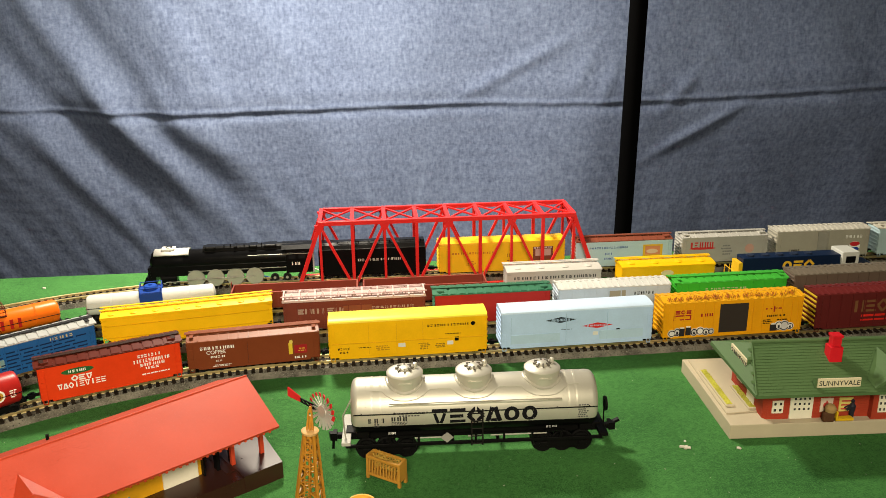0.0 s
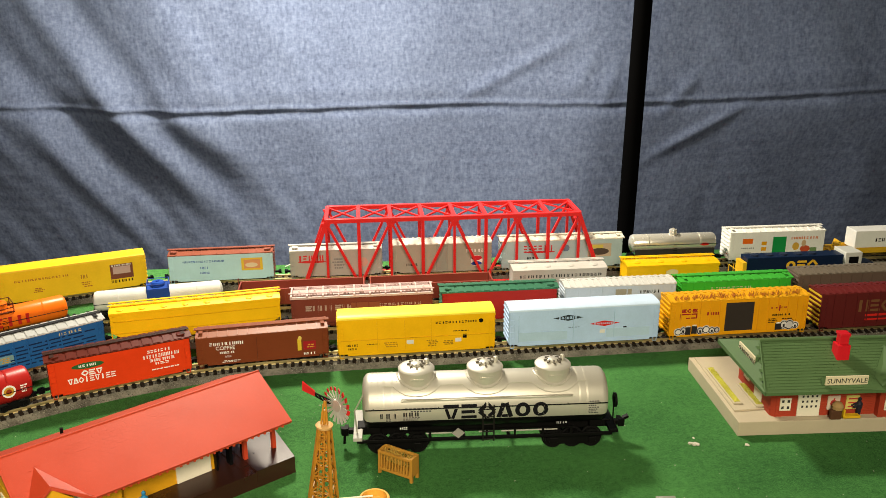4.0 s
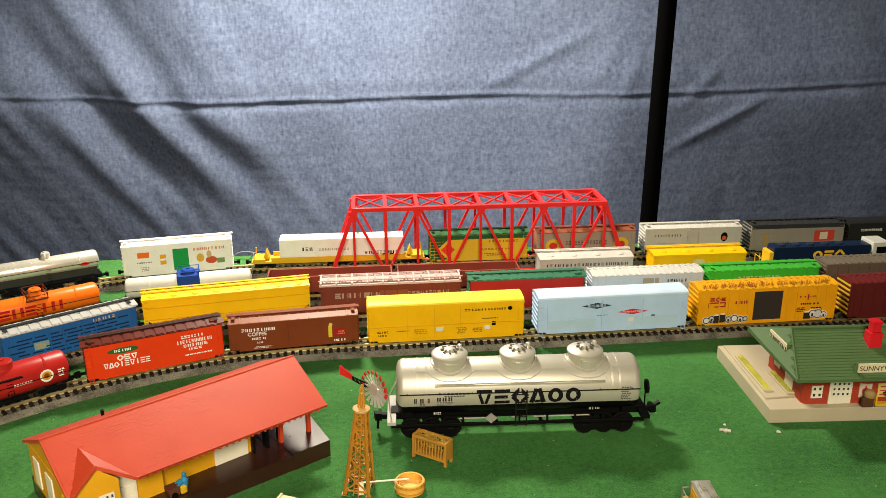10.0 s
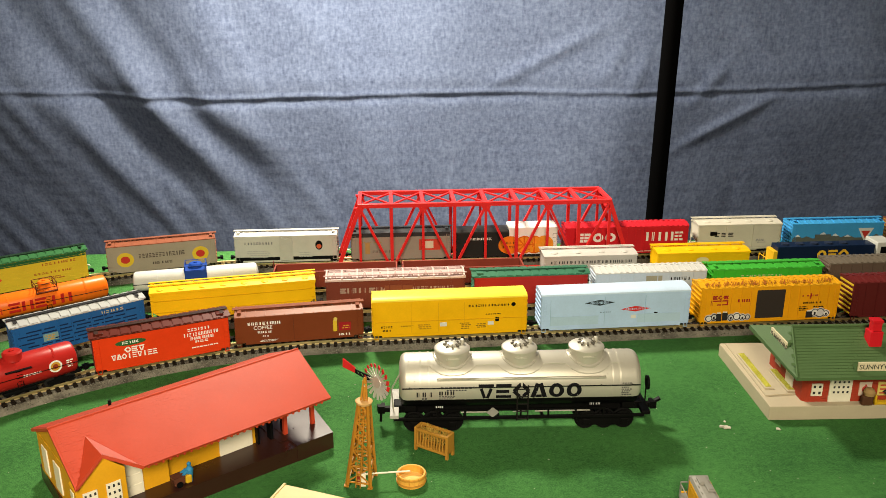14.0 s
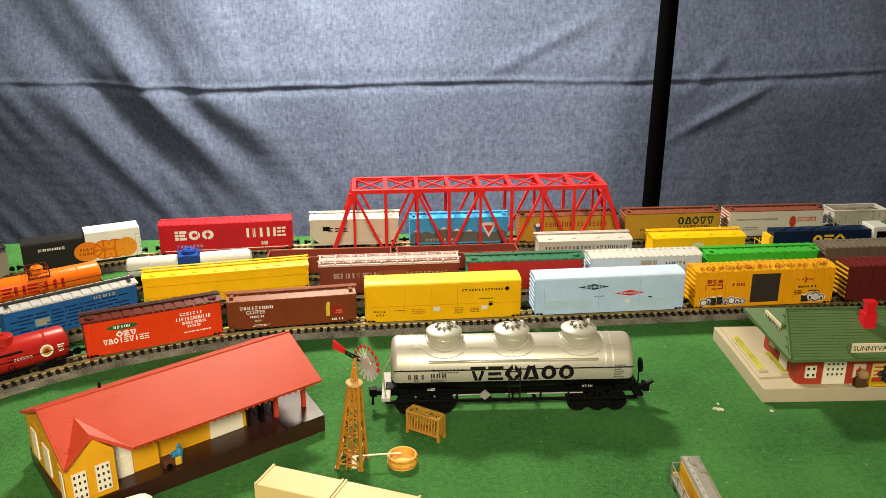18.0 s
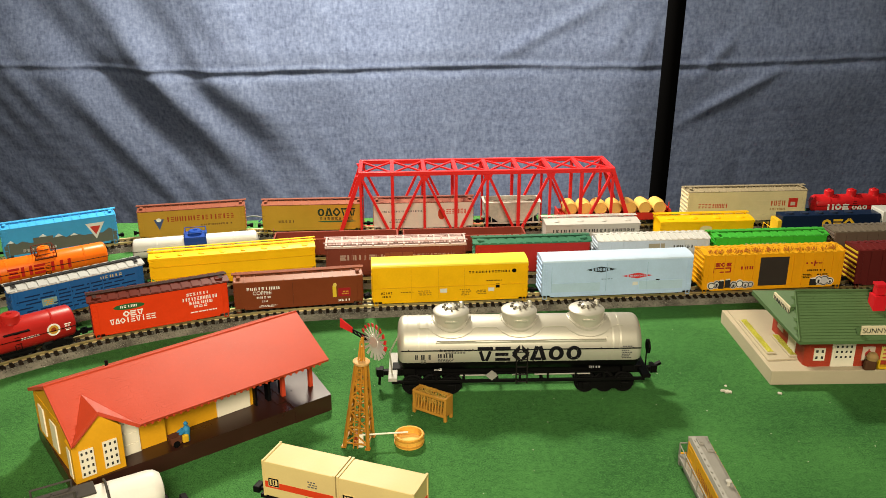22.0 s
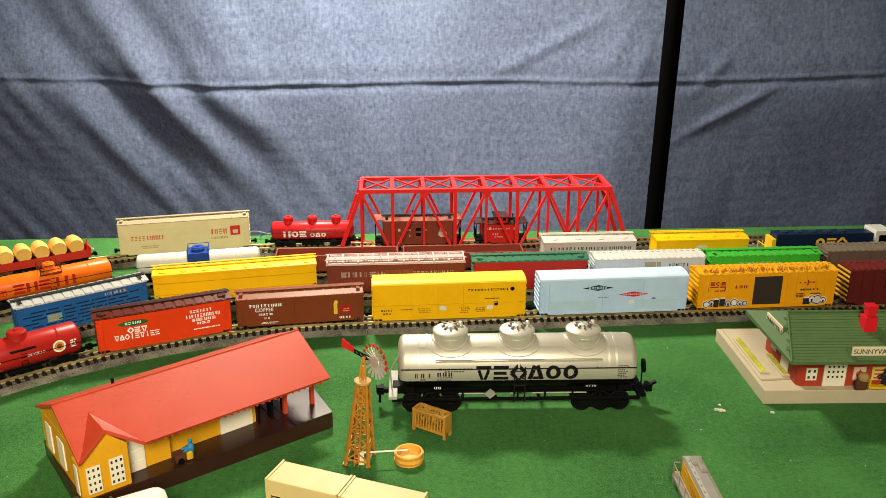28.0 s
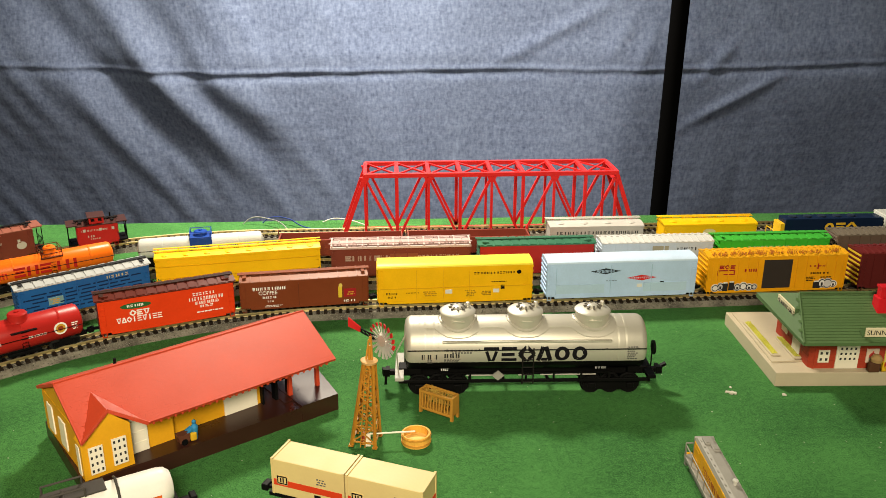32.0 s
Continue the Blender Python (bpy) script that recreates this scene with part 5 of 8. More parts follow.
couple(boxcar("refrigerator_car", "silver-grey model reefer with a red script emblem", 75, 24, (0.36, 0.35, 0.32), (0.38, 0.37, 0.34), GT, marks=(
    ("bars", -31, -9, 14.5, 20, (0.5, 0.03, 0.03), 5), ("oval", -31, -8, 13.4, 15.4, (0.5, 0.03, 0.03)), ("oval", 18, 26, 9, 17, (0.5, 0.3, 0.25)), ("lines", -4, 8, 8, 18, (0.2, 0.2, 0.2), 4)), vents=True, ribs=0), 200.1, 274.7)
couple(boxcar("boxcar", "silver-grey ribbed model boxcar with a round red, white and blue emblem", 83, 26.2, (0.34, 0.32, 0.265), (0.48, 0.46, 0.40), GT, style="ribbed", door=(0.29, 0.28, 0.245), door_w=10, marks=(
    ("oval", 24, 34, 6, 15.6, WHITE), ("oval", 24.6, 33.4, 11, 15.2, (0.5, 0.02, 0.03)), ("oval", 24.6, 33.4, 6.6, 10.2, (0.02, 0.05, 0.3)), ("bars", 20, 36, 18.4, 21, WHITE, 5), ("bars", -30, -20, 8, 10, BLACK, 5))), 283.5, 366.1)
couple(boxcar("boxcar", "pale blue model boxcar with red script emblem and a picture panel", 103, 26, (0.38, 0.5, 0.54), (0.60, 0.57, 0.48), GT, style="panel", marks=(
    ("bars", -33, -8, 16, 22, (0.5, 0.03, 0.04), 6), ("oval", -33, -6, 15.4, 17, (0.5, 0.03, 0.04)), ("oval", 0, 6, 16, 22, (0.15, 0.2, 0.3)), ("plate", 22, 42, 10.5, 22, (0.5, 0.4, 0.3)), ("oval", 24, 40, 12, 18, (0.08, 0.06, 0.05)), ("plate", 25, 35, 18, 21, (0.6, 0.5, 0.1)), ("bars", -30, -24, 10, 12, BLACK, 3), ("bars", -30, -24, 7, 9, BLACK, 3))), 374.8, 478.3)
# the shell's dark lower reflection is painted on as a dark plate
couple(tank_car("tank_car", "polished silver tank car with a dark reflection painted on its lower half and round dome", 76, 7.6, (0.72, 0.70, 0.62), (0,), GT, rough=0.24, metal=0.55, zc=18.2, marks=(("plate", -35, 35, 8.6, 14.4, (0.03, 0.03, 0.028)), ("oval", 22, 30, 16.4, 19.0, RED)), dome_r=3.4, dome_h=4.0), 487.0, 563.0)
couple(boxcar("refrigerator_car", "white model reefer with a green door and coloured squares", 85, 27, WHITE, (0.78, 0.77, 0.72), GT, marks=(
    ("plate", -4, 8, 4.5, 22.5, (0.01, 0.26, 0.06)), ("plate", -31, -22, 17, 21.5, (0.75, 0.14, 0.01)), ("plate", -14, -9.5, 15.4, 18.6, AMBER), ("plate", -14, -9.5, 10.4, 13.6, AMBER), ("bars", -32, -20, 12.6, 13.6, BLACK, 7), ("bars", 12, 37, 19.8, 22, (0.6, 0.15, 0.03), 9),
    ("oval", 14, 20, 10, 17, (0.6, 0.35, 0.05)), ("oval", 21, 30, 8, 14, (0.5, 0.08, 0.03)), ("oval", 22, 26, 13, 19, (0.5, 0.35, 0.2)), ("plate", 30, 36, 8, 12, (0.15, 0.25, 0.1)), ("lines", -30, -22, 6, 10, (0.3, 0.3, 0.3), 3))), 572.4, 657.6)


def trailer_flat():
    car = flat_base("trailer_flat_car", "yellow spine flat car carrying a white highway trailer", 143, (0.62, 0.36, 0.02), GT)
    bm = B()
    box(bm, -48, 54, -8, 8, 8.6, 24.6, 0.5)
    tr = part("trailer", bm, paint(WHITE, 0.4), car, "white highway trailer")
    for x in (-30, -24):
        for y in (-7, 7):
            bm = B()
            lathe(bm, [(0.4, -1.2), (2.6, -1.2), (2.6, 1.2), (0.4, 1.2)], (x + 68, y, 8.2), "y", 16)
            part("tyre", bm, BLACKPLASTIC, tr, smooth=True)
    mark(car, "bars", -30, -20, 14.6, 17.6, BLACK, 3, -8)
    mark(car, "bars", -16, 10, 14.6, 16.4, (0.25, 0.25, 0.25), 10, -8)
    mark(car, "bars", 22, 50, 10.4, 13, BLACK, 9, -8)
    yl = paint((0.62, 0.36, 0.02))
    for s in (-1, 1):
        bm = B()
        box(bm, s * 65 - 5, s * 65 + 5, -8, 8, 6.4, 8.4, 0.3)
        prism(bm, [(s * 62, 8), (s * 57, 8), (s * 59.5, 15)], "y", -5, 5)
        for y in (-7.6, 7.6):
            tube(bm, (s * 69, y, 7), (s * 69, y, 14), 0.5, 6)
        part("hitch", bm, yl, car)
    bm = B()
    for s in (-1, 1):
        box(bm, -55, 55, s * 8.2 - 0.6, s * 8.2 + 0.6, 6.4, 9.6)
    part("side_sill", bm, yl, car)
    return car


couple(trailer_flat(), 663.3, 806.0)
couple(boxcar("refrigerator_car", "yellow and dark green wooden model reefer with a red diamond", 82, 24.5, (0.6, 0.42, 0.03), (0.03, 0.11, 0.04), GT, style="panel", board=(0.01, 0.03, 0.015), end=DARKGREEN, marks=(
    ("plate", -40.8, -26, 3.4, 24, DARKGREEN), ("plate", -40.8, 40.8, 20.8, 24, DARKGREEN), ("diamond", -35, -17, 3.4, 20.8, (0.6, 0.42, 0.03)), ("diamond", -32, -20, 6.5, 17.7, (0.62, 0.05, 0.02)), ("bars", 8, 34, 17.6, 19.4, (0.35, 0.1, 0.02), 9), ("bars", 2, 30, 11, 12.4, (0.35, 0.1, 0.02), 10), ("lines", 4, 24, 6, 9, (0.35, 0.1, 0.02), 2)), boards=8), 810.3, 892.8)
couple(boxcar("refrigerator_car", "tan model reefer, brown roof, two yellow and red round emblems", 84, 24, (0.3, 0.25, 0.2), (0.2, 0.065, 0.035), GT, end=(0.3, 0.1, 0.05), marks=(
    ("oval", -35, -22, 6.5, 18.5, (0.6, 0.4, 0.03)), ("oval", -32, -25, 9.5, 15.5, (0.45, 0.03, 0.02)), ("oval", 23, 36, 6.5, 18.5, (0.6, 0.4, 0.03)), ("oval", 26, 33, 9.5, 15.5, (0.45, 0.03, 0.02)), ("bars", -18, 18, 13, 16.5, (0.08, 0.06, 0.05), 14), ("bars", -8, 8, 7, 9, (0.08, 0.06, 0.05), 5))), 901.1, 985.2)
couple(boxcar("refrigerator_car", "white-silver model boxcar with a ribbed door and small red emblem", 84, 24.5, (0.46, 0.45, 0.42), (0.48, 0.47, 0.44), GT, door=(0.43, 0.42, 0.39), door_w=11, marks=(("plate", -41.6, 41.6, 2.2, 6.6, BLACK), 
    ("bars", -34, -10, 17.4, 19.4, (0.1, 0.1, 0.12), 10), ("oval", 24, 30, 12, 20, BLACK), ("oval", 25, 29, 13, 17, (0.5, 0.1, 0.04)), ("lines", -34, -12, 6, 13, (0.35, 0.35, 0.35), 4), ("lines", 10, 22, 6, 11, (0.35, 0.35, 0.35), 3))), 993.3, 1077.7)
couple(boxcar("refrigerator_car", "grey model reefer with black roof and a red label", 83, 25, (0.26, 0.235, 0.2), (0.03, 0.032, 0.035), GT, end=(0.03, 0.03, 0.03), marks=(
    ("plate", -41, 41, 21.6, 24.6, (0.03, 0.032, 0.035)), ("plate", 15, 33, 9.5, 19, (0.5, 0.05, 0.03)), ("plate", 20, 27, 11, 17.5, (0.6, 0.5, 0.4)), ("bars", -33, -14, 16.8, 17.6, (0.3, 0.2, 0.08), 4), ("plate", -30, -26, 7, 17, (0.35, 0.22, 0.08)), ("bars", -24, -6, 8, 10, (0.15, 0.12, 0.1), 7))), 1086.2, 1168.8)


def juice_car():
    car = boxcar("boxcar", "model boxcar, one half black, the other white with orange slices", 86, 23.5, (0.02, 0.02, 0.02), (0.02, 0.02, 0.02), GT, style="smooth", marks=(("bars", -32, -12, 17, 19, WHITE, 6),))
    bm = B()
    box(bm, 2, 43.2, -W / 2 - 0.3, W / 2 + 0.3, 3.4, 27.4, 0.7)
    part("white_box", bm, paint(WHITE, 0.4), car, "white taller half")
    og = (0.72, 0.2, 0.01)
    mark(car, "oval", -7, 13, 4.2, 20, og, 0, -W / 2 - 0.32)
    mark(car, "bars", -3, 10, 13, 15, (0.2, 0.06, 0.01), 5, -W / 2 - 0.46)
    mark(car, "bars", -4, 11, 9.4, 11.2, (0.2, 0.06, 0.01), 5, -W / 2 - 0.46)
    for cx in (15, 23.5, 32):
        mark(car, "oval", cx - 8, cx + 8, 4.2, 20, (0.6, 0.12, 0.005) if cx < 30 else (0.74, 0.3, 0.03), 0, -W / 2 - 0.34 - cx * 0.004)
        mark(car, "slice", cx - 7, cx + 7, 5.2, 19, (0.75, 0.26, 0.015), 0, -W / 2 - 0.48 - cx * 0.004)
    return car


couple(juice_car(), 1173.0, 1259.5)
couple(boxcar("boxcar", "red 50-foot model boxcar with large white lettering", 106, 25.5, (0.5, 0.012, 0.02), (0.5, 0.015, 0.025), GT, style="ribbed", ribs=14, marks=(
    ("shapes", -41, -9, 12.8, 20.6, WHITE, "eoo"), ("shapes", 16, 49, 12.8, 20.6, WHITE, "uiue"), ("bars", -40, -18, 6.6, 8.4, (0.6, 0.4, 0.4), 7), ("plate", -50, 50, 3.6, 4.2, WHITE), ("plate", -8, 12, 4, 23, (0.46, 0.012, 0.02)), ("plate", 28, 33, 6, 9, (0.6, 0.5, 0.5)))), 1266.1, 1372.9)
couple(hopper("covered_hopper", "beige two-bay covered hopper with a black emblem", 74, 25.5, (0.55, 0.52, 0.43), GT, hatches=4, ribs=3, walks=(5.2, 8.0), hatch_y=-3.0, hatch_h=0.4, marks=(("bars", -22, -4, 15, 18.4, BLACK, 3), ("plate", -26, -20, 16, 19.6, BLACK), ("lines", 14, 24, 9, 13, (0.3, 0.3, 0.3), 3))), 1380.7, 1454.8)
couple(boxcar("refrigerator_car", "model reefer painted with blue sky, dark mountains and white triangle", 82, 24.5, (0.05, 0.3, 0.62), (0.05, 0.32, 0.66), GT, end=(0.05, 0.28, 0.6), marks=(
    ("plate", -40.5, 40.5, 3.4, 11.5, (0.1, 0.11, 0.1)), ("tri", 18, 32, 7, 20, (0.6, 0.6, 0.6)), ("tri", 21, 29, 10.5, 17.5, (0.45, 0.04, 0.03)), ("tri", -40, -31, 15.2, 11.4, (0.1, 0.11, 0.1)), ("tri", -33, -22, 13.6, 11.4, (0.1, 0.11, 0.1)), ("tri", -8, 4, 15.5, 11.4, (0.1, 0.11, 0.1)), ("tri", 2, 16, 14.2, 11.4, (0.1, 0.11, 0.1)), ("tri", 30, 40, 14.5, 11.4, (0.1, 0.11, 0.1)), ("tri", -38, -33, 15.4, 13.2, (0.6, 0.65, 0.7)), ("tri", -5, 1, 15.7, 13.4, (0.6, 0.65, 0.7)), ("tri", 6, 12, 14.4, 12.6, (0.6, 0.65, 0.7)), ("tri", -17, -9, 17.2, 14.2, (0.6, 0.65, 0.7)), ("bars", -28, -4, 5, 7, (0.5, 0.5, 0.5), 8), ("plate", -20, -6, 11.5, 15, (0.1, 0.11, 0.1)))), 1463.9, 1545.8)
couple(boxcar("refrigerator_car", "mustard model reefer with brown roof and dark red lettering", 84, 24, (0.42, 0.24, 0.03), (0.17, 0.052, 0.03), GT, end=(0.28, 0.09, 0.05), marks=(
    ("bars", -20, 34, 14.6, 18.6, (0.3, 0.04, 0.015), 16), ("tri", -30, -22, 8, 17, (0.05, 0.08, 0.2)), ("oval", -28, -24, 15, 18, WHITE), ("bars", 6, 32, 9.6, 11, (0.12, 0.06, 0.02), 9))), 1555.6, 1639.5)
couple(boxcar("refrigerator_car", "mustard model reefer with brown roof and bold green lettering", 82, 24, (0.45, 0.26, 0.03), (0.18, 0.056, 0.03), GT, end=(0.3, 0.1, 0.05), marks=(
    ("shapes", 4, 36, 14.0, 20.6, (0.015, 0.035, 0.02), "oadvv"), ("bars", 6, 34, 10.6, 13, (0.05, 0.03, 0.02), 9), ("bars", -28, -14, 9, 11, (0.12, 0.06, 0.02), 5), ("oval", 4, 36, 8.6, 10, (0.03, 0.1, 0.05)))), 1646.7, 1727.9)
couple(boxcar("refrigerator_car", "white model reefer with brown roof, red mark and lettering", 83, 24, (0.6, 0.56, 0.5), (0.19, 0.06, 0.04), GT, end=(0.34, 0.12, 0.08), marks=(
    ("oval", 12, 18, 9, 19, (0.45, 0.05, 0.02)), ("bars", 19, 36, 14, 18, (0.45, 0.06, 0.03), 7), ("bars", -34, 2, 16, 17.4, (0.1, 0.1, 0.12), 16), ("lines", -30, -14, 7, 11, (0.2, 0.2, 0.2), 2))), 1736.1, 1819.2)


def ore_car():
    car = thing("ore_car", "small weathered pale grey ore car heaped with brown ore", "hopper car", GT)
    pale = mat("ore_car_paint", (0.46, 0.44, 0.39), 0.55, 0, 0.35, 500)
    bm = B()
    for s in (-1, 1):
        # side sheet, narrowing to the doors below
        prism(bm, [(-22.5, 13.5), (-12, 6), (12, 6), (22.5, 13.5), (22.5, 22), (-22.5, 22)], "y", s * 9 - 0.4, s * 9 + 0.4)
        prism(bm, [(s * 22.5, 22), (s * 23.3, 22), (s * 23.3, 13.5), (s * 12, 6), (s * 11.4, 6.6), (s * 22.5, 14)], "y", -8.6, 8.6)
    box(bm, -12, 12, -8.6, 8.6, 5.2, 6.4)
    part("body", bm, pale, car)
    for s in (-1, 1):
        for x in (-22.6, -17.6, -12, 0, 12, 17.6, 22.6):
            bm = B()
            box(bm, x - 0.5, x + 0.5, s * 9.7 - 0.4, s * 9.7 + 0.4, 5.0, 22.2)
            part("rib", bm, pale, car)
        bm = B()
        box(bm, -24, 24, s * 9.6 - 0.9, s * 9.6 + 0.9, 21.8, 23.0, 0.2)
        part("top_rail", bm, pale, car)
        bm = B()
        box(bm, s * 23.4 - 0.9, s * 23.4 + 0.9, -8.6, 8.6, 21.8, 23.0, 0.2)
        part("end_rail", bm, pale, car)
        bm = B()
        box(bm, -24, 24, s * 9.3 - 0.8, s * 9.3 + 0.8, 4.2, 5.6, 0.2)
        part("side_sill", bm, pale, car)
    # heaped load inside
    vs, fs, n = [], [], 24
    for i in range(n + 1):
        for j in range(11):
            x, y = -22 + 44 * i / n, -8.4 + 16.8 * j / 10
            vs.append((x / 1000, y / 1000, (19.6 + 1.1 * noise.noise(Vector((x / 2.2, y / 2.2, 3))) + 1.0 * math.cos(y / 8.4 * 1.5)) / 1000))
    fs = [(i * 11 + j, (i + 1) * 11 + j, (i + 1) * 11 + j + 1, i * 11 + j + 1) for i in range(n) for j in range(10)]
    me = bpy.data.meshes.new("ore_load")
    me.from_pydata(vs, [], fs)
    me.materials.append(mat("ore", (0.2, 0.165, 0.13), 0.9, 0, 0.7, 900, 0.6))
    ld = new("ore_load", me)
    ld.parent = car
    ld.modifiers.new("thickness", "SOLIDIFY").thickness = 0.002
    running_gear(car, 47, 9)
    return car


couple(ore_car(), 1828.4, 1875.6)


def barrel_flat():
    car = flat_base("barrel_flat_car", "red flat car loaded with a row of orange-yellow wooden barrels", 97, (0.5, 0.03, 0.02), GT)
    wd = mat("barrel_wood", (0.78, 0.46, 0.12), 0.45, 0, 0.12, per_object=0.1)
    bm = B()
    box(bm, -48, 48, -8.6, 8.6, 6.4, 8.2)
    for s in (-1, 1):
        box(bm, -48, 48, s * 8.4 - 0.5, s * 8.4 + 0.5, 6.4, 11)
        box(bm, s * 48 - 0.5, s * 48 + 0.5, -8.6, 8.6, 6.4, 13)
        tube(bm, (s * 46, -8, 8), (s * 46, -8, 20), 0.4, 6)
    part("cradle", bm, paint((0.5, 0.03, 0.02)), car)
    for k in range(7):
        x = -38 + 12.7 * k
        bm = B()
        lathe(bm, [(0.3, -7.9), (4.9, -7.9), (5.0, -8.5), (5.4, -8.5), (6.0, -4), (6.3, 0), (6.0, 4), (5.4, 8.5), (5.0, 8.5), (4.9, 7.9), (0.3, 7.9)], (x, 0, 15), "y", 22)
        part("barrel", bm, wd, car, smooth=True)
    return car


couple(barrel_flat(), 1890.9, 1988.2)
couple(boxcar("refrigerator_car", "cream model reefer with red lettering and a red carton picture", 103, 28, (0.68, 0.58, 0.34), (0.3, 0.25, 0.16), GT, end=(0.5, 0.45, 0.3), marks=(
    ("bars", -42, -16, 14, 17.6, (0.5, 0.05, 0.02), 9), ("bars", 20, 34, 15, 19.4, (0.5, 0.1, 0.03), 4), ("plate", 36, 44, 13.4, 21.4, (0.55, 0.03, 0.02)), ("plate", 38, 42, 15, 18, (0.6, 0.5, 0.4)), ("bars", 20, 34, 11, 13, (0.4, 0.25, 0.1), 6), ("lines", -38, -20, 7, 10, (0.4, 0.3, 0.15), 2)), boards=6), 2001.0, 2104.7)
couple(tank_car("tank_car", "red three-dome model tank car with white lettering", 70, 7.8, (0.5, 0.014, 0.018), (-20, 0, 20), GT, marks=(("shapes", -24, -4, 9.6, 14.6, WHITE, "uoe"), ("shapes", -2, 12, 9.6, 13.4, WHITE, "oao"),), dome_r=4.0, dome_h=4.4), 2113.1, 2183.7)


def caboose(name, label, L, body, roof, cx, cw, H, a, b):
    car = boxcar(name, label, L - 14, H, body, roof, GT, marks=(("bars", -12, 8, 14, 15.2, (0.5, 0.45, 0.4), 9), ("bars", -8, -2, 9, 10.6, (0.5, 0.45, 0.4), 3), ("oval", 17, 24, 8, 14, (0.5, 0.45, 0.4)) if L > 60 else ("bars", -6, 2, 7, 8, (0.5, 0.45, 0.4), 4)), category="caboose", board=(0.012, 0.01, 0.01))
    m = paint(body)
    if cw > 1:
        bm = B()
        box(bm, cx - cw / 2, cx + cw / 2, -7.4, 7.4, H + 0.5, H + 5.6, 0.4)
        cp = part("cupola", bm, m, car)
        bm = B()
        box(bm, cx - cw / 2 - 1, cx + cw / 2 + 1, -8.4, 8.4, H + 5.4, H + 6.3, 0.3)
        part("cupola_roof", bm, paint(roof), cp)
        for k in (-1, 1):
            bm = B()
            box(bm, cx + k * cw * 0.24 - 1.4, cx + k * cw * 0.24 + 1.4, -7.6, -7.2, H + 2.6, H + 4.9)
            part("window", bm, BLACKPLASTIC, cp)
    for x in (-L * 0.22, L * 0.05, L * 0.26):
        bm = B()
        box(bm, x - 1.5, x + 1.5, -W / 2 - 0.25, -W / 2 + 0.2, 13.2, 16.4, 0.1)
        wn = part("window", bm, m, car)
        bm = B()
        box(bm, x - 1.0, x + 1.0, -W / 2 - 0.32, -W / 2 - 0.1, 13.7, 15.9)
        part("pane", bm, paint((0.5, 0.47, 0.42), 0.3), wn, "pale window pane")
    if L > 60:
        bm = B()
        prism(bm, [(-5.6, 4), (5.6, 4), (5.6, 19.6), (7.4, 21), (-7.4, 21), (-5.6, 19.6)], "y", -W / 2 - 1.2, -W / 2 + 0.1)
        bay = part("bay", bm, m, car)
        for z in (11, 15.6):
            bm = B()
            box(bm, -2.2, 2.2, -W / 2 - 1.4, -W / 2 - 1.1, z - 1.3, z + 1.3)
            part("window", bm, BLACKPLASTIC, bay)
    for s in (-1, 1):
        bm = B()
        e = L / 2
        box(bm, s * (e - 7.4), s * e, -8.6, 8.6, 3.4, 4.6)
        deck = part("end_platform", bm, BLACKPLASTIC, car)
        for y in (-8.2, 8.2):
            bm = B()
            tube(bm, (s * (e - 0.6), y, 4), (s * (e - 0.6), y, H + 0.6), 0.35, 6)
            part("roof_post", bm, BLACKPLASTIC, deck)
        for y in (-4, 0, 4):
            bm = B()
            tube(bm, (s * (e - 0.6), y, 4), (s * (e - 0.6), y, 13), 0.25, 6)
            part("railing_post", bm, BLACKPLASTIC, deck)
        bm = B()
        tube(bm, (s * (e - 0.6), -8.2, 13), (s * (e - 0.6), 8.2, 13), 0.35, 6)
        part("handrail", bm, BLACKPLASTIC, deck)
        bm = B()
        box(bm, s * (e - 7.4), s * (e + 0.4), -9, 9, H + 0.3, H + 1.1)
        part("roof_overhang", bm, paint(roof), car)
    bm = B()
    tube(bm, (cx + cw if cw > 1 else -4, 2, H + 1), (cx + cw if cw > 1 else -4, 2, H + 6), 0.6, 10)
    part("stove_pipe", bm, BLACKPLASTIC, car)
    couple(car, a, b)
    return car


caboose("caboose", "brown model bay-window caboose with black roof walk and end platforms", 73, (0.17, 0.038, 0.024), (0.24, 0.085, 0.06), 26, 0.2, 22.5, 2199.4, 2272.6)
caboose("caboose", "small red model caboose with a square cupola", 44, (0.45, 0.018, 0.016), (0.05, 0.02, 0.018), 0, 11, 18.5, 2284.6, 2328.6)


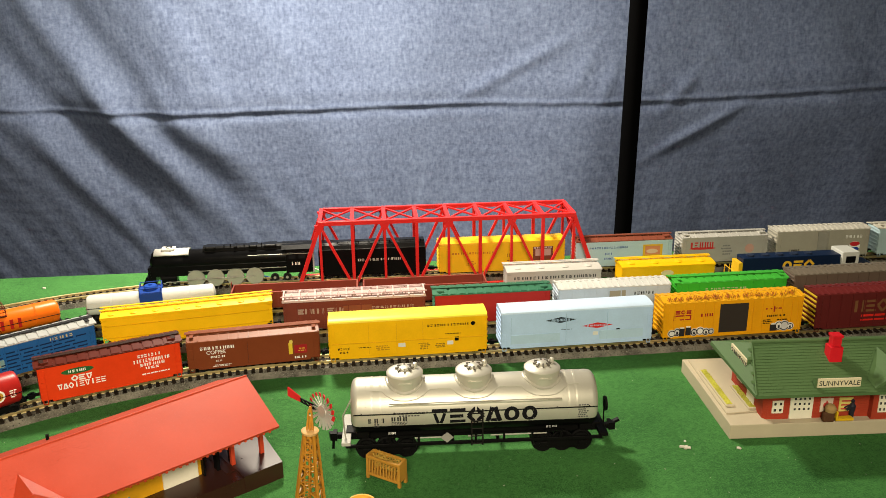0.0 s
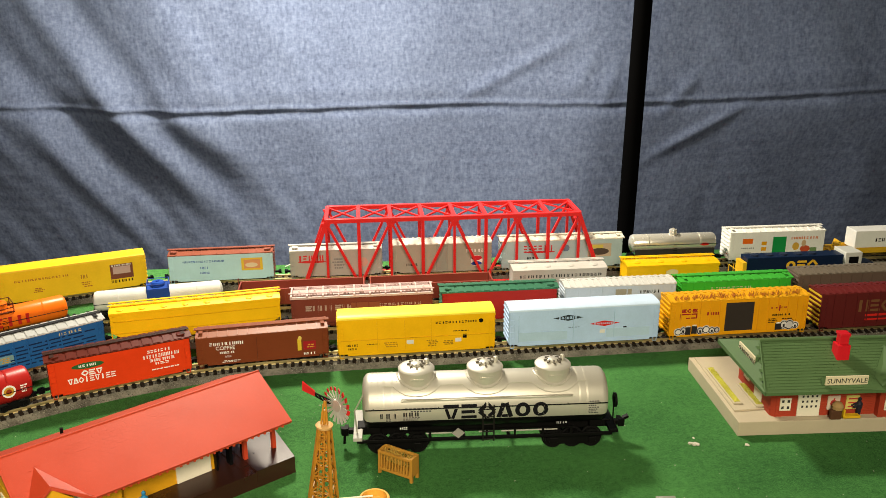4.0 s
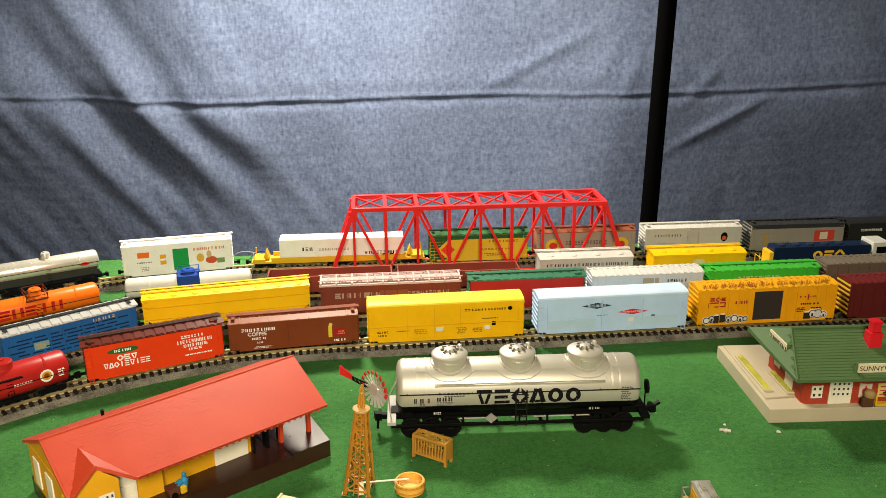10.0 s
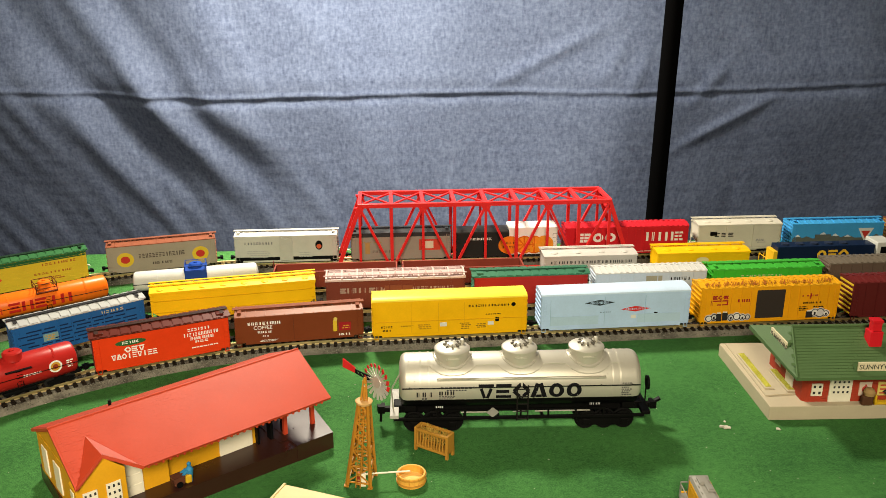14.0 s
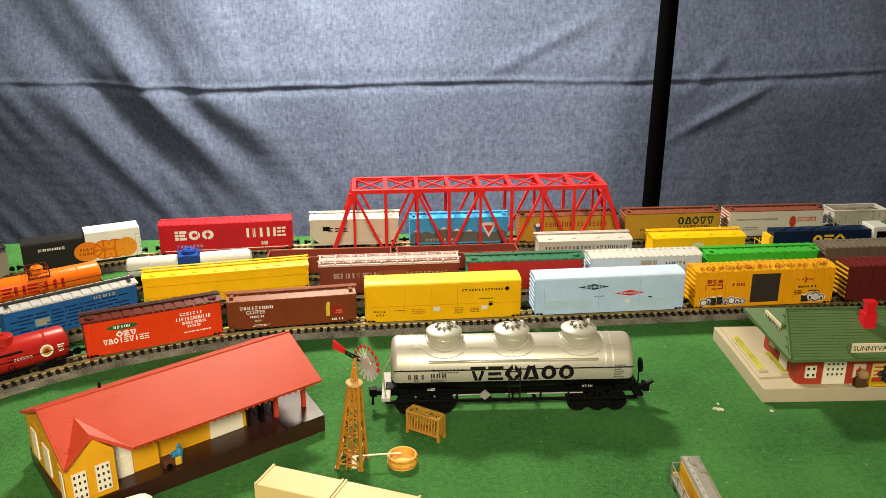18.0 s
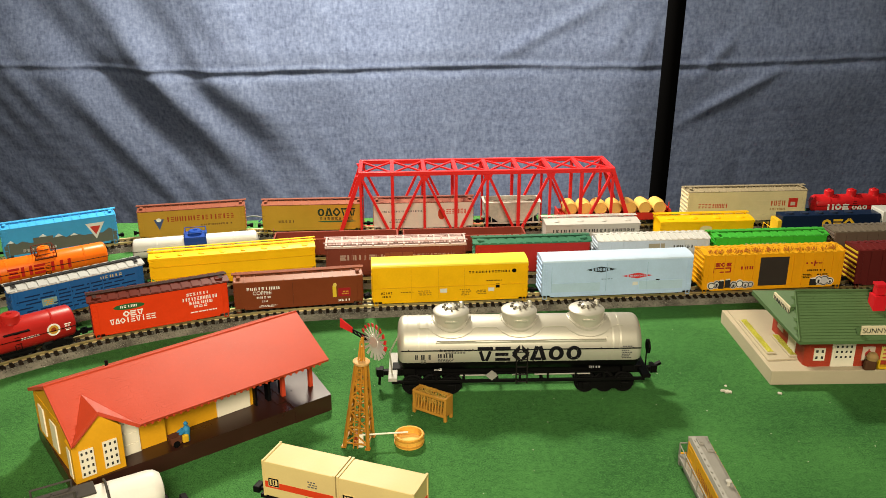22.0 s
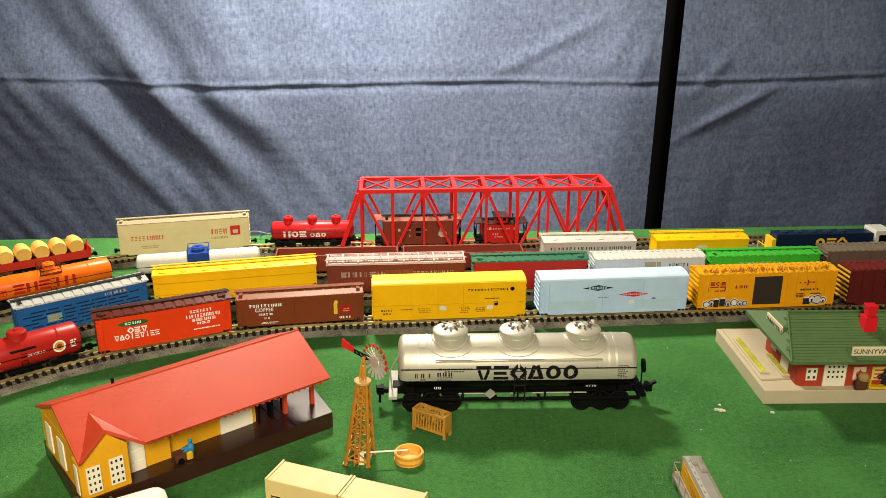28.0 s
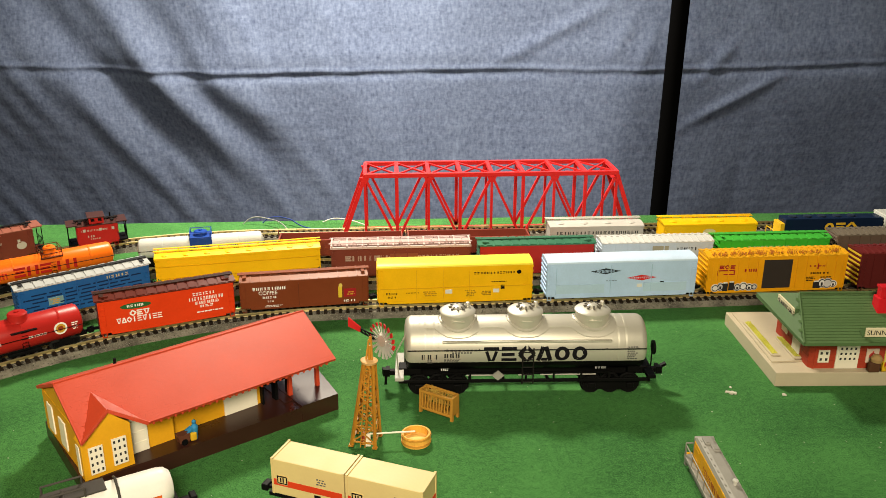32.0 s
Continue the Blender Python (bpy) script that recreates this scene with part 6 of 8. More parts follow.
# ---- buildings and things in front ----
def shingles(name, parent, material, corner, along, up, n_along, n_up, jitter, keep=None, thick=0.7):
    """Rows of overlapping shingles on a slope: corner at the eave, along the eave, up the slope."""
    corner, along, up = Vector(corner), Vector(along), Vector(up)
    nrm = along.cross(up).normalized()
    rnd = random.Random(len(name) + n_along)
    bm = B()
    for j in range(n_up):
        off = 0.5 if j % 2 else 0.0
        for i in range(-1, n_along):
            a0, a1 = max(0, (i + off) / n_along), min(1, (i + 1 + off) / n_along)
            if a1 - a0 < 0.004:
                continue
            am, um = (a0 + a1) / 2, (j + 0.5) / n_up
            if keep and not keep(am, um):
                continue
            g = 0.015 / n_along
            lift = thick * (0.85 + jitter * rnd.random())
            p = [corner + along * a + up * b for a, b in ((a0 + g, j / n_up), (a1 - g, j / n_up), (a1 - g, (j + 1.08) / n_up), (a0 + g, (j + 1.08) / n_up))]
            lo = [bm.verts.new(q + nrm * 0.05) for q in p]
            hi = [bm.verts.new(p[0] + nrm * lift), bm.verts.new(p[1] + nrm * lift), bm.verts.new(p[2] + nrm * 0.1), bm.verts.new(p[3] + nrm * 0.1)]
            bm.faces.new(hi)
            for q in ((0, 1), (1, 2), (3, 0)):
                bm.faces.new((lo[q[0]], lo[q[1]], hi[q[1]], hi[q[0]]))
    return tagged(part(name, bm, material, parent), kind="stuff")


def slab(bm, pts, t):
    """A flat polygon of thickness t, downwards along its normal."""
    pts = [Vector(p) for p in pts]
    nrm = (pts[1] - pts[0]).cross(pts[2] - pts[0]).normalized()
    a = [bm.verts.new(p) for p in pts]
    b = [bm.verts.new(p - nrm * t) for p in pts]
    bm.faces.new(a)
    bm.faces.new(b[::-1])
    n = len(pts)
    for i in range(n):
        bm.faces.new((a[i], b[i], b[(i + 1) % n], a[(i + 1) % n]))
    return bm


def lattice_window(parent, x0, x1, z0, z1, y, nx, nz, frame_m, pane_m, out=-1, axis="x", name="window"):
    """A white moulded window: frame with nx by nz small dark lights. axis: the wall runs along x or along y."""
    def put(a0, a1, d0, d1, b0, b1, bm):
        if axis == "x":
            box(bm, a0, a1, min(y + out * d0, y + out * d1), max(y + out * d0, y + out * d1), b0, b1)
        else:
            box(bm, min(y + out * d0, y + out * d1), max(y + out * d0, y + out * d1), a0, a1, b0, b1)
    bm = B()
    put(x0, x1, -0.2, 0.55, z0, z1, bm)
    w = part(name, bm, frame_m, parent)
    for i in range(nx):
        for j in range(nz):
            cx, cz = x0 + (x1 - x0) * (i + 0.5) / nx, z0 + (z1 - z0) * (j + 0.5) / nz
            dx, dz = (x1 - x0) / nx * 0.21, (z1 - z0) / nz * 0.21
            bm = B()
            put(cx - dx, cx + dx, 0.3, 0.62, cz - dz, cz + dz, bm)
            part("pane", bm, pane_m, w)
    return w


REDROOF = mat("red_roof_plastic", (0.47, 0.050, 0.018), 0.46, 0, 0.08, 700, 0.1, spec=0.45)
YELLOWALL = mat("yellow_plastic", (0.62, 0.31, 0.012), 0.45, 0, 0.1)
BROWNBASE = mat("brown_plastic", (0.030, 0.010, 0.007), 0.3, 0, 0.15, spec=0.5)
WHITEPLASTIC = mat("white_plastic", (0.72, 0.68, 0.56), 0.45, 0, 0.06)
PANE = mat("dark_pane", (0.03, 0.03, 0.028), 0.3, 0, 0.1)


def red_depot():
    st = thing("station", "model station with red shingle roof, yellow walls and brown platform", "station", x=-216.2, y=-339.3, rz=36.08)
    bm = B()
    prism(bm, [(-1.8, 3.2), (106, -0.6), (106, 68), (0.8, 68)], "z", 0, 8.5)
    part("platform", bm, BROWNBASE, st)
    bm = B()
    prism(bm, [(106, -0.8), (127.4, -1.4), (135, 34), (138, 68), (106, 68)], "z", 0, 9.3)
    part("end_platform", bm, BROWNBASE, st)
    bm = B()
    box(bm, 101, 106.4, 8, 40, 8.5, 9.0, 0.2)
    part("step", bm, BROWNBASE, st)
    # walls
    bm = B()
    box(bm, 0.4, 44, 12.5, 62, 8.4, 30)
    part("wall", bm, YELLOWALL, st)
    bm = B()
    box(bm, 44, 92, 17, 62, 8.4, 30.5)
    part("rear_wall", bm, YELLOWALL, st)
    bm = B()
    box(bm, 92, 99, 26, 60, 8.4, 30)
    part("inner_wall", bm, BROWNBASE, st)
    bm = B()
    prism(bm, [(13, 29.8), (61, 29.8), (34, 42), (32, 42)], "x", 0.6, 4)
    part("gable_wall", bm, YELLOWALL, st)
    # bay with its own gable
    bm = B()
    prism(bm, [(-0.6, 8.4), (21.4, 8.4), (21.4, 30), (12, 38.6), (3, 30), (-0.6, 26)], "y", 3.9, 13)
    part("bay_wall", bm, YELLOWALL, st)
    lattice_window(st, 2.2, 8.4, 10.6, 24.0, 3.9, 3, 4, WHITEPLASTIC, PANE)
    lattice_window(st, 12.4, 18.8, 11.2, 24.6, 3.9, 3, 4, WHITEPLASTIC, PANE)
    bm = B()
    box(bm, 22.6, 31.4, 11.6, 12.6, 8.6, 27, 0.15)
    for k in range(3):
        box(bm, 23.6, 30.4, 11.3, 11.8, 10 + k * 5.6, 14 + k * 5.6)
    part("door", bm, WHITEPLASTIC, st)
    bm = B()
    box(bm, 72, 90, 16.1, 17.1, 8.6, 29, 0.1)
    part("door", bm, WHITEPLASTIC, st)
    bm = B()
    box(bm, 46, 51, 16.2, 17.1, 24.5, 28.6, 0.1)
    part("window", bm, WHITEPLASTIC, st)
    for y0, y1 in ((28, 37), (47, 55)):
        bm = B()
        box(bm, -0.2, 0.6, y0, y1, 11.5, 26, 0.15)
        part("window", bm, WHITEPLASTIC, st)
    bm = B()
    box(bm, -1.0, -0.4, 6.5, 10.5, 10, 24.5, 0.12)
    part("window", bm, WHITEPLASTIC, st)
    # main roof
    zE, zR, R, L = 29.0, 44.8, 33.0, 128.0
    bm = B()
    slab(bm, [(L, 0, zE), (L + 1, R, zR), (12, R, zR), (12, 23, 40.0), (28.5, 0, zE)], 1.5)
    slab(bm, [(12, R, zR), (-1, R, zR), (-1, 0, zE), (12, 23, 40.0)], 1.5)
    front = part("roof_slope", bm, REDROOF, st)

    def clear(a, u):
        x, y = a * L, u * R
        return not (y < 23.4 and 12 * y / 23 - 0.6 < x < 28.5 - 16.5 * y / 23 + 0.6)
    shingles("shingles", front, REDROOF, (0, 0, zE), (L, 0, 0), (0, R, zR - zE), 36, 24, 0.25, clear, 0.13)
    bm = B()
    slab(bm, [(L + 1, R, zR), (L, 66, zE + 1), (-1, 66, zE + 1), (-1, R, zR)], 1.5)
    rear = part("roof_slope", bm, REDROOF, st)
    shingles("shingles", rear, REDROOF, (L, 66, zE + 1), (-L, 0, 0), (0, R - 66, zR - zE - 1), 36, 24, 0.25, None, 0.13)
    bm = B()
    tube(bm, (-1, R, zR + 0.1), (L + 1, R, zR + 0.1), 0.45, 8)
    part("ridge_cap", bm, REDROOF, st, smooth=True)
    peak, back, lo, ro = (12.2, 2.4, 40.2), (12, 23.2, 40.3), (-1, 1.6, 28.6), (28.7, -0.3, 28.8)
    bm = B()
    slab(bm, [lo, peak, back], 1.2)
    part("gable_slope", bm, REDROOF, st)
    bm = B()
    slab(bm, [peak, ro, back], 1.2)
    part("gable_slope", bm, REDROOF, st)
    bm = B()
    bar(bm, lo, peak, 0.7, 1.1)
    bar(bm, peak, ro, 0.7, 1.1)
    part("bargeboard", bm, REDROOF, st)
    bm = B()
    for k in range(28):
        x = 31 + k * 3.4
        box(bm, x - 0.5, x + 0.5, 0.4, 3.0, zE - 2.0, zE - 0.7)
    tagged(part("eave_bracket", bm, REDROOF, st), kind="stuff")
    for x in (107.5, 124):
        bm = B()
        box(bm, x - 1.0, x + 1.0, 12.5, 14.5, 9, 34)
        bar(bm, (x, 4, 30.4), (x, 13, 24), 1.2, 1.2)
        part("post", bm, REDROOF, st)
    bm = B()
    tube(bm, (33, 52, 30), (33, 52, 39.2), 0.8, 10)
    part("stove_pipe", bm, BLACKPLASTIC, st, smooth=True)
    for x in (96, 104):
        bm = B()
        box(bm, x - 4, x + 4, 14, 18, 19, 19.9)
        for dx in (-3.6, 3.6):
            box(bm, x + dx - 0.4, x + dx + 0.4, 14, 18, 8.6, 24)
        part("bench", bm, BLACKPLASTIC, st)
    return st


red_depot()


def figurine(name, label, x, y, z, rz, coat):
    """A small plain moulded figure."""
    fg = thing(name, label, "figurine", x=x, y=y, z=z, rz=rz)
    bm = B()
    lathe(bm, [(0.5, 0), (1.3, 0.2), (1.4, 3.0), (1.7, 4.6), (1.9, 6.6), (1.0, 8.0), (0.6, 8.3), (1.0, 8.9), (1.0, 9.8), (0.3, 10.5)], (0, 0, 0), "z", 12)
    bar(bm, (1.4, -1.0, 6.6), (4.0, -1.4, 5.0), 1.0, 1.0)
    bar(bm, (1.4, 1.0, 6.6), (4.0, 1.4, 5.0), 1.0, 1.0)
    part("moulded_figure", bm, mat(name + "_paint", coat, 0.5, 0, 0.3), fg, smooth=True)
    return fg


figurine("figurine", "tiny plain blue figure pushing a cart on the station platform", -178.2, -304.0, 8.5, 215, (0.03, 0.2, 0.4))
cart = thing("hand_cart", "brown and yellow moulded hand cart on the station platform", "cart", x=-181.1, y=-306.3, z=8.5, rz=215)
bm = B()
prism(bm, [(0, 1.2), (4.6, 1.2), (5.2, 5.4), (-0.4, 5.4)], "y", -2.2, 2.2)
part("tray", bm, mat("cart_brown", (0.1, 0.035, 0.02), 0.5), cart)
bm = B()
box(bm, -4, -0.8, -2.0, 2.0, 0.4, 4.6, 0.7)
part("sack", bm, mat("cart_yellow", (0.6, 0.36, 0.02), 0.5), cart)
for y in (-2.6, 2.6):
    bm = B()
    lathe(bm, [(0.3, -0.4), (1.6, -0.4), (1.6, 0.4), (0.3, 0.4)], (2.4, y * 0.85, 1.6), "y", 14)
    part("wheel", bm, BLACKPLASTIC, cart)

BEIGE = mat("beige_plastic", (0.45, 0.39, 0.28), 0.5, 0, 0.06)
GREENROOF = mat("green_roof_plastic", (0.075, 0.135, 0.052), 0.58, 0, 0.1, 700, 0.1)
BRICKRED = mat("brick_red_plastic", (0.34, 0.045, 0.022), 0.5, 0, 0.14)
SIGNCREAM = mat("sign_cream", (0.66, 0.58, 0.40), 0.5, 0, 0.06)
INK = mat("ink", (0.02, 0.025, 0.02), 0.5)


def green_depot():
    st = thing("station", "model station with green shingle roof, red brick walls and beige base", "station", x=127.3, y=-254.8, rz=-2.5)
    bm = B()
    box(bm, 2.0, 210, 0, 84, 0, 8.6, 0.4)
    part("base", bm, BEIGE, st)
    bm = B()
    prism(bm, [(4, 12), (28, 14), (28, 82), (5, 82)], "z", 8.5, 9.5)
    part("paved_area", bm, BEIGE, st)
    for x0, x1, y0, y1 in ((7.0, 10.4, 20, 64), (18.5, 22, 16, 42)):
        bm = B()
        box(bm, x0 - 0.9, x1 + 0.9, y0 - 1.5, y1 + 1, 9.4, 10.6, 0.2)
        bed = part("flower_bed", bm, BEIGE, st)
        bm = B()
        box(bm, x0, x1, y0, y1, 10.4, 10.8)
        rnd = random.Random(int(x0))
        for k in range(120):
            px, py, r = x0 + (x1 - x0) * rnd.random(), y0 + (y1 - y0) * rnd.random(), 0.3 + 0.3 * rnd.random()
            bmesh.ops.create_icosphere(bm, subdivisions=1, radius=r, matrix=Matrix.Translation((px, py, 10.7)))
        tagged(part("flowers", bm, mat("yellow_flowers", (0.4, 0.38, 0.05), 0.7, 0, 0.4), bed), kind="stuff")
    # walls of brick, chamfered near corner
    bm = B()
    prism(bm, [(24, 5), (180, 5), (180, 52), (22, 52), (22, 7)], "z", 8.5, 32)
    walls = part("wall", bm, BRICKRED, st)
    bm = B()
    box(bm, 81, 112, 1.2, 5.4, 8.5, 32)
    part("bay_wall", bm, BRICKRED, walls)
    # brick courses
    bm = B()
    for j in range(15):
        z = 9.4 + j * 1.5
        box(bm, 24.4, 80.8, 4.82, 5.1, z, z + 1.1)
        box(bm, 21.82, 22.1, 7.4, 51.6, z, z + 1.1)
        bar(bm, (22.1, 6.9, z + 0.55), (24.1, 4.9, z + 0.55), 0.3, 1.1)
    tagged(part("brickwork", bm, BRICKRED, walls), kind="stuff")
    lattice_window(st, 26.2, 32.4, 12.6, 20.2, 4.8, 2, 2, WHITEPLASTIC, PANE)
    bm = B()
    box(bm, 36.2, 49.0, 4.2, 5.0, 8.8, 23.4, 0.1)
    part("door", bm, WHITEPLASTIC, st)
    lattice_window(st, 37.4, 47.8, 13.4, 22.8, 4.4, 4, 3, WHITEPLASTIC, PANE)
    for x0, x1, c in ((53.2, 60.2, (0.62, 0.5, 0.4)), (63.8, 71.4, (0.6, 0.5, 0.14))):
        bm = B()
        box(bm, x0, x1, 4.3, 4.9, 12.4, 20.8)
        po = part("poster", bm, mat("poster_card", c, 0.6), st)
        bm = B()
        if x0 < 60:
            lathe(bm, [(0.2, -0.1), (2.0, -0.1), (2.0, 0.1), (0.2, 0.1)], ((x0 + x1) / 2, 4.2, 16.4), "y", 12)
            bar(bm, ((x0 + x1) / 2, 4.2, 13.8), ((x0 + x1) / 2, 4.2, 19.4), 0.8, 0.2, (0, 1, 0))
        else:
            for k in range(3):
                box(bm, x0 + 1.2, x1 - 1.2, 4.15, 4.35, 13.6 + 2.4 * k, 14.4 + 2.4 * k)
        part("print", bm, mat("poster_ink", (0.45, 0.05, 0.04), 0.6), po)
    lattice_window(st, 84, 91, 13, 24, 1.2, 3, 3, WHITEPLASTIC, PANE)
    bm = B()
    box(bm, 84, 95, 0.9, 1.3, 27, 28.4)
    part("trim", bm, WHITEPLASTIC, st)
    for y0, y1, z0, z1 in ((18, 28, 8.8, 25), (36, 44, 15, 25)):
        bm = B()
        box(bm, 21.4, 22.1, y0, y1, z0, z1, 0.1)
        part("door" if z0 < 10 else "window", bm, WHITEPLASTIC, st)
    # hipped roof
    x0, x1, y0, y1, ze, zr, yr = 9.8, 196, -10.6, 58.5, 31.6, 46.4, 24.0
    hx = 19.5
    bm = B()
    slab(bm, [(x0, y0, ze), (x1, y0, ze), (x1, yr, zr), (hx, yr, zr)], 1.5)
    f = part("roof_slope", bm, GREENROOF, st)
    shingles("shingles", f, GREENROOF, (x0, y0, ze), (x1 - x0, 0, 0), (0, yr - y0, zr - ze), 46, 18, 0.3, lambda a, u: a * (x1 - x0) > u * (hx - x0) - 0.8, 0.3)
    bm = B()
    slab(bm, [(x0, y1, ze + 1), (x0, y0, ze), (hx, yr, zr)], 1.5)
    s = part("hip_slope", bm, GREENROOF, st, "pale boarded hip end")
    # boards run level across the hip
    pb, pf, top = Vector((x0, y1, ze + 1)), Vector((x0, y0, ze)), Vector((hx, yr, zr))
    across, rise = (pf - pb).normalized(), (top - (pb + pf) / 2).normalized()
    nrm = across.cross(rise).normalized()
    nrm = nrm if nrm.z > 0 else -nrm
    for k in range(13):
        u0, u1 = k / 13, (k + 0.9) / 13
        p, q, q2, p2 = pb.lerp(top, u0), pf.lerp(top, u0), pf.lerp(top, u1), pb.lerp(top, u1)
        bm = B()
        lo = [bm.verts.new(v - nrm * 0.2) for v in (p, q, q2, p2)]
        hi = [bm.verts.new(v + nrm * w) for v, w in ((p, 0.5), (q, 0.5), (q2, 0.12), (p2, 0.12))]
        bm.faces.new(hi)
        for i in range(4):
            bm.faces.new((lo[i], lo[(i + 1) % 4], hi[(i + 1) % 4], hi[i]))
        bmesh.ops.recalc_face_normals(bm, faces=bm.faces)
        part("board", bm, GREENROOF, s)
    bm = B()
    slab(bm, [(x1, yr, zr), (x1, y1, ze + 1), (x0, y1, ze + 1), (hx, yr, zr)], 1.5)
    part("roof_slope", bm, GREENROOF, st)
    bm = B()
    tube(bm, (hx, yr, zr + 0.3), (x1, yr, zr + 0.3), 0.7, 8)
    tube(bm, (x0, y0, ze + 0.3), (hx, yr, zr + 0.3), 0.5, 8)
    part("ridge_cap", bm, GREENROOF, st, smooth=True)
    bm = B()
    box(bm, x0, x1, y0 - 0.4, y0 + 0.8, ze - 1.4, ze + 0.3)
    box(bm, x0 - 0.4, x0 + 0.8, y0, y1, ze - 1.4, ze + 0.3)
    part("eave_board", bm, GREENROOF, st)
    # front gable at the bay
    bm = B()
    slab(bm, [(74, -9.6, 33.4), (88, -9.6, 44), (88, 17, 45), (73, -3, 36)], 1.2)
    slab(bm, [(88, -9.6, 44), (104, -9.6, 33.4), (104, -3, 36), (88, 17, 45)], 1.2)
    part("bay_gable", bm, GREENROOF, st, "pale boarded bay gable")
    # chimney
    bm = B()
    box(bm, 57.5, 64.5, 9, 16, 38, 49, 0.4)
    ch = part("chimney", bm, mat("chimney_red", (0.55, 0.012, 0.02), 0.4, 0, 0.1), st, "bright red chimney")
    bm = B()
    box(bm, 58.6, 63.6, 10, 15, 49, 55.5, 0.4)
    box(bm, 58.2, 64, 9.6, 15.4, 54, 55.6, 0.2)
    part("chimney_top", bm, bpy.data.materials["chimney_red"], ch)
    # name boards
    bm = B()
    box(bm, 43, 66.5, -8.6, -7.8, 34.2, 39.4, 0.15)
    sg = part("sign", bm, SIGNCREAM, st, "cream station name board")
    bm = B()
    prism(bm, [(-8, 33.6), (-8, 39.4), (-4, 36)], "x", 42.2, 43.4)
    part("sign_bracket", bm, GREENROOF, sg)
    word("SUNNYVALE", 2.9, INK, sg, pose(0.0437, -0.00872, 0.0354, 90, 0, 0))
    bm = B()
    prism(bm, [(13.0, 35.5), (13.0, 41.0), (14.0, 41.0), (14.0, 35.5)], "y", 14, 36)
    sg2 = part("sign", bm, SIGNCREAM, st, "cream station name board on the hip end")
    word("SUNNYVALE", 2.9, INK, sg2, pose(0.01292, 0.0352, 0.0368, 90, 0, -90))
    bm = B()
    prism(bm, [(13.6, 35.0), (13.6, 41.4), (18, 41.4)], "y", 13.2, 14.2)
    part("sign_bracket", bm, GREENROOF, sg2)
    return st


green_depot()
seat = thing("baggage_cart", "yellow moulded baggage cart with brown crates beside the station wall", "cart", x=193.3, y=-257.3, z=8.6, rz=-2.5)
bm = B()
box(bm, -6, 4, -1.8, 1.8, 1.0, 2.4, 0.3)
box(bm, -6, -5, -1.8, 1.8, 1, 6.5, 0.2)
part("deck", bm, mat("cart_bright_yellow", (0.66, 0.4, 0.015), 0.45), seat)
bm = B()
box(bm, -13, -6.6, -1.6, 1.6, 0.2, 6.2, 0.8)
part("crate", bm, mat("crate_brown", (0.09, 0.04, 0.02), 0.6), seat)
bm = B()
lathe(bm, [(0.4, 0), (3.0, 0.5), (3.2, 2.4), (2.0, 4.2), (0.4, 4.8)], (-9, 0, 6), "z", 14)
part("sack", bm, mat("sack_tan", (0.34, 0.22, 0.09), 0.8), seat, smooth=True)
figurine("figurine", "tiny plain dark figure seated by the station wall", 198.4, -254.4, 9.6, 180, (0.02, 0.02, 0.03))


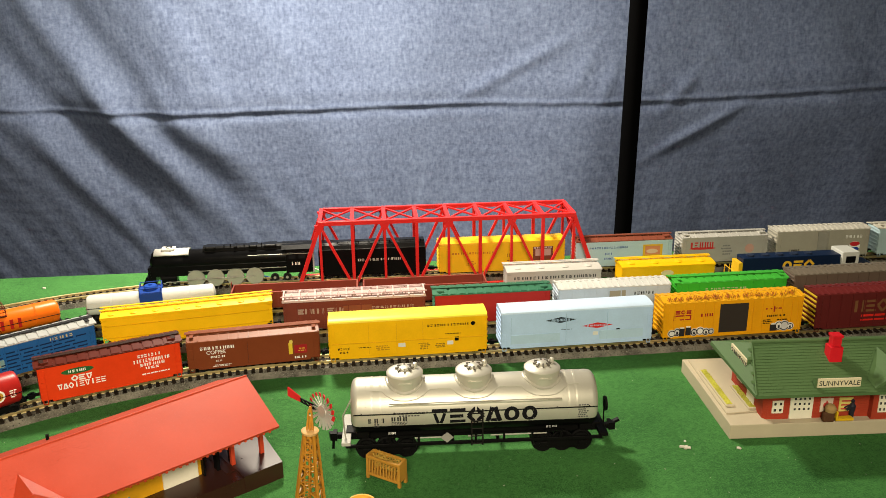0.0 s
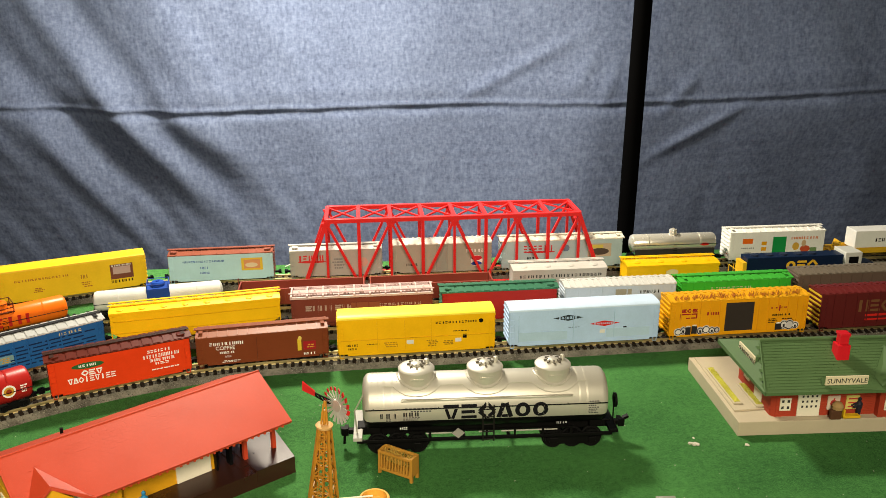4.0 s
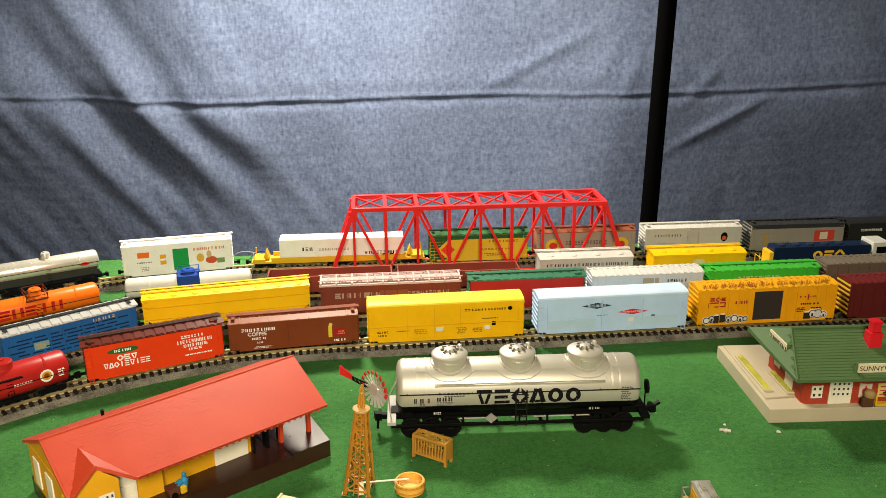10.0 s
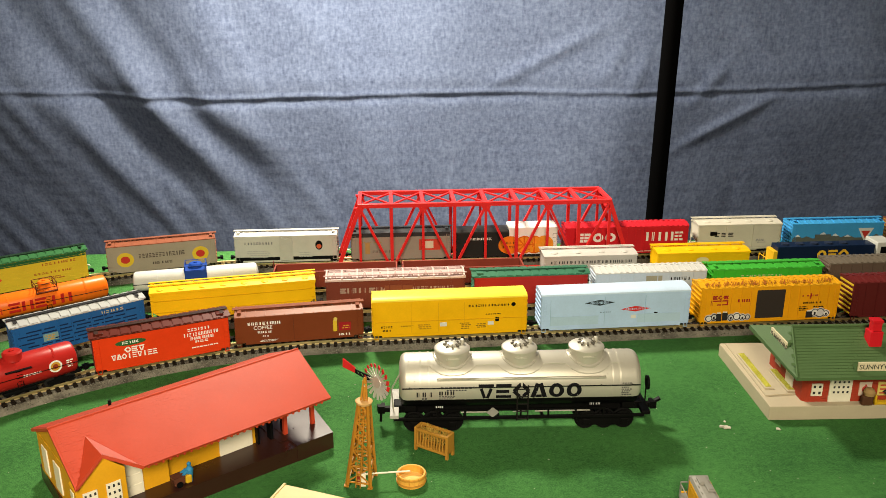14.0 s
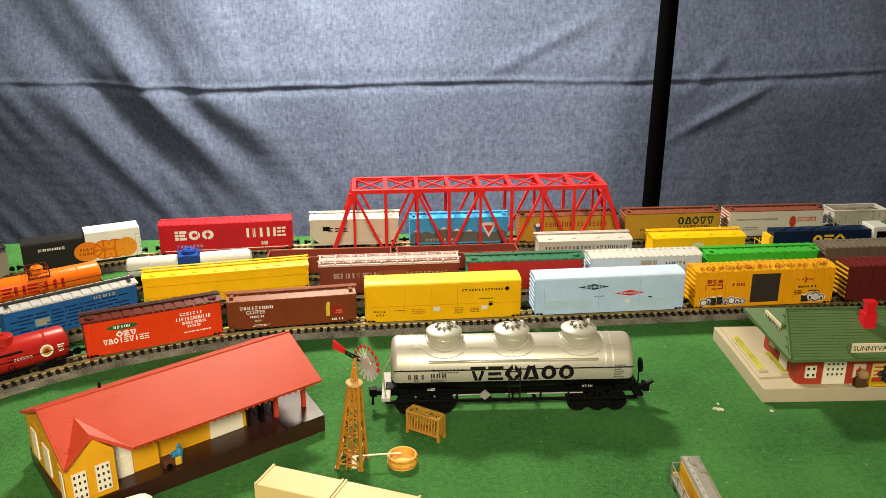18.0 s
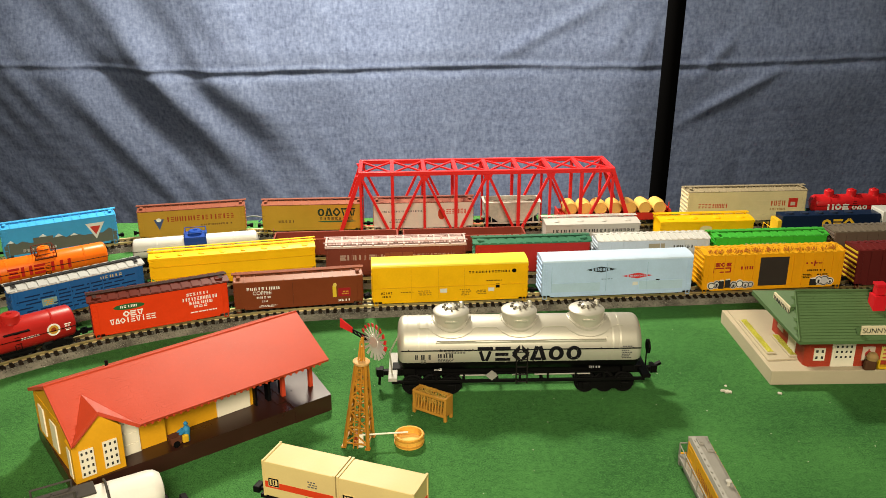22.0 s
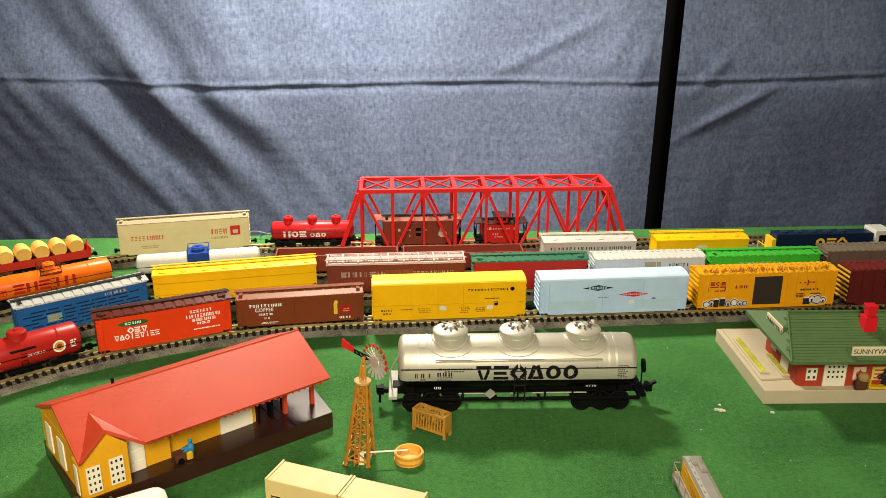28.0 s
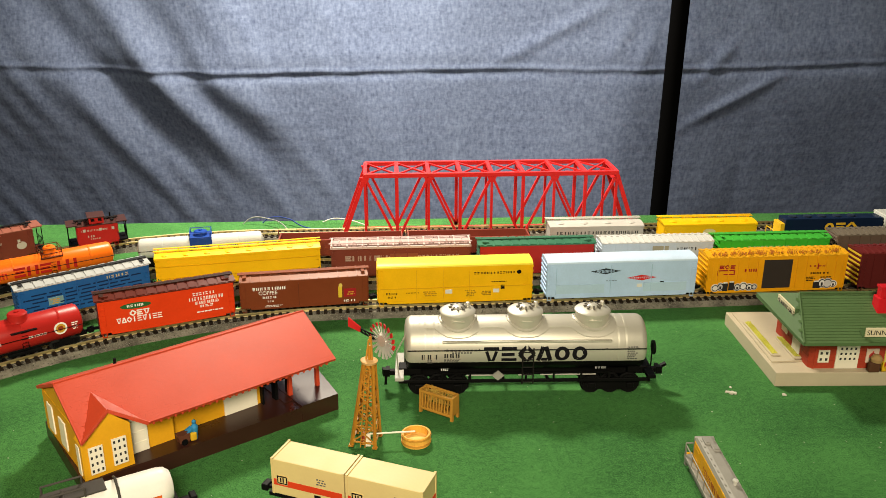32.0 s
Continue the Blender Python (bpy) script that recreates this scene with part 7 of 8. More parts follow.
# ---- the large silver tank car on the felt ----
def big_tank_car():
    car = thing("tank_car", "large silver three-dome tank car with black frame, standing on the felt", "tank car", x=-11.5, y=-246.5, z=0, rz=-2.0)
    sv = mat("tank_silver", (0.53, 0.51, 0.44), 0.42, 0.45, 0.04, 500, 0.02, spec=0.4)
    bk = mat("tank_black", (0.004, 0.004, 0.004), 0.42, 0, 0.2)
    L, r, zc = 131.0, 14.6, 28.0
    e = L / 2
    def shell(a0, a1, material, nm):
        bm = B()
        prof = [(-e, 4), (-e + 0.3, 9.5), (-e + 0.9, 12.2), (-e + 1.7, 13.5), (-e + 2.8, 14.3), (-e + 4.2, r), (e - 4.2, r), (e - 2.8, 14.3), (e - 1.7, 13.5), (e - 0.9, 12.2), (e - 0.3, 9.5), (e, 4)]
        n = 28
        rows = [[bm.verts.new((x, q * math.sin(a0 + (a1 - a0) * i / n), zc + q * math.cos(a0 + (a1 - a0) * i / n))) for i in range(n + 1)] for x, q in prof]
        for p, q in zip(rows, rows[1:]):
            for i in range(n):
                bm.faces.new((p[i], p[i + 1], q[i + 1], q[i]))
        for row in (rows[0], rows[-1]):
            bm.faces.new(row)
        bmesh.ops.recalc_face_normals(bm, faces=bm.faces)
        return part(nm, bm, material, car, smooth=True)
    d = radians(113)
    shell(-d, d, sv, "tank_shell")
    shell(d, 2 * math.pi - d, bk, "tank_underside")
    for x in (-54, -49.5, 0, 49, 53):
        bm = B()
        lathe(bm, [(r - 0.4, -0.6), (r + 0.22, -0.5), (r + 0.22, 0.5), (r - 0.4, 0.6)], (x, 0, zc), "x", 40)
        bmesh.ops.delete(bm, geom=[v for v in bm.verts if v.co.z < zc - 5.6], context="VERTS")
        part("band", bm, sv, car, smooth=True)
    # rivets in rows round the shell
    rivet = B()
    for x in (-60, -57, -47, -30, -27, -8, 8, 27, 30, 46, 57, 60):
        for k in range(26):
            a = -d + 2 * d * k / 25
            bmesh.ops.create_icosphere(rivet, subdivisions=1, radius=0.22, matrix=Matrix.Translation((x, (r + 0.02) * math.sin(a), zc + (r + 0.02) * math.cos(a))))
    tagged(part("rivets", rivet, sv, car), kind="stuff")
    for x in (-36.5, 0, 36.5):
        bm = B()
        lathe(bm, [(9.2, 9.0), (9.2, 17.5), (9.7, 17.6), (9.7, 18.5), (9.3, 18.9), (7.6, 19.5), (5.0, 20.1), (2.5, 20.4), (0.3, 20.5)], (x, 0, zc), "z", 40)
        dm = part("dome", bm, sv, car, smooth=True)
        bm = B()
        ring = [Vector((x + 10.3 * math.cos(2 * math.pi * i / 36), 10.3 * math.sin(2 * math.pi * i / 36), 0)) for i in range(36)]
        for p in ring:
            p.z = zc + math.sqrt(r * r - p.y * p.y)
        for p, q in zip(ring, ring[1:] + ring[:1]):
            tube(bm, p, q, 0.45, 6)
        part("flange", bm, sv, dm, smooth=True)
        bm = B()
        lathe(bm, [(3.4, 19.9), (3.4, 20.9), (2.9, 21.3), (0.3, 21.5)], (x, 0, zc), "z", 24)
        cover = part("hatch_cover", bm, sv, dm, smooth=True)
        for k in range(8):
            a = k * 2 * math.pi / 8
            bm = B()
            bar(bm, (x + 2.6 * math.cos(a), 2.6 * math.sin(a), zc + 21.2), (x + 4.9 * math.cos(a), 4.9 * math.sin(a), zc + 20.5), 0.9, 0.9)
            part("clamp", bm, mat("dull_silver", (0.12, 0.11, 0.09), 0.5, 0.3) if "dull_silver" not in bpy.data.materials else bpy.data.materials["dull_silver"], cover)
        bm = B()
        lathe(bm, [(1.3, 19.4), (1.3, 21.6), (1.0, 22.2), (0.3, 22.4)], (x + (5.6 if x else 6), 2.6, zc), "z", 14)
        part("valve", bm, sv, dm, smooth=True)
        bm = B()
        box(bm, x - 3.6, x + 3.6, -9.7, -8.9, zc + 15.2, zc + 16.0)
        part("step", bm, sv, dm)
        # saddle seam that runs down round the dome
        seam = [(-18.2, 34), (-12.5, 35), (-9.5, 47), (-6, 55), (-2, 58), (2, 58), (6, 55), (9.5, 47), (12.5, 35), (18.2, 34)]
        ps = [Vector((x + u, -(r + 0.05) * math.sin(radians(g)), zc + (r + 0.05) * math.cos(radians(g)))) for u, g in seam]
        bm = B()
        for p, q in zip(ps, ps[1:]):
            tube(bm, p, q, 0.28, 6)
        part("saddle_seam", bm, sv, dm, smooth=True)
    # light seen through the frame's gaps, imitated by pale bars
    for x0, x1 in ((-32, -18), (-4, 3), (8, 38)):
        bm = B()
        tube(bm, (x0, -11.4, 13.4), (x1, -11.4, 13.4), 0.4, 8)
        part("gap_light_bar", bm, mat("gap_light_paint", (0.4, 0.38, 0.34), 0.4) if "gap_light_paint" not in bpy.data.materials else bpy.data.materials["gap_light_paint"], car, "pale bar standing for light seen through the frame")
    # walkway along the side
    bm = B()
    box(bm, -45, 45, -14.9, -12.0, zc + 6.0, zc + 6.7)
    part("walkway", bm, sv, car)
    for s in (-1, 1):
        bm = B()
        tube(bm, (-e + 2, s * 15.6, zc + 2.2), (e - 2, s * 15.6, zc + 2.2), 0.32, 8)
        for k in range(8):
            x = -e + 6 + (L - 12) * k / 7
            tube(bm, (x, s * 13.8, zc + 2.2), (x, s * 15.7, zc + 2.2), 0.28, 6)
        part("handrail", bm, bk, car)
    bm = B()
    for x in (-2.4, 3.4):
        tube(bm, (x, -16.2, 10.6), (x, -15.4, zc + 3), 0.38, 8)
    for k in range(5):
        tube(bm, (-2.4, -16.1 + k * 0.15, 11.5 + k * 4.3), (3.4, -16.1 + k * 0.15, 11.5 + k * 4.3), 0.32, 8)
    part("ladder", bm, mat("ladder_metal", (0.012, 0.011, 0.010), 0.4), car)
    # frame
    bm = B()
    box(bm, -e - 3, e + 3, -4, 4, 9.5, 14, 0.4)
    for s in (-1, 1):
        box(bm, -e - 3, e + 2, s * 12.8 - 0.6, s * 12.8 + 0.6, 9.8, 11.6, 0.2)
        for x in (-48, -30, -12, 12, 30, 48):
            box(bm, x - 0.8, x + 0.8, min(s * 4, s * 13), max(s * 4, s * 13), 9.8, 11.2)
    part("frame", bm, bk, car)
    bm = B()
    box(bm, -46, 46, -13.6, -12.2, 15.2, 15.9)
    for k in range(7):
        box(bm, -45 + 15 * k - 0.5, -45 + 15 * k + 0.5, -13.4, -12.4, 11.4, 15.4)
    part("side_sill", bm, bk, car)
    for s in (-1, 1):
        bm = B()
        box(bm, s * (e + 2.6) - 2.4, s * (e + 2.6) + 2.4, -14, 17, 11.4, 13.4, 0.3)
        part("end_platform", bm, mat("deck_grey", (0.4, 0.39, 0.36), 0.45) if s < 0 else bk, car)
        bm = B()
        for y in (-11, 11):
            box(bm, s * (e - 6) - 3.4, s * (e - 6) + 3.4, y * 0.6 - 2, y * 0.6 + 2, 12.5, 19, 0.5)
        part("saddle", bm, bk, car)
        bm = B()
        x = s * (e + 3)
        box(bm, min(x, x + s * 7), max(x, x + s * 7), -1.5, 1.5, 8.6, 11.4, 0.3)
        prism(bm, [(x + s * 5, -2.6), (x + s * 8.6, -2.4), (x + s * 9.4, 1.0), (x + s * 7.4, 0.4), (x + s * 6.8, 2.6), (x + s * 5, 2.4)], "z", 8.4, 12.6)
        if s < 0:
            bar(bm, (x - 7, 0, 9), (x - 7.5, 0, 2.4), 1.4, 1.2, (0, 1, 0))
        else:
            bar(bm, (x + 8, 0, 12), (x + 11, 0, 13.6), 1.4, 2.4, (0, 1, 0))
        part("coupler", bm, bk, car)
        # truck with two axles
        bm = B()
        cx = s * 47.0
        for y in (-9.4, 9.4):
            prism(bm, [(cx - 15, 5.2), (cx - 12, 3.4), (cx + 12, 3.4), (cx + 15, 5.2), (cx + 15, 7.4), (cx + 6, 8.4), (cx + 4, 10), (cx - 4, 10), (cx - 6, 8.4), (cx - 15, 7.4)], "y", y - 0.9, y + 0.9)
            for dx in (-10.5, 10.5):
                box(bm, cx + dx - 2, cx + dx + 2, y - 1.6, y + 1.6, 4, 7.4, 0.3)
        box(bm, cx - 3, cx + 3, -9.4, 9.4, 5, 9)
        tr = part("truck", bm, bk, car)
        for dx in (-10.5, 0, 10.5):
            for y in (-7.6, 7.6):
                bm = B()
                lathe(bm, [(0.6, -1.4), (5.2, -1.4), (5.2, 0.4), (6.0, 0.6), (6.0, 1.4), (0.6, 1.4)], (cx + dx, y, 6.0), "y", 22)
                part("wheel", bm, mat("big_wheel", (0.006, 0.006, 0.006), 0.4) if "big_wheel" not in bpy.data.materials else bpy.data.materials["big_wheel"], tr, smooth=True)
    # brake wheel
    bm = B()
    tube(bm, (e + 5, -2, 11), (e + 5, -2, 27), 0.4, 8)
    lathe(bm, [(2.9, -0.5), (4.0, -0.5), (4.0, 0.5), (2.9, 0.5), (2.9, -0.5)], (e + 5.6, -2, 24.5), "x", 20)
    for k in range(4):
        a = k * math.pi / 4
        bar(bm, (e + 5.6, -2 + 3.4 * math.cos(a), 24.5 + 3.4 * math.sin(a)), (e + 5.6, -2 - 3.4 * math.cos(a), 24.5 - 3.4 * math.sin(a)), 0.6, 0.6, (1, 0, 0))
    part("brake_wheel", bm, bk, car)
    bm = B()
    tube(bm, (-e + 1, -8, zc + 8), (-e - 4, -8, zc - 2), 0.4, 8)
    tube(bm, (-e - 4, -8, zc - 2), (-e - 3, -8, 13), 0.4, 8)
    part("end_rail", bm, sv, car)
    # painted marks, wrapped on the shell
    def wrap(x0, x1, z0, z1, colour, n=1, fill=0.72, nm="lettering"):
        bm = B()
        w = (x1 - x0) / n
        for i in range(n):
          for a, b in ((x0 + i * w, x0 + i * w + w * fill * 0.4), (x0 + i * w + w * fill * 0.58, x0 + i * w + w * fill * 0.98)) if w > 2.5 else ((x0 + i * w, x0 + i * w + w * fill),):
            for k in range(4):
                za, zb2 = z0 + (z1 - z0) * k / 4, z0 + (z1 - z0) * (k + 1) / 4
                ya, yb = -math.sqrt(r * r - (za - zc) ** 2), -math.sqrt(r * r - (zb2 - zc) ** 2)
                q = [bm.verts.new(p) for p in ((a, ya - 0.14, za), (b, ya - 0.14, za), (b, yb - 0.14, zb2), (a, yb - 0.14, zb2))]
                bm.faces.new(q)
        o = part(nm, bm, paint(colour, 0.5), car)
        m = o.modifiers.new("thickness", "SOLIDIFY")
        m.thickness = 0.0001
        return o
    bm = B()
    for poly in plain_shapes("vedaoo", -23.5, 33.0, 22.9, 31.4):
        bm.faces.new([bm.verts.new((x, -math.sqrt(r * r - (z - zc) ** 2) - 0.14, z)) for x, z in poly])
    o = part("lettering", bm, paint((0.008, 0.008, 0.01), 0.5), car)
    o.modifiers.new("thickness", "SOLIDIFY").thickness = 0.0001
    wrap(-56, -46.5, 24.4, 27.4, (0.03, 0.03, 0.03), 3, 0.6)
    wrap(-44, -35, 25.4, 27.8, (0.03, 0.03, 0.03), 3, 0.7)
    wrap(-43, -26, 29.2, 30.2, (0.08, 0.08, 0.08), 8)
    wrap(-40, -29, 28.0, 28.7, (0.08, 0.08, 0.08), 7)
    for k in range(3):
        wrap(-44, -35 - k * 0.7, 24.4 - 0.9 * k, 24.8 - 0.9 * k, (0.08, 0.08, 0.08), 6)
        wrap(-53, -50, 23.4 - 0.9 * k, 23.9 - 0.9 * k, (0.08, 0.08, 0.08), 2)
    for k in range(7):
        wrap(52.6, 59.4 - (k % 3) * 0.8, 30.4 - 1.15 * k, 31.0 - 1.15 * k, (0.08, 0.08, 0.08), 5)
    bm = B()
    prism(bm, [(-18.6, 14.6), (-15.2, 11.6), (-11.8, 14.6), (-15.2, 17.6)], "y", -14.4, -13.9)
    part("placard", bm, mat("placard_grey", (0.3, 0.29, 0.27), 0.5, 0.2), car)
    mark(car, "bars", -46, -41.5, 17.6, 18.8, WHITE, 4, -13.9)
    mark(car, "bars", 37, 43, 18, 19.2, (0.4, 0.4, 0.4), 4, -13.9)
    return car


big_tank_car()


# ---- windmill, tub, hay rack ----
def windmill():
    mill = thing("windmill", "brown lattice farm windmill with silver blades and red tail vane", "windmill", x=-97.3, y=-297, z=0, rz=-12)
    mill.matrix_basis = mill.matrix_basis @ pose(0, 0, 0, 0, 3.6, 0)
    wd = mat("mill_brown", (0.40, 0.175, 0.020), 0.34, 0, 0.22, coat=0.3)
    H, b, t = 44.5, 5.9, 2.1
    corner = [(-1, -1), (1, -1), (1, 1), (-1, 1)]
    at = lambda c, h: Vector((c[0] * (b + (t - b) * h / H), c[1] * (b + (t - b) * h / H), h))
    for c in corner:
        bm = B()
        bar(bm, at(c, 0), at(c, H), 1.3, 1.3, (c[0], c[1], 0))
        part("leg", bm, wd, mill)
        bm = B()
        box(bm, c[0] * b - 1.2, c[0] * b + 1.2, c[1] * b - 1.2, c[1] * b + 1.2, 0, 0.8)
        part("foot", bm, wd, mill)
    hs = [2.5, 11, 19.5, 27.5, 34.5, 40, 44]
    for i in range(4):
        c, d = corner[i], corner[(i + 1) % 4]
        for h0, h1 in zip(hs, hs[1:]):
            bm = B()
            bar(bm, at(c, h0), at(d, h0), 0.7, 0.7)
            part("girt", bm, wd, mill)
            bm = B()
            bar(bm, at(c, h0), at(d, h1), 0.55, 0.55)
            bar(bm, at(d, h0), at(c, h1), 0.55, 0.55)
            part("cross_brace", bm, wd, mill)
    bm = B()
    tube(bm, (0, 0, 1), (0, 0, H + 8), 0.8, 10)
    part("pump_rod", bm, wd, mill, smooth=True)
    bm = B()
    box(bm, -2.2, 1.6, -1.8, 1.8, 0, 4, 0.3)
    part("pump", bm, mat("pump_red", (0.35, 0.05, 0.02), 0.5), mill)
    bm = B()
    lathe(bm, [(2.4, H - 1.6), (3.9, H - 0.9), (4.2, H + 0.2), (3.6, H + 0.5), (1.4, H + 0.6)], (0, 0, 0), "z", 16)
    part("platform", bm, mat("mill_tan", (0.55, 0.33, 0.13), 0.5), mill, smooth=True)
    bm = B()
    box(bm, -0.6, 0.9, -0.6, 0.6, H + 9.5, H + 12.8, 0.3)
    part("head", bm, wd, mill)
    for x in (-1.5, 1.5):
        bm = B()
        bar(bm, (x, 0, H + 0.4), (0.4 * x, 0, H + 11), 0.8, 0.8)
        part("mast", bm, wd, mill)
    # ladder up the front face
    bm = B()
    foot, head = Vector((0, -b - 0.9, 0.4)), Vector((0, -t - 0.9, H - 2))
    for x in (-1.1, 1.1):
        bar(bm, foot + Vector((x, 0, 0)), head + Vector((x, 0, 0)), 0.4, 0.5)
    for k in range(17):
        c = foot.lerp(head, (k + 0.7) / 17.5)
        bar(bm, c + Vector((-1.1, 0, 0)), c + Vector((1.1, 0, 0)), 0.4, 0.4)
    part("ladder", bm, wd, mill)
    # wheel faces front and right
    m = Matrix.Translation((6.6, -2.8, H + 12.4)) @ Matrix.Rotation(radians(-38), 4, "Z") @ Matrix.Scale(0.93, 4)
    sv, rd = mat("blade_silver", (0.55, 0.53, 0.5), 0.35, 0.5), mat("blade_red", (0.5, 0.02, 0.02), 0.4)
    for k in range(18):
        a = 2 * math.pi * k / 18
        c, s = math.cos(a), math.sin(a)
        bm = B()
        bar(bm, m @ Vector((2.6 * c, 0, 2.6 * s)), m @ Vector((9.4 * c, -0.4, 9.4 * s)), 1.3, 0.35, m.to_3x3() @ Vector((0.35 * s, 1, -0.35 * c)))
        bl = part("blade", bm, sv, mill)
        if s > -0.25:
            bm = B()
            bar(bm, m @ Vector((8.2 * c, -0.45, 8.2 * s)), m @ Vector((9.9 * c, -0.5, 9.9 * s)), 2.1, 0.5, m.to_3x3() @ Vector((0.35 * s, 1, -0.35 * c)))
            part("blade_tip", bm, rd, bl, "red blade tip")
    bm = B()
    lathe(bm, [(1.4, -0.7), (3.0, -0.6), (3.0, 0.6), (1.4, 0.7)], (0, 0, 0), "y", 18)
    bmesh.ops.transform(bm, matrix=m, verts=bm.verts)
    part("hub", bm, sv, mill, smooth=True)
    bm = B()
    bar(bm, m @ Vector((0, 0.5, 0)), m @ Vector((0, 2.6, 0)), 0.9, 1.4)
    part("shaft", bm, wd, mill)
    bm = B()
    bar(bm, (2.5, 0.6, H + 13.0), (-6, 3.6, H + 14.5), 0.5, 0.6)
    bar(bm, (2.5, 0.6, H + 10.9), (-6, 3.6, H + 13.1), 0.5, 0.6)
    for k in range(4):
        u = k / 4
        bar(bm, (2.5 - 8.5 * u, 0.6 + 3 * u, H + 10.9 + 2.2 * u), (0.4 - 8.5 * u, 1.3 + 3 * u, H + 13.4 + 1.4 * u), 0.4, 0.5)
    part("tail_arm", bm, BLACKPLASTIC, mill)
    bm = B()
    a, c2 = Vector((-5.4, 3.4, H + 14.2)), Vector((-12.0, 6.0, H + 16.2))
    up = Vector((0, 0, 1))
    slab(bm, [a - up * 1.3, c2 - up * 2.3, c2 + up * 2.3, a + up * 1.3], 0.6)
    vane = part("tail_vane", bm, rd, mill, "red tail vane")
    bm = B()
    p0, p1 = a.lerp(c2, 0.3), a.lerp(c2, 0.75)
    o = Vector((-0.12, -0.32, 0))
    for q in range(2):
        s0, s1 = p0.lerp(p1, q * 0.55) + o, p0.lerp(p1, q * 0.55 + 0.4) + o
        bar(bm, s0, s1, 0.3, 2.0)
    part("lettering", bm, paint(WHITE, 0.5), vane)
    return mill


windmill()
TUBWOOD = mat("tub_wood", (0.68, 0.36, 0.06), 0.5, 0, 0.2)
tub = thing("water_tub", "round light wooden stave tub standing empty on the felt", "tub", x=-72.5, y=-299.5, z=0)
for k in range(20):
    a = 2 * math.pi * k / 20
    bm = B()
    box(bm, -1.05, 1.05, -0.5, 0.5, 0, 5.4, 0.15)
    bmesh.ops.transform(bm, matrix=Matrix.Rotation(a + math.pi / 2, 4, "Z"), verts=bm.verts)
    bmesh.ops.translate(bm, vec=(6.6 * math.cos(a), 6.6 * math.sin(a), 0), verts=bm.verts)
    part("stave", bm, TUBWOOD, tub)
for z in (1.3, 4.3):
    bm = B()
    rim = [Vector((7.25 * math.cos(2 * math.pi * k / 28), 7.25 * math.sin(2 * math.pi * k / 28), z)) for k in range(29)]
    for p, q in zip(rim, rim[1:]):
        bar(bm, p, q + (q - p) * 0.03, 0.5, 0.8)
    part("hoop", bm, mat("hoop_brown", (0.5, 0.24, 0.035), 0.5) if "hoop_brown" not in bpy.data.materials else bpy.data.materials["hoop_brown"], tub)
bm = B()
tube(bm, (0, 0, 0.3), (0, 0, 1.6), 6.2, 28)
part("tub_floor", bm, mat("tub_fill", (0.80, 0.50, 0.14), 0.6), tub)
pipe = thing("water_pipe", "thin white plastic pipe from the windmill pump to the tub", "pipe", x=-97, y=-300, z=0)
bm = B()
tube(bm, (2, -1.5, 6.6), (24, -0.5, 6.6), 0.42, 10)
part("tube", bm, WHITEPLASTIC, pipe, smooth=True)
bm = B()
box(bm, -0.6, 2.2, -2.4, -0.6, 0, 6.9, 0.2)
part("pipe_stand", bm, WHITEPLASTIC, pipe)

RACKWOOD = mat("rack_wood", (0.40, 0.2, 0.03), 0.5, 0, 0.2)
rack = thing("hay_rack", "light brown slatted hay rack filled with straw", "hay rack", x=-59.6, y=-273.5, z=0, rz=-36)
for s in (-1, 1):
    bm = B()
    box(bm, s * 9.6 - 0.7, s * 9.6 + 0.7, -3.4, 3.4, 3.0, 13.4, 0.2)
    for y in (-2.8, 2.8):
        box(bm, s * 9.6 - 0.7, s * 9.6 + 0.7, y - 0.7, y + 0.7, 0, 5.2)
    part("end_frame", bm, RACKWOOD, rack)
for y in (-3.1, 3.1):
    for z in (3.0, 12.6):
        bm = B()
        box(bm, -9.4, 9.4, y - 0.6, y + 0.6, z - 0.7, z + 0.7, 0.15)
        part("rail", bm, RACKWOOD, rack)
    for k in range(11):
        bm = B()
        bar(bm, (-8.6 + 1.72 * k, y, 3.2), (-8.2 + 1.72 * k, y * 0.9, 12.4), 0.55, 0.55)
        part("slat", bm, RACKWOOD, rack)
bm = B()
box(bm, -9.2, 9.2, -2.8, 2.8, 2.6, 3.4)
part("floor", bm, RACKWOOD, rack)
bm = B()
rnd = random.Random(11)
for k in range(160):
    p = Vector((-8.6 + 17.2 * rnd.random(), -2.5 + 5 * rnd.random(), 7.5 + 5.6 * rnd.random()))
    dv = Vector((rnd.uniform(-1, 1), rnd.uniform(-1, 1), rnd.uniform(-0.4, 0.4))).normalized() * 2.0
    bar(bm, p - dv, p + dv, 0.22, 0.22)
tagged(part("straw", bm, mat("straw", (0.42, 0.27, 0.05), 0.8, 0, 0.3), rack), kind="stuff")


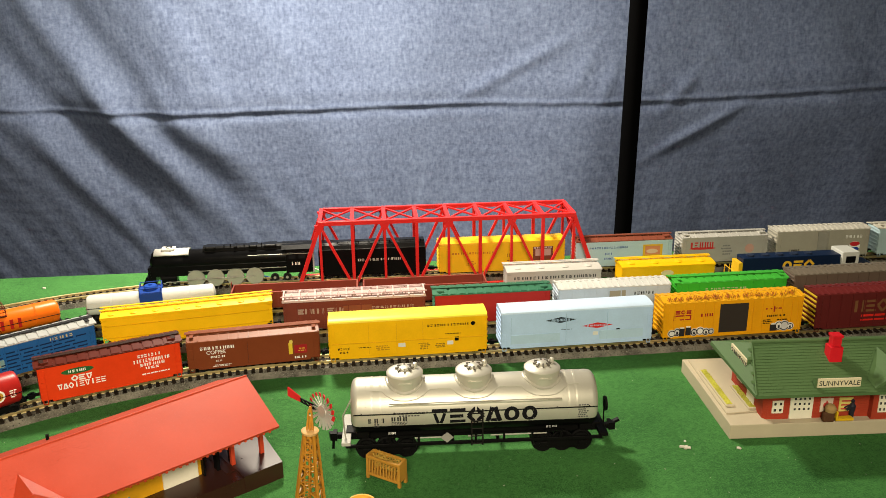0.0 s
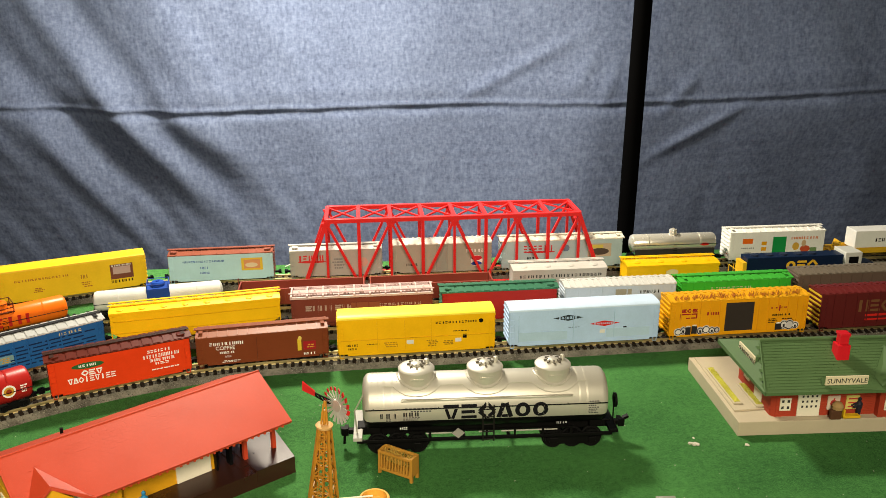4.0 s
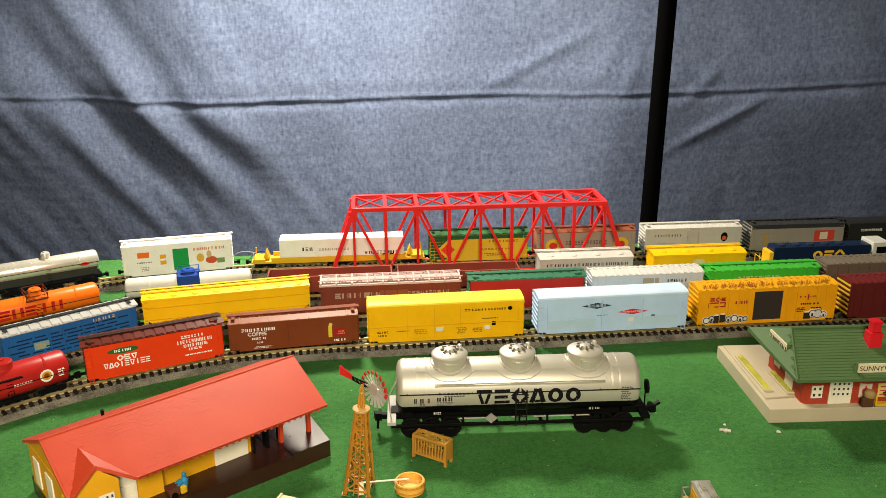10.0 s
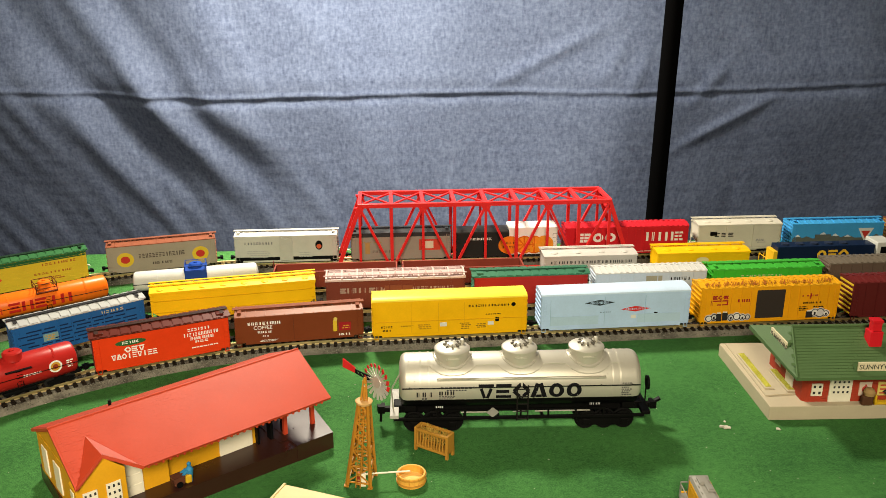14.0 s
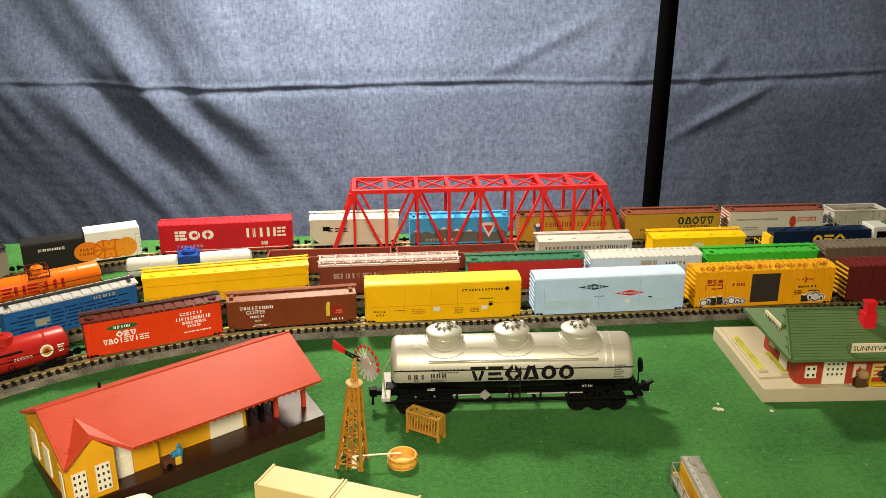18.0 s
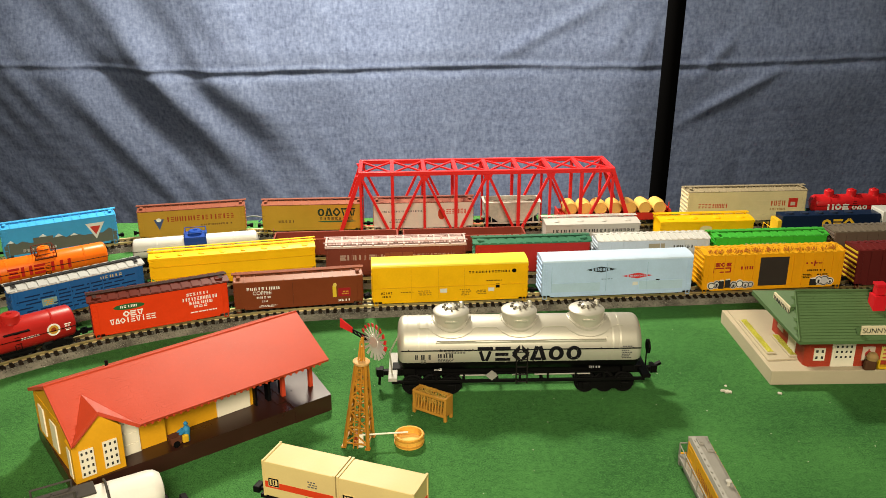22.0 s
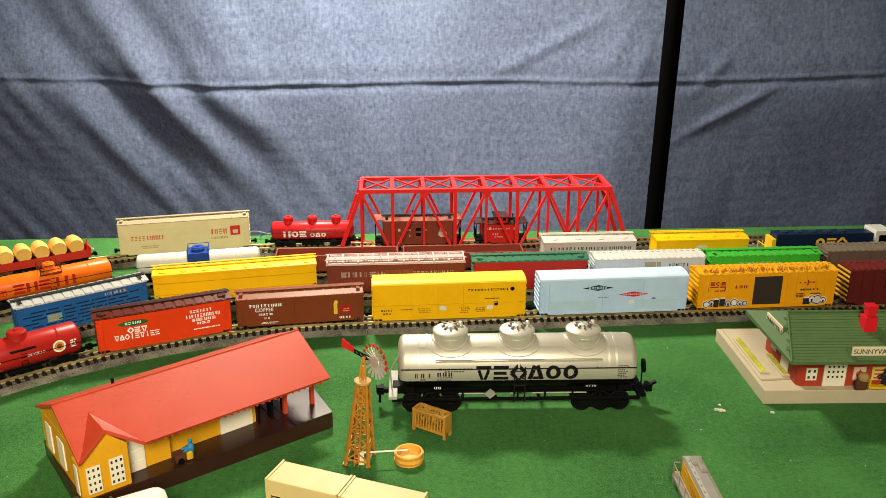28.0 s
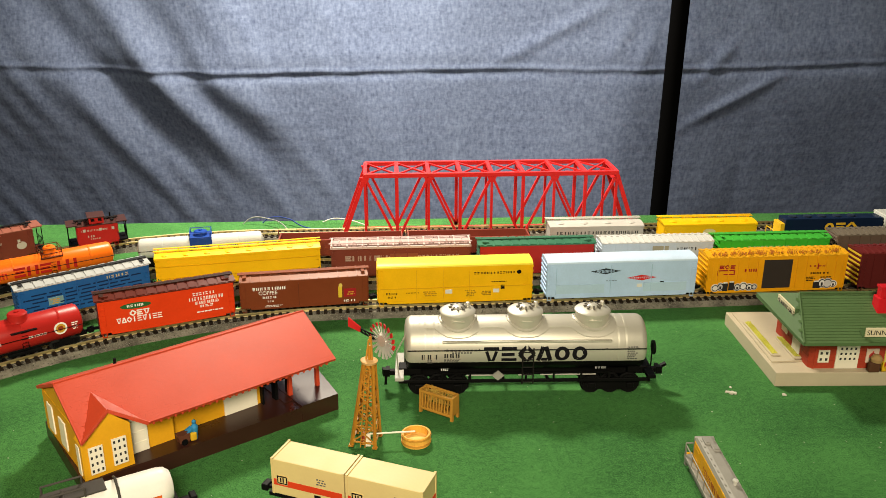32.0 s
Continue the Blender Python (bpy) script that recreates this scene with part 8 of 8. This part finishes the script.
# ---- wagons and engine in the foreground ----
def container_wagon():
    wg = thing("container_wagon", "flat wagon carrying two cream containers with an orange-red stripe", "flat car", x=-101, y=-356.5, z=0, rz=-24.0)
    cream, red = mat("container_cream", (0.58, 0.46, 0.20), 0.42, 0, 0.05), paint((0.55, 0.045, 0.012), 0.5)
    bm = B()
    box(bm, -37, 37, -7.4, 7.4, 6.6, 8.4, 0.2)
    box(bm, -37, 37, -2, 2, 4.6, 6.8)
    part("deck", bm, BLACKPLASTIC, wg)
    for s in (-1, 1):
        cx = s * 17.6
        bm = B()
        box(bm, cx - 17.0, cx + 17.0, -7.6, 7.6, 8.6, 25.4, 0.25)
        ct = part("container", bm, cream, wg, "cream container")
        for q in (-1, 1):
            bm = B()
            for y in (-7.3, 7.3):
                box(bm, cx + q * 16.8 - 0.5, cx + q * 16.8 + 0.5, y - 0.5, y + 0.5, 8.4, 25.9)
            box(bm, cx + q * 16.8 - 0.5, cx + q * 16.8 + 0.5, -7.7, 7.7, 24.8, 25.8)
            part("corner_frame", bm, cream, ct)
        bm = B()
        box(bm, cx - 17.1, cx + 17.1, -7.75, -7.4, 13.0, 16.0)
        part("stripe", bm, red, ct, "orange-red stripe")
        bm = B()
        box(bm, cx + 16.9, cx + 17.2, -7.4, 7.4, 13.0, 16.0)
        part("stripe", bm, red, ct)
        bm = B()
        box(bm, cx - 14.6, cx - 9.4, -7.95, -7.6, 14.0, 18.2, 0.5)
        pl = part("emblem", bm, cream, ct)
        bm = B()
        for a0, a1, b0, b1 in ((-14.4, -9.6, 14.2, 14.7), (-14.4, -9.6, 17.5, 18.0), (-14.4, -13.9, 14.2, 18), (-10.1, -9.6, 14.2, 18), (-13, -12.4, 15, 17.2), (-11.8, -11.2, 15, 17.2)):
            box(bm, cx + a0, cx + a1, -8.05, -7.9, b0, b1)
        part("emblem_line", bm, paint(BLACK), pl)
        mark(ct, "lines", cx + 4, cx + 9, 17.5, 21, (0.1, 0.1, 0.1), 3, -7.6)
        mark(ct, "plate", cx + 3, cx + 6, 9.4, 12.2, BLACK, 0, -7.6)
        for k in range(2):
            bm = B()
            lathe(bm, [(0.4, -0.6), (2.8, -0.6), (3.2, 0.6), (0.4, 0.6)], (s * 29, -4.6 + 9.2 * k, 3.0), "y", 16)
            part("wheel", bm, WHEELMETAL, wg, smooth=True)
        bm = B()
        box(bm, s * 37, s * 37 + s * 5 if s > 0 else s * 37, -1, 1, 4.8, 6.4) if s > 0 else box(bm, -42, -37, -1, 1, 4.8, 6.4)
        box(bm, s * 42.5 - 1.6, s * 42.5 + 1.6, -2.6, 2.6, 4.2, 7.2, 0.4)
        part("coupler", bm, BLACKPLASTIC, wg)
    return wg


container_wagon()


def white_tank_wagon():
    wg = thing("tank_wagon", "white tank wagon with dark handrails and a red panel", "tank car", x=-208, y=-366, z=0, rz=27)
    bm = B()
    lathe(bm, [(3, -34), (6, -33.4), (7.6, -31.5), (8.2, -29), (8.2, 29), (7.6, 31.5), (6, 33.4), (3, 34)], (0, 0, 16), "x", 36)
    part("tank_shell", bm, mat("tank_white", (0.72, 0.70, 0.66), 0.35, 0, 0.05), wg, smooth=True)
    bm = B()
    box(bm, -36, 36, -6, 6, 5.6, 7.6, 0.3)
    part("frame", bm, BLACKPLASTIC, wg)
    for x in (-8, 12):
        bm = B()
        pts = [Vector((x, -8.6, 15)), Vector((x, -7.8, 20.4)), Vector((x, -4.6, 24)), Vector((x, 0, 26)), Vector((x, 4.6, 24))]
        for p, q in zip(pts, pts[1:]):
            tube(bm, p, q, 0.55, 8)
        part("hoop", bm, mat("rail_dark", (0.05, 0.045, 0.04), 0.5) if "rail_dark" not in bpy.data.materials else bpy.data.materials["rail_dark"], wg)
    bm = B()
    box(bm, -16, 8, -4, 5, 24.0, 24.8, 0.2)
    part("walkway", bm, bpy.data.materials["rail_dark"], wg)
    bm = B()
    for y in (-4, 5):
        tube(bm, (-15, y, 24), (-15, y, 28), 0.45, 8)
        tube(bm, (0, y, 24), (0, y, 28), 0.45, 8)
        tube(bm, (-15, y, 28), (0, y, 28), 0.45, 8)
    part("guard_rail", bm, bpy.data.materials["rail_dark"], wg)
    mark(wg, "plate", 20, 28, 12, 17, (0.65, 0.12, 0.02), 0, -8.1)
    for s in (-1, 1):
        bm = B()
        box(bm, s * 39 - 3, s * 39 + 3, -1.2, 1.2, 5, 7)
        box(bm, s * 42 - 1.4, s * 42 + 1.4, -2.6, 2.6, 4.4, 7.8, 0.4)
        part("coupler", bm, BLACKPLASTIC, wg)
        for y in (-5, 5):
            bm = B()
            lathe(bm, [(0.4, -0.6), (3, -0.6), (3.4, 0.6), (0.4, 0.6)], (s * 24, y, 3.4), "y", 16)
            part("wheel", bm, WHEELMETAL, wg, smooth=True)
    return wg


white_tank_wagon()
gw = thing("van_wagon", "dark wagon with a rounded grey roof lying on the felt", "freight car", x=-108, y=-384, z=0, rz=-20)
bm = B()
box(bm, -26, 26, -7, 7, 3, 15, 0.3)
part("body", bm, mat("van_brown", (0.06, 0.03, 0.022), 0.5), gw)
bm = B()
prism(bm, [(-7.8, 14.6), (-6.5, 16.6), (-3.6, 18.2), (0, 18.8), (3.6, 18.2), (6.5, 16.6), (7.8, 14.6)], "x", -27, 27)
part("roof", bm, mat("roof_grey", (0.10, 0.095, 0.09), 0.45), gw, smooth=True)
for s in (-1, 1):
    for y in (-4.6, 4.6):
        bm = B()
        lathe(bm, [(0.4, -0.6), (2.8, -0.6), (3.2, 0.6), (0.4, 0.6)], (s * 16, y, 3.2), "y", 16)
        part("wheel", bm, WHEELMETAL, gw, smooth=True)


def yellow_diesel():
    lo = thing("diesel_locomotive", "yellow and grey model diesel locomotive standing on the felt", "locomotive", x=56.8, y=-370, z=0, rz=-93)
    lo.matrix_basis = lo.matrix_basis @ Matrix.Scale(0.8, 4)
    # the end that is seen points to -x
    gy, yl = mat("loco_grey", (0.27, 0.262, 0.235), 0.55, 0.1, 0.12), mat("loco_yellow", (0.66, 0.33, 0.012), 0.4, 0, 0.1)
    bm = B()
    box(bm, -50, 50, -9, 9, 7.2, 9.6, 0.3)
    part("frame", bm, gy, lo)
    bm = B()
    prism(bm, [(-5.6, 9.6), (5.6, 9.6), (5.6, 22.6), (4.6, 24.6), (2.6, 25.4), (-2.6, 25.4), (-4.6, 24.6), (-5.6, 22.6)], "x", -44, 30)
    part("hood", bm, gy, lo)
    for y in (-5.75, 5.75):
        bm = B()
        box(bm, -43.4, 29.4, y - 0.2, y + 0.2, 9.8, 22.4)
        for k in range(9):
            box(bm, -40 + 7.6 * k, -39.6 + 7.6 * k, y - 0.32, y + 0.32, 10, 22.2)
        box(bm, -43, -34, y - 0.36, y + 0.36, 19.4, 20.0)
        box(bm, -43, -34, y - 0.36, y + 0.36, 13.4, 14.0)
        part("hood_side", bm, yl, lo, "yellow hood side")
    mark(lo, "bars", -26, 8, 13.6, 17.6, (0.3, 0.08, 0.02), 12, -5.95)
    bm = B()
    box(bm, -46.2, -44, -5.6, 5.6, 9.6, 24.2, 0.5)
    part("hood_end", bm, gy, lo)
    for x, y, w in ((-41, -1.4, 1.5), (-34, 1.6, 1.9)):
        bm = B()
        box(bm, x, x + 6.4, y - w, y + w, 25.2, 26.5, 0.3)
        box(bm, x + 0.8, x + 5.6, y - w + 0.6, y + w - 0.6, 26.4, 26.9, 0.15)
        part("roof_vent", bm, gy, lo)
    bm = B()
    lathe(bm, [(0.8, 25.2), (0.8, 27.4), (1.5, 27.7), (1.5, 28.4), (0.5, 28.6)], (3, 1.0, 0), "z", 16)
    part("horn", bm, mat("horn_metal", (0.62, 0.6, 0.55), 0.35, 0.3), lo, smooth=True)
    bm = B()
    box(bm, -0.7, 0.7, -0.3, 0.3, 24.9, 25.5)
    ring_mesh = mesh_of("lift_ring", bm, gy)
    for k in range(12):
        for y in (-3.7, 3.7):
            again("lift_ring", ring_mesh, lo, x=-39.3 + 6 * k, y=y)
    for s in (-1, 1):
        bm = B()
        y = s * 8.6
        tube(bm, (-48, y, 16.5), (44, y, 16.5), 0.35, 8)
        for k in range(9):
            tube(bm, (-48 + 11.2 * k, y, 9.4), (-48 + 11.2 * k, y, 16.5), 0.35, 8)
        part("handrail", bm, gy, lo)
    for y0, y1 in ((-8.6, -3), (3, 8.6)):
        bm = B()
        for y in (y0, y1):
            tube(bm, (-49.4, y, 9), (-49.4, y, 17.5), 0.38, 8)
        tube(bm, (-49.4, y0, 17.5), (-49.4, y1, 17.5), 0.38, 8)
        part("end_rail", bm, gy, lo)
    bm = B()
    prism(bm, [(-52, 2.4), (-49, 2.4), (-49, 9), (-51, 9)], "y", -8, 8)
    part("pilot", bm, gy, lo)
    bm = B()
    box(bm, -52.4, -51, -7, -3.6, 5, 9.4)
    box(bm, -52.4, -51, 3.6, 7, 5, 9.4)
    part("warning_plate", bm, yl, lo, "yellow warning plate")
    bm = B()
    box(bm, 30, 44, -8.4, 8.4, 9.6, 28, 0.6)
    part("cab", bm, yl, lo)
    for s in (-1, 1):
        bm = B()
        for y in (-6.6, 6.6):
            box(bm, s * 30 - 13, s * 30 + 13, y - 0.8, y + 0.8, 3, 6.6, 0.3)
        tr = part("truck", bm, mat("truck_grey", (0.16, 0.155, 0.15), 0.5) if "truck_grey" not in bpy.data.materials else bpy.data.materials["truck_grey"], lo)
        for dx in (-8, 8):
            for y in (-5, 5):
                bm = B()
                lathe(bm, [(0.4, -0.6), (3.2, -0.6), (3.6, 0.6), (0.4, 0.6)], (s * 30 + dx, y, 3.6), "y", 16)
                part("wheel", bm, WHEELMETAL, tr, smooth=True)
    bm = B()
    box(bm, -56, -51, -1, 1, 5, 7)
    box(bm, -57, -54, -2, 2, 4, 8, 0.4)
    part("coupler", bm, BLACKPLASTIC, lo)
    return lo


yellow_diesel()
yb = boxcar("boxcar", "bright yellow model car standing on the felt by the station", 70, 25, (0.72, 0.48, 0.012), (0.05, 0.05, 0.05), style="smooth")
yb.matrix_basis = pose(-0.2835, -0.333, 0.0, 0, 0, 98)

# crumbs, wire ends
CRUMB = mat("crumb", (0.5, 0.48, 0.40), 0.9, 0, 0.2)
rnd = random.Random(3)
for x, y, n, r in ((102.5, -260, 5, 1.5), (131, -264.5, 2, 1.0), (105, -254, 1, 0.8), (-335, 40, 2, 1.2)):
    cr = thing("crumb", "small pale crumb of plaster lying on the felt", "crumb", "crumbs on the felt", x=x, y=y)
    bm = B()
    for k in range(n):
        bmesh.ops.create_icosphere(bm, subdivisions=2, radius=r * rnd.uniform(0.6, 1.0), matrix=Matrix.Translation((k * 1.0 - n * 0.5, rnd.uniform(-0.8, 0.8) - k * 0.3, r * 0.4)))
    for v in bm.verts:
        v.co += Vector((noise.noise(v.co * 0.9), noise.noise(v.co * 0.9 + Vector((5, 1, 2))), 0)) * 0.8
        v.co.z = max(0, v.co.z * 0.7)
    part("lump", bm, CRUMB, cr, smooth=True)
vs, fs = [], []
for k in range(420):
    x, y, r = rnd.uniform(-330, 420), rnd.uniform(-440, -165), rnd.uniform(0.12, 0.34)
    a, n0 = rnd.uniform(0, 6.3), len(vs)
    c, s = math.cos(a) * r * rnd.uniform(1.0, 2.2), math.sin(a) * r
    vs += [((x - c) / 1000, (y - s) / 1000, 0.0001), ((x + s) / 1000, (y - c) / 1000, 0.0001), ((x + c) / 1000, (y + s) / 1000, 0.0001), (x / 1000, y / 1000, 0.0001 + r / 1500)]
    fs += [(n0, n0 + 1, n0 + 3), (n0 + 1, n0 + 2, n0 + 3), (n0 + 2, n0, n0 + 3)]
me = bpy.data.meshes.new("lint")
me.from_pydata(vs, [], fs)
me.materials.append(CRUMB)
tagged(new("lint", me), "tiny pale specks of lint scattered on the felt", "lint", kind="stuff")
for pts, c in ((((-213, 60, 1), (-205, 62, 6), (-190, 58, 6), (-176, 44, 5), (-170, 36, 1)), STEEL), (((-196, 62, 1), (-190, 64, 5), (-174, 60, 5.5), (-160, 48, 2), (-150, 42, 1)), (0.02, 0.04, 0.2)), (((-143, 62, 1), (-134, 62, 4), (-118, 56, 4), (-104, 50, 1)), OFFWHITE)):
    wi = thing("wire", "loose thin insulated wire lying behind the track", "wire", "loose wires")
    cu = bpy.data.curves.new("insulation", "CURVE")
    cu.dimensions, cu.bevel_depth, cu.bevel_resolution = "3D", 0.0005, 2
    sp = cu.splines.new("BEZIER")
    sp.bezier_points.add(len(pts) - 1)
    for b, p in zip(sp.bezier_points, pts):
        b.co = Vector(p) / 1000
        b.handle_left_type = b.handle_right_type = "AUTO"
    o = new("insulation", cu)
    cu.materials.append(paint(c, 0.4))
    o.parent = wi


# how far the train has gone, in millimetres, second by second
GONE = [(0, 0), (1, 81.5), (2, 166), (3, 250), (4, 334), (5, 418), (6, 503), (7, 590), (8, 676.5), (9, 764), (10, 851.5), (11, 938.5), (12, 1024), (13, 1110.5), (14, 1197), (15, 1280), (16, 1362),
        (17, 1443), (18, 1521.5), (19, 1598), (20, 1676.5), (21, 1754.5), (22, 1829.5), (23, 1902), (24, 1974.5), (25, 2050), (26, 2129), (27, 2210), (28, 2292), (29, 2374), (30, 2454), (31, 2533), (32, 2610)]


def gone(t):
    """Between the seconds the train keeps an even pace."""
    i = min(int(t), 31)
    a, b = GONE[i][1], GONE[i + 1][1]
    return a + (b - a) * (t - i)


def motions():
    steps = [k * 0.5 for k in range(65)]
    for car, mid, half in TRAIN:
        rows = []
        for t in steps:
            s = mid - gone(t)
            s -= 0.095 * max(0.0, -128 - s)
            xa, ya, _ = MAIN.at(s - half)
            xb, yb, _ = MAIN.at(s + half)
            rows.append((t, pose((xa + xb) / 2000, (ya + yb) / 2000, RAIL_Z / 1000, 0, 0, math.degrees(math.atan2(yb - ya, xb - xa)))))
        walk(car, rows)


motions()
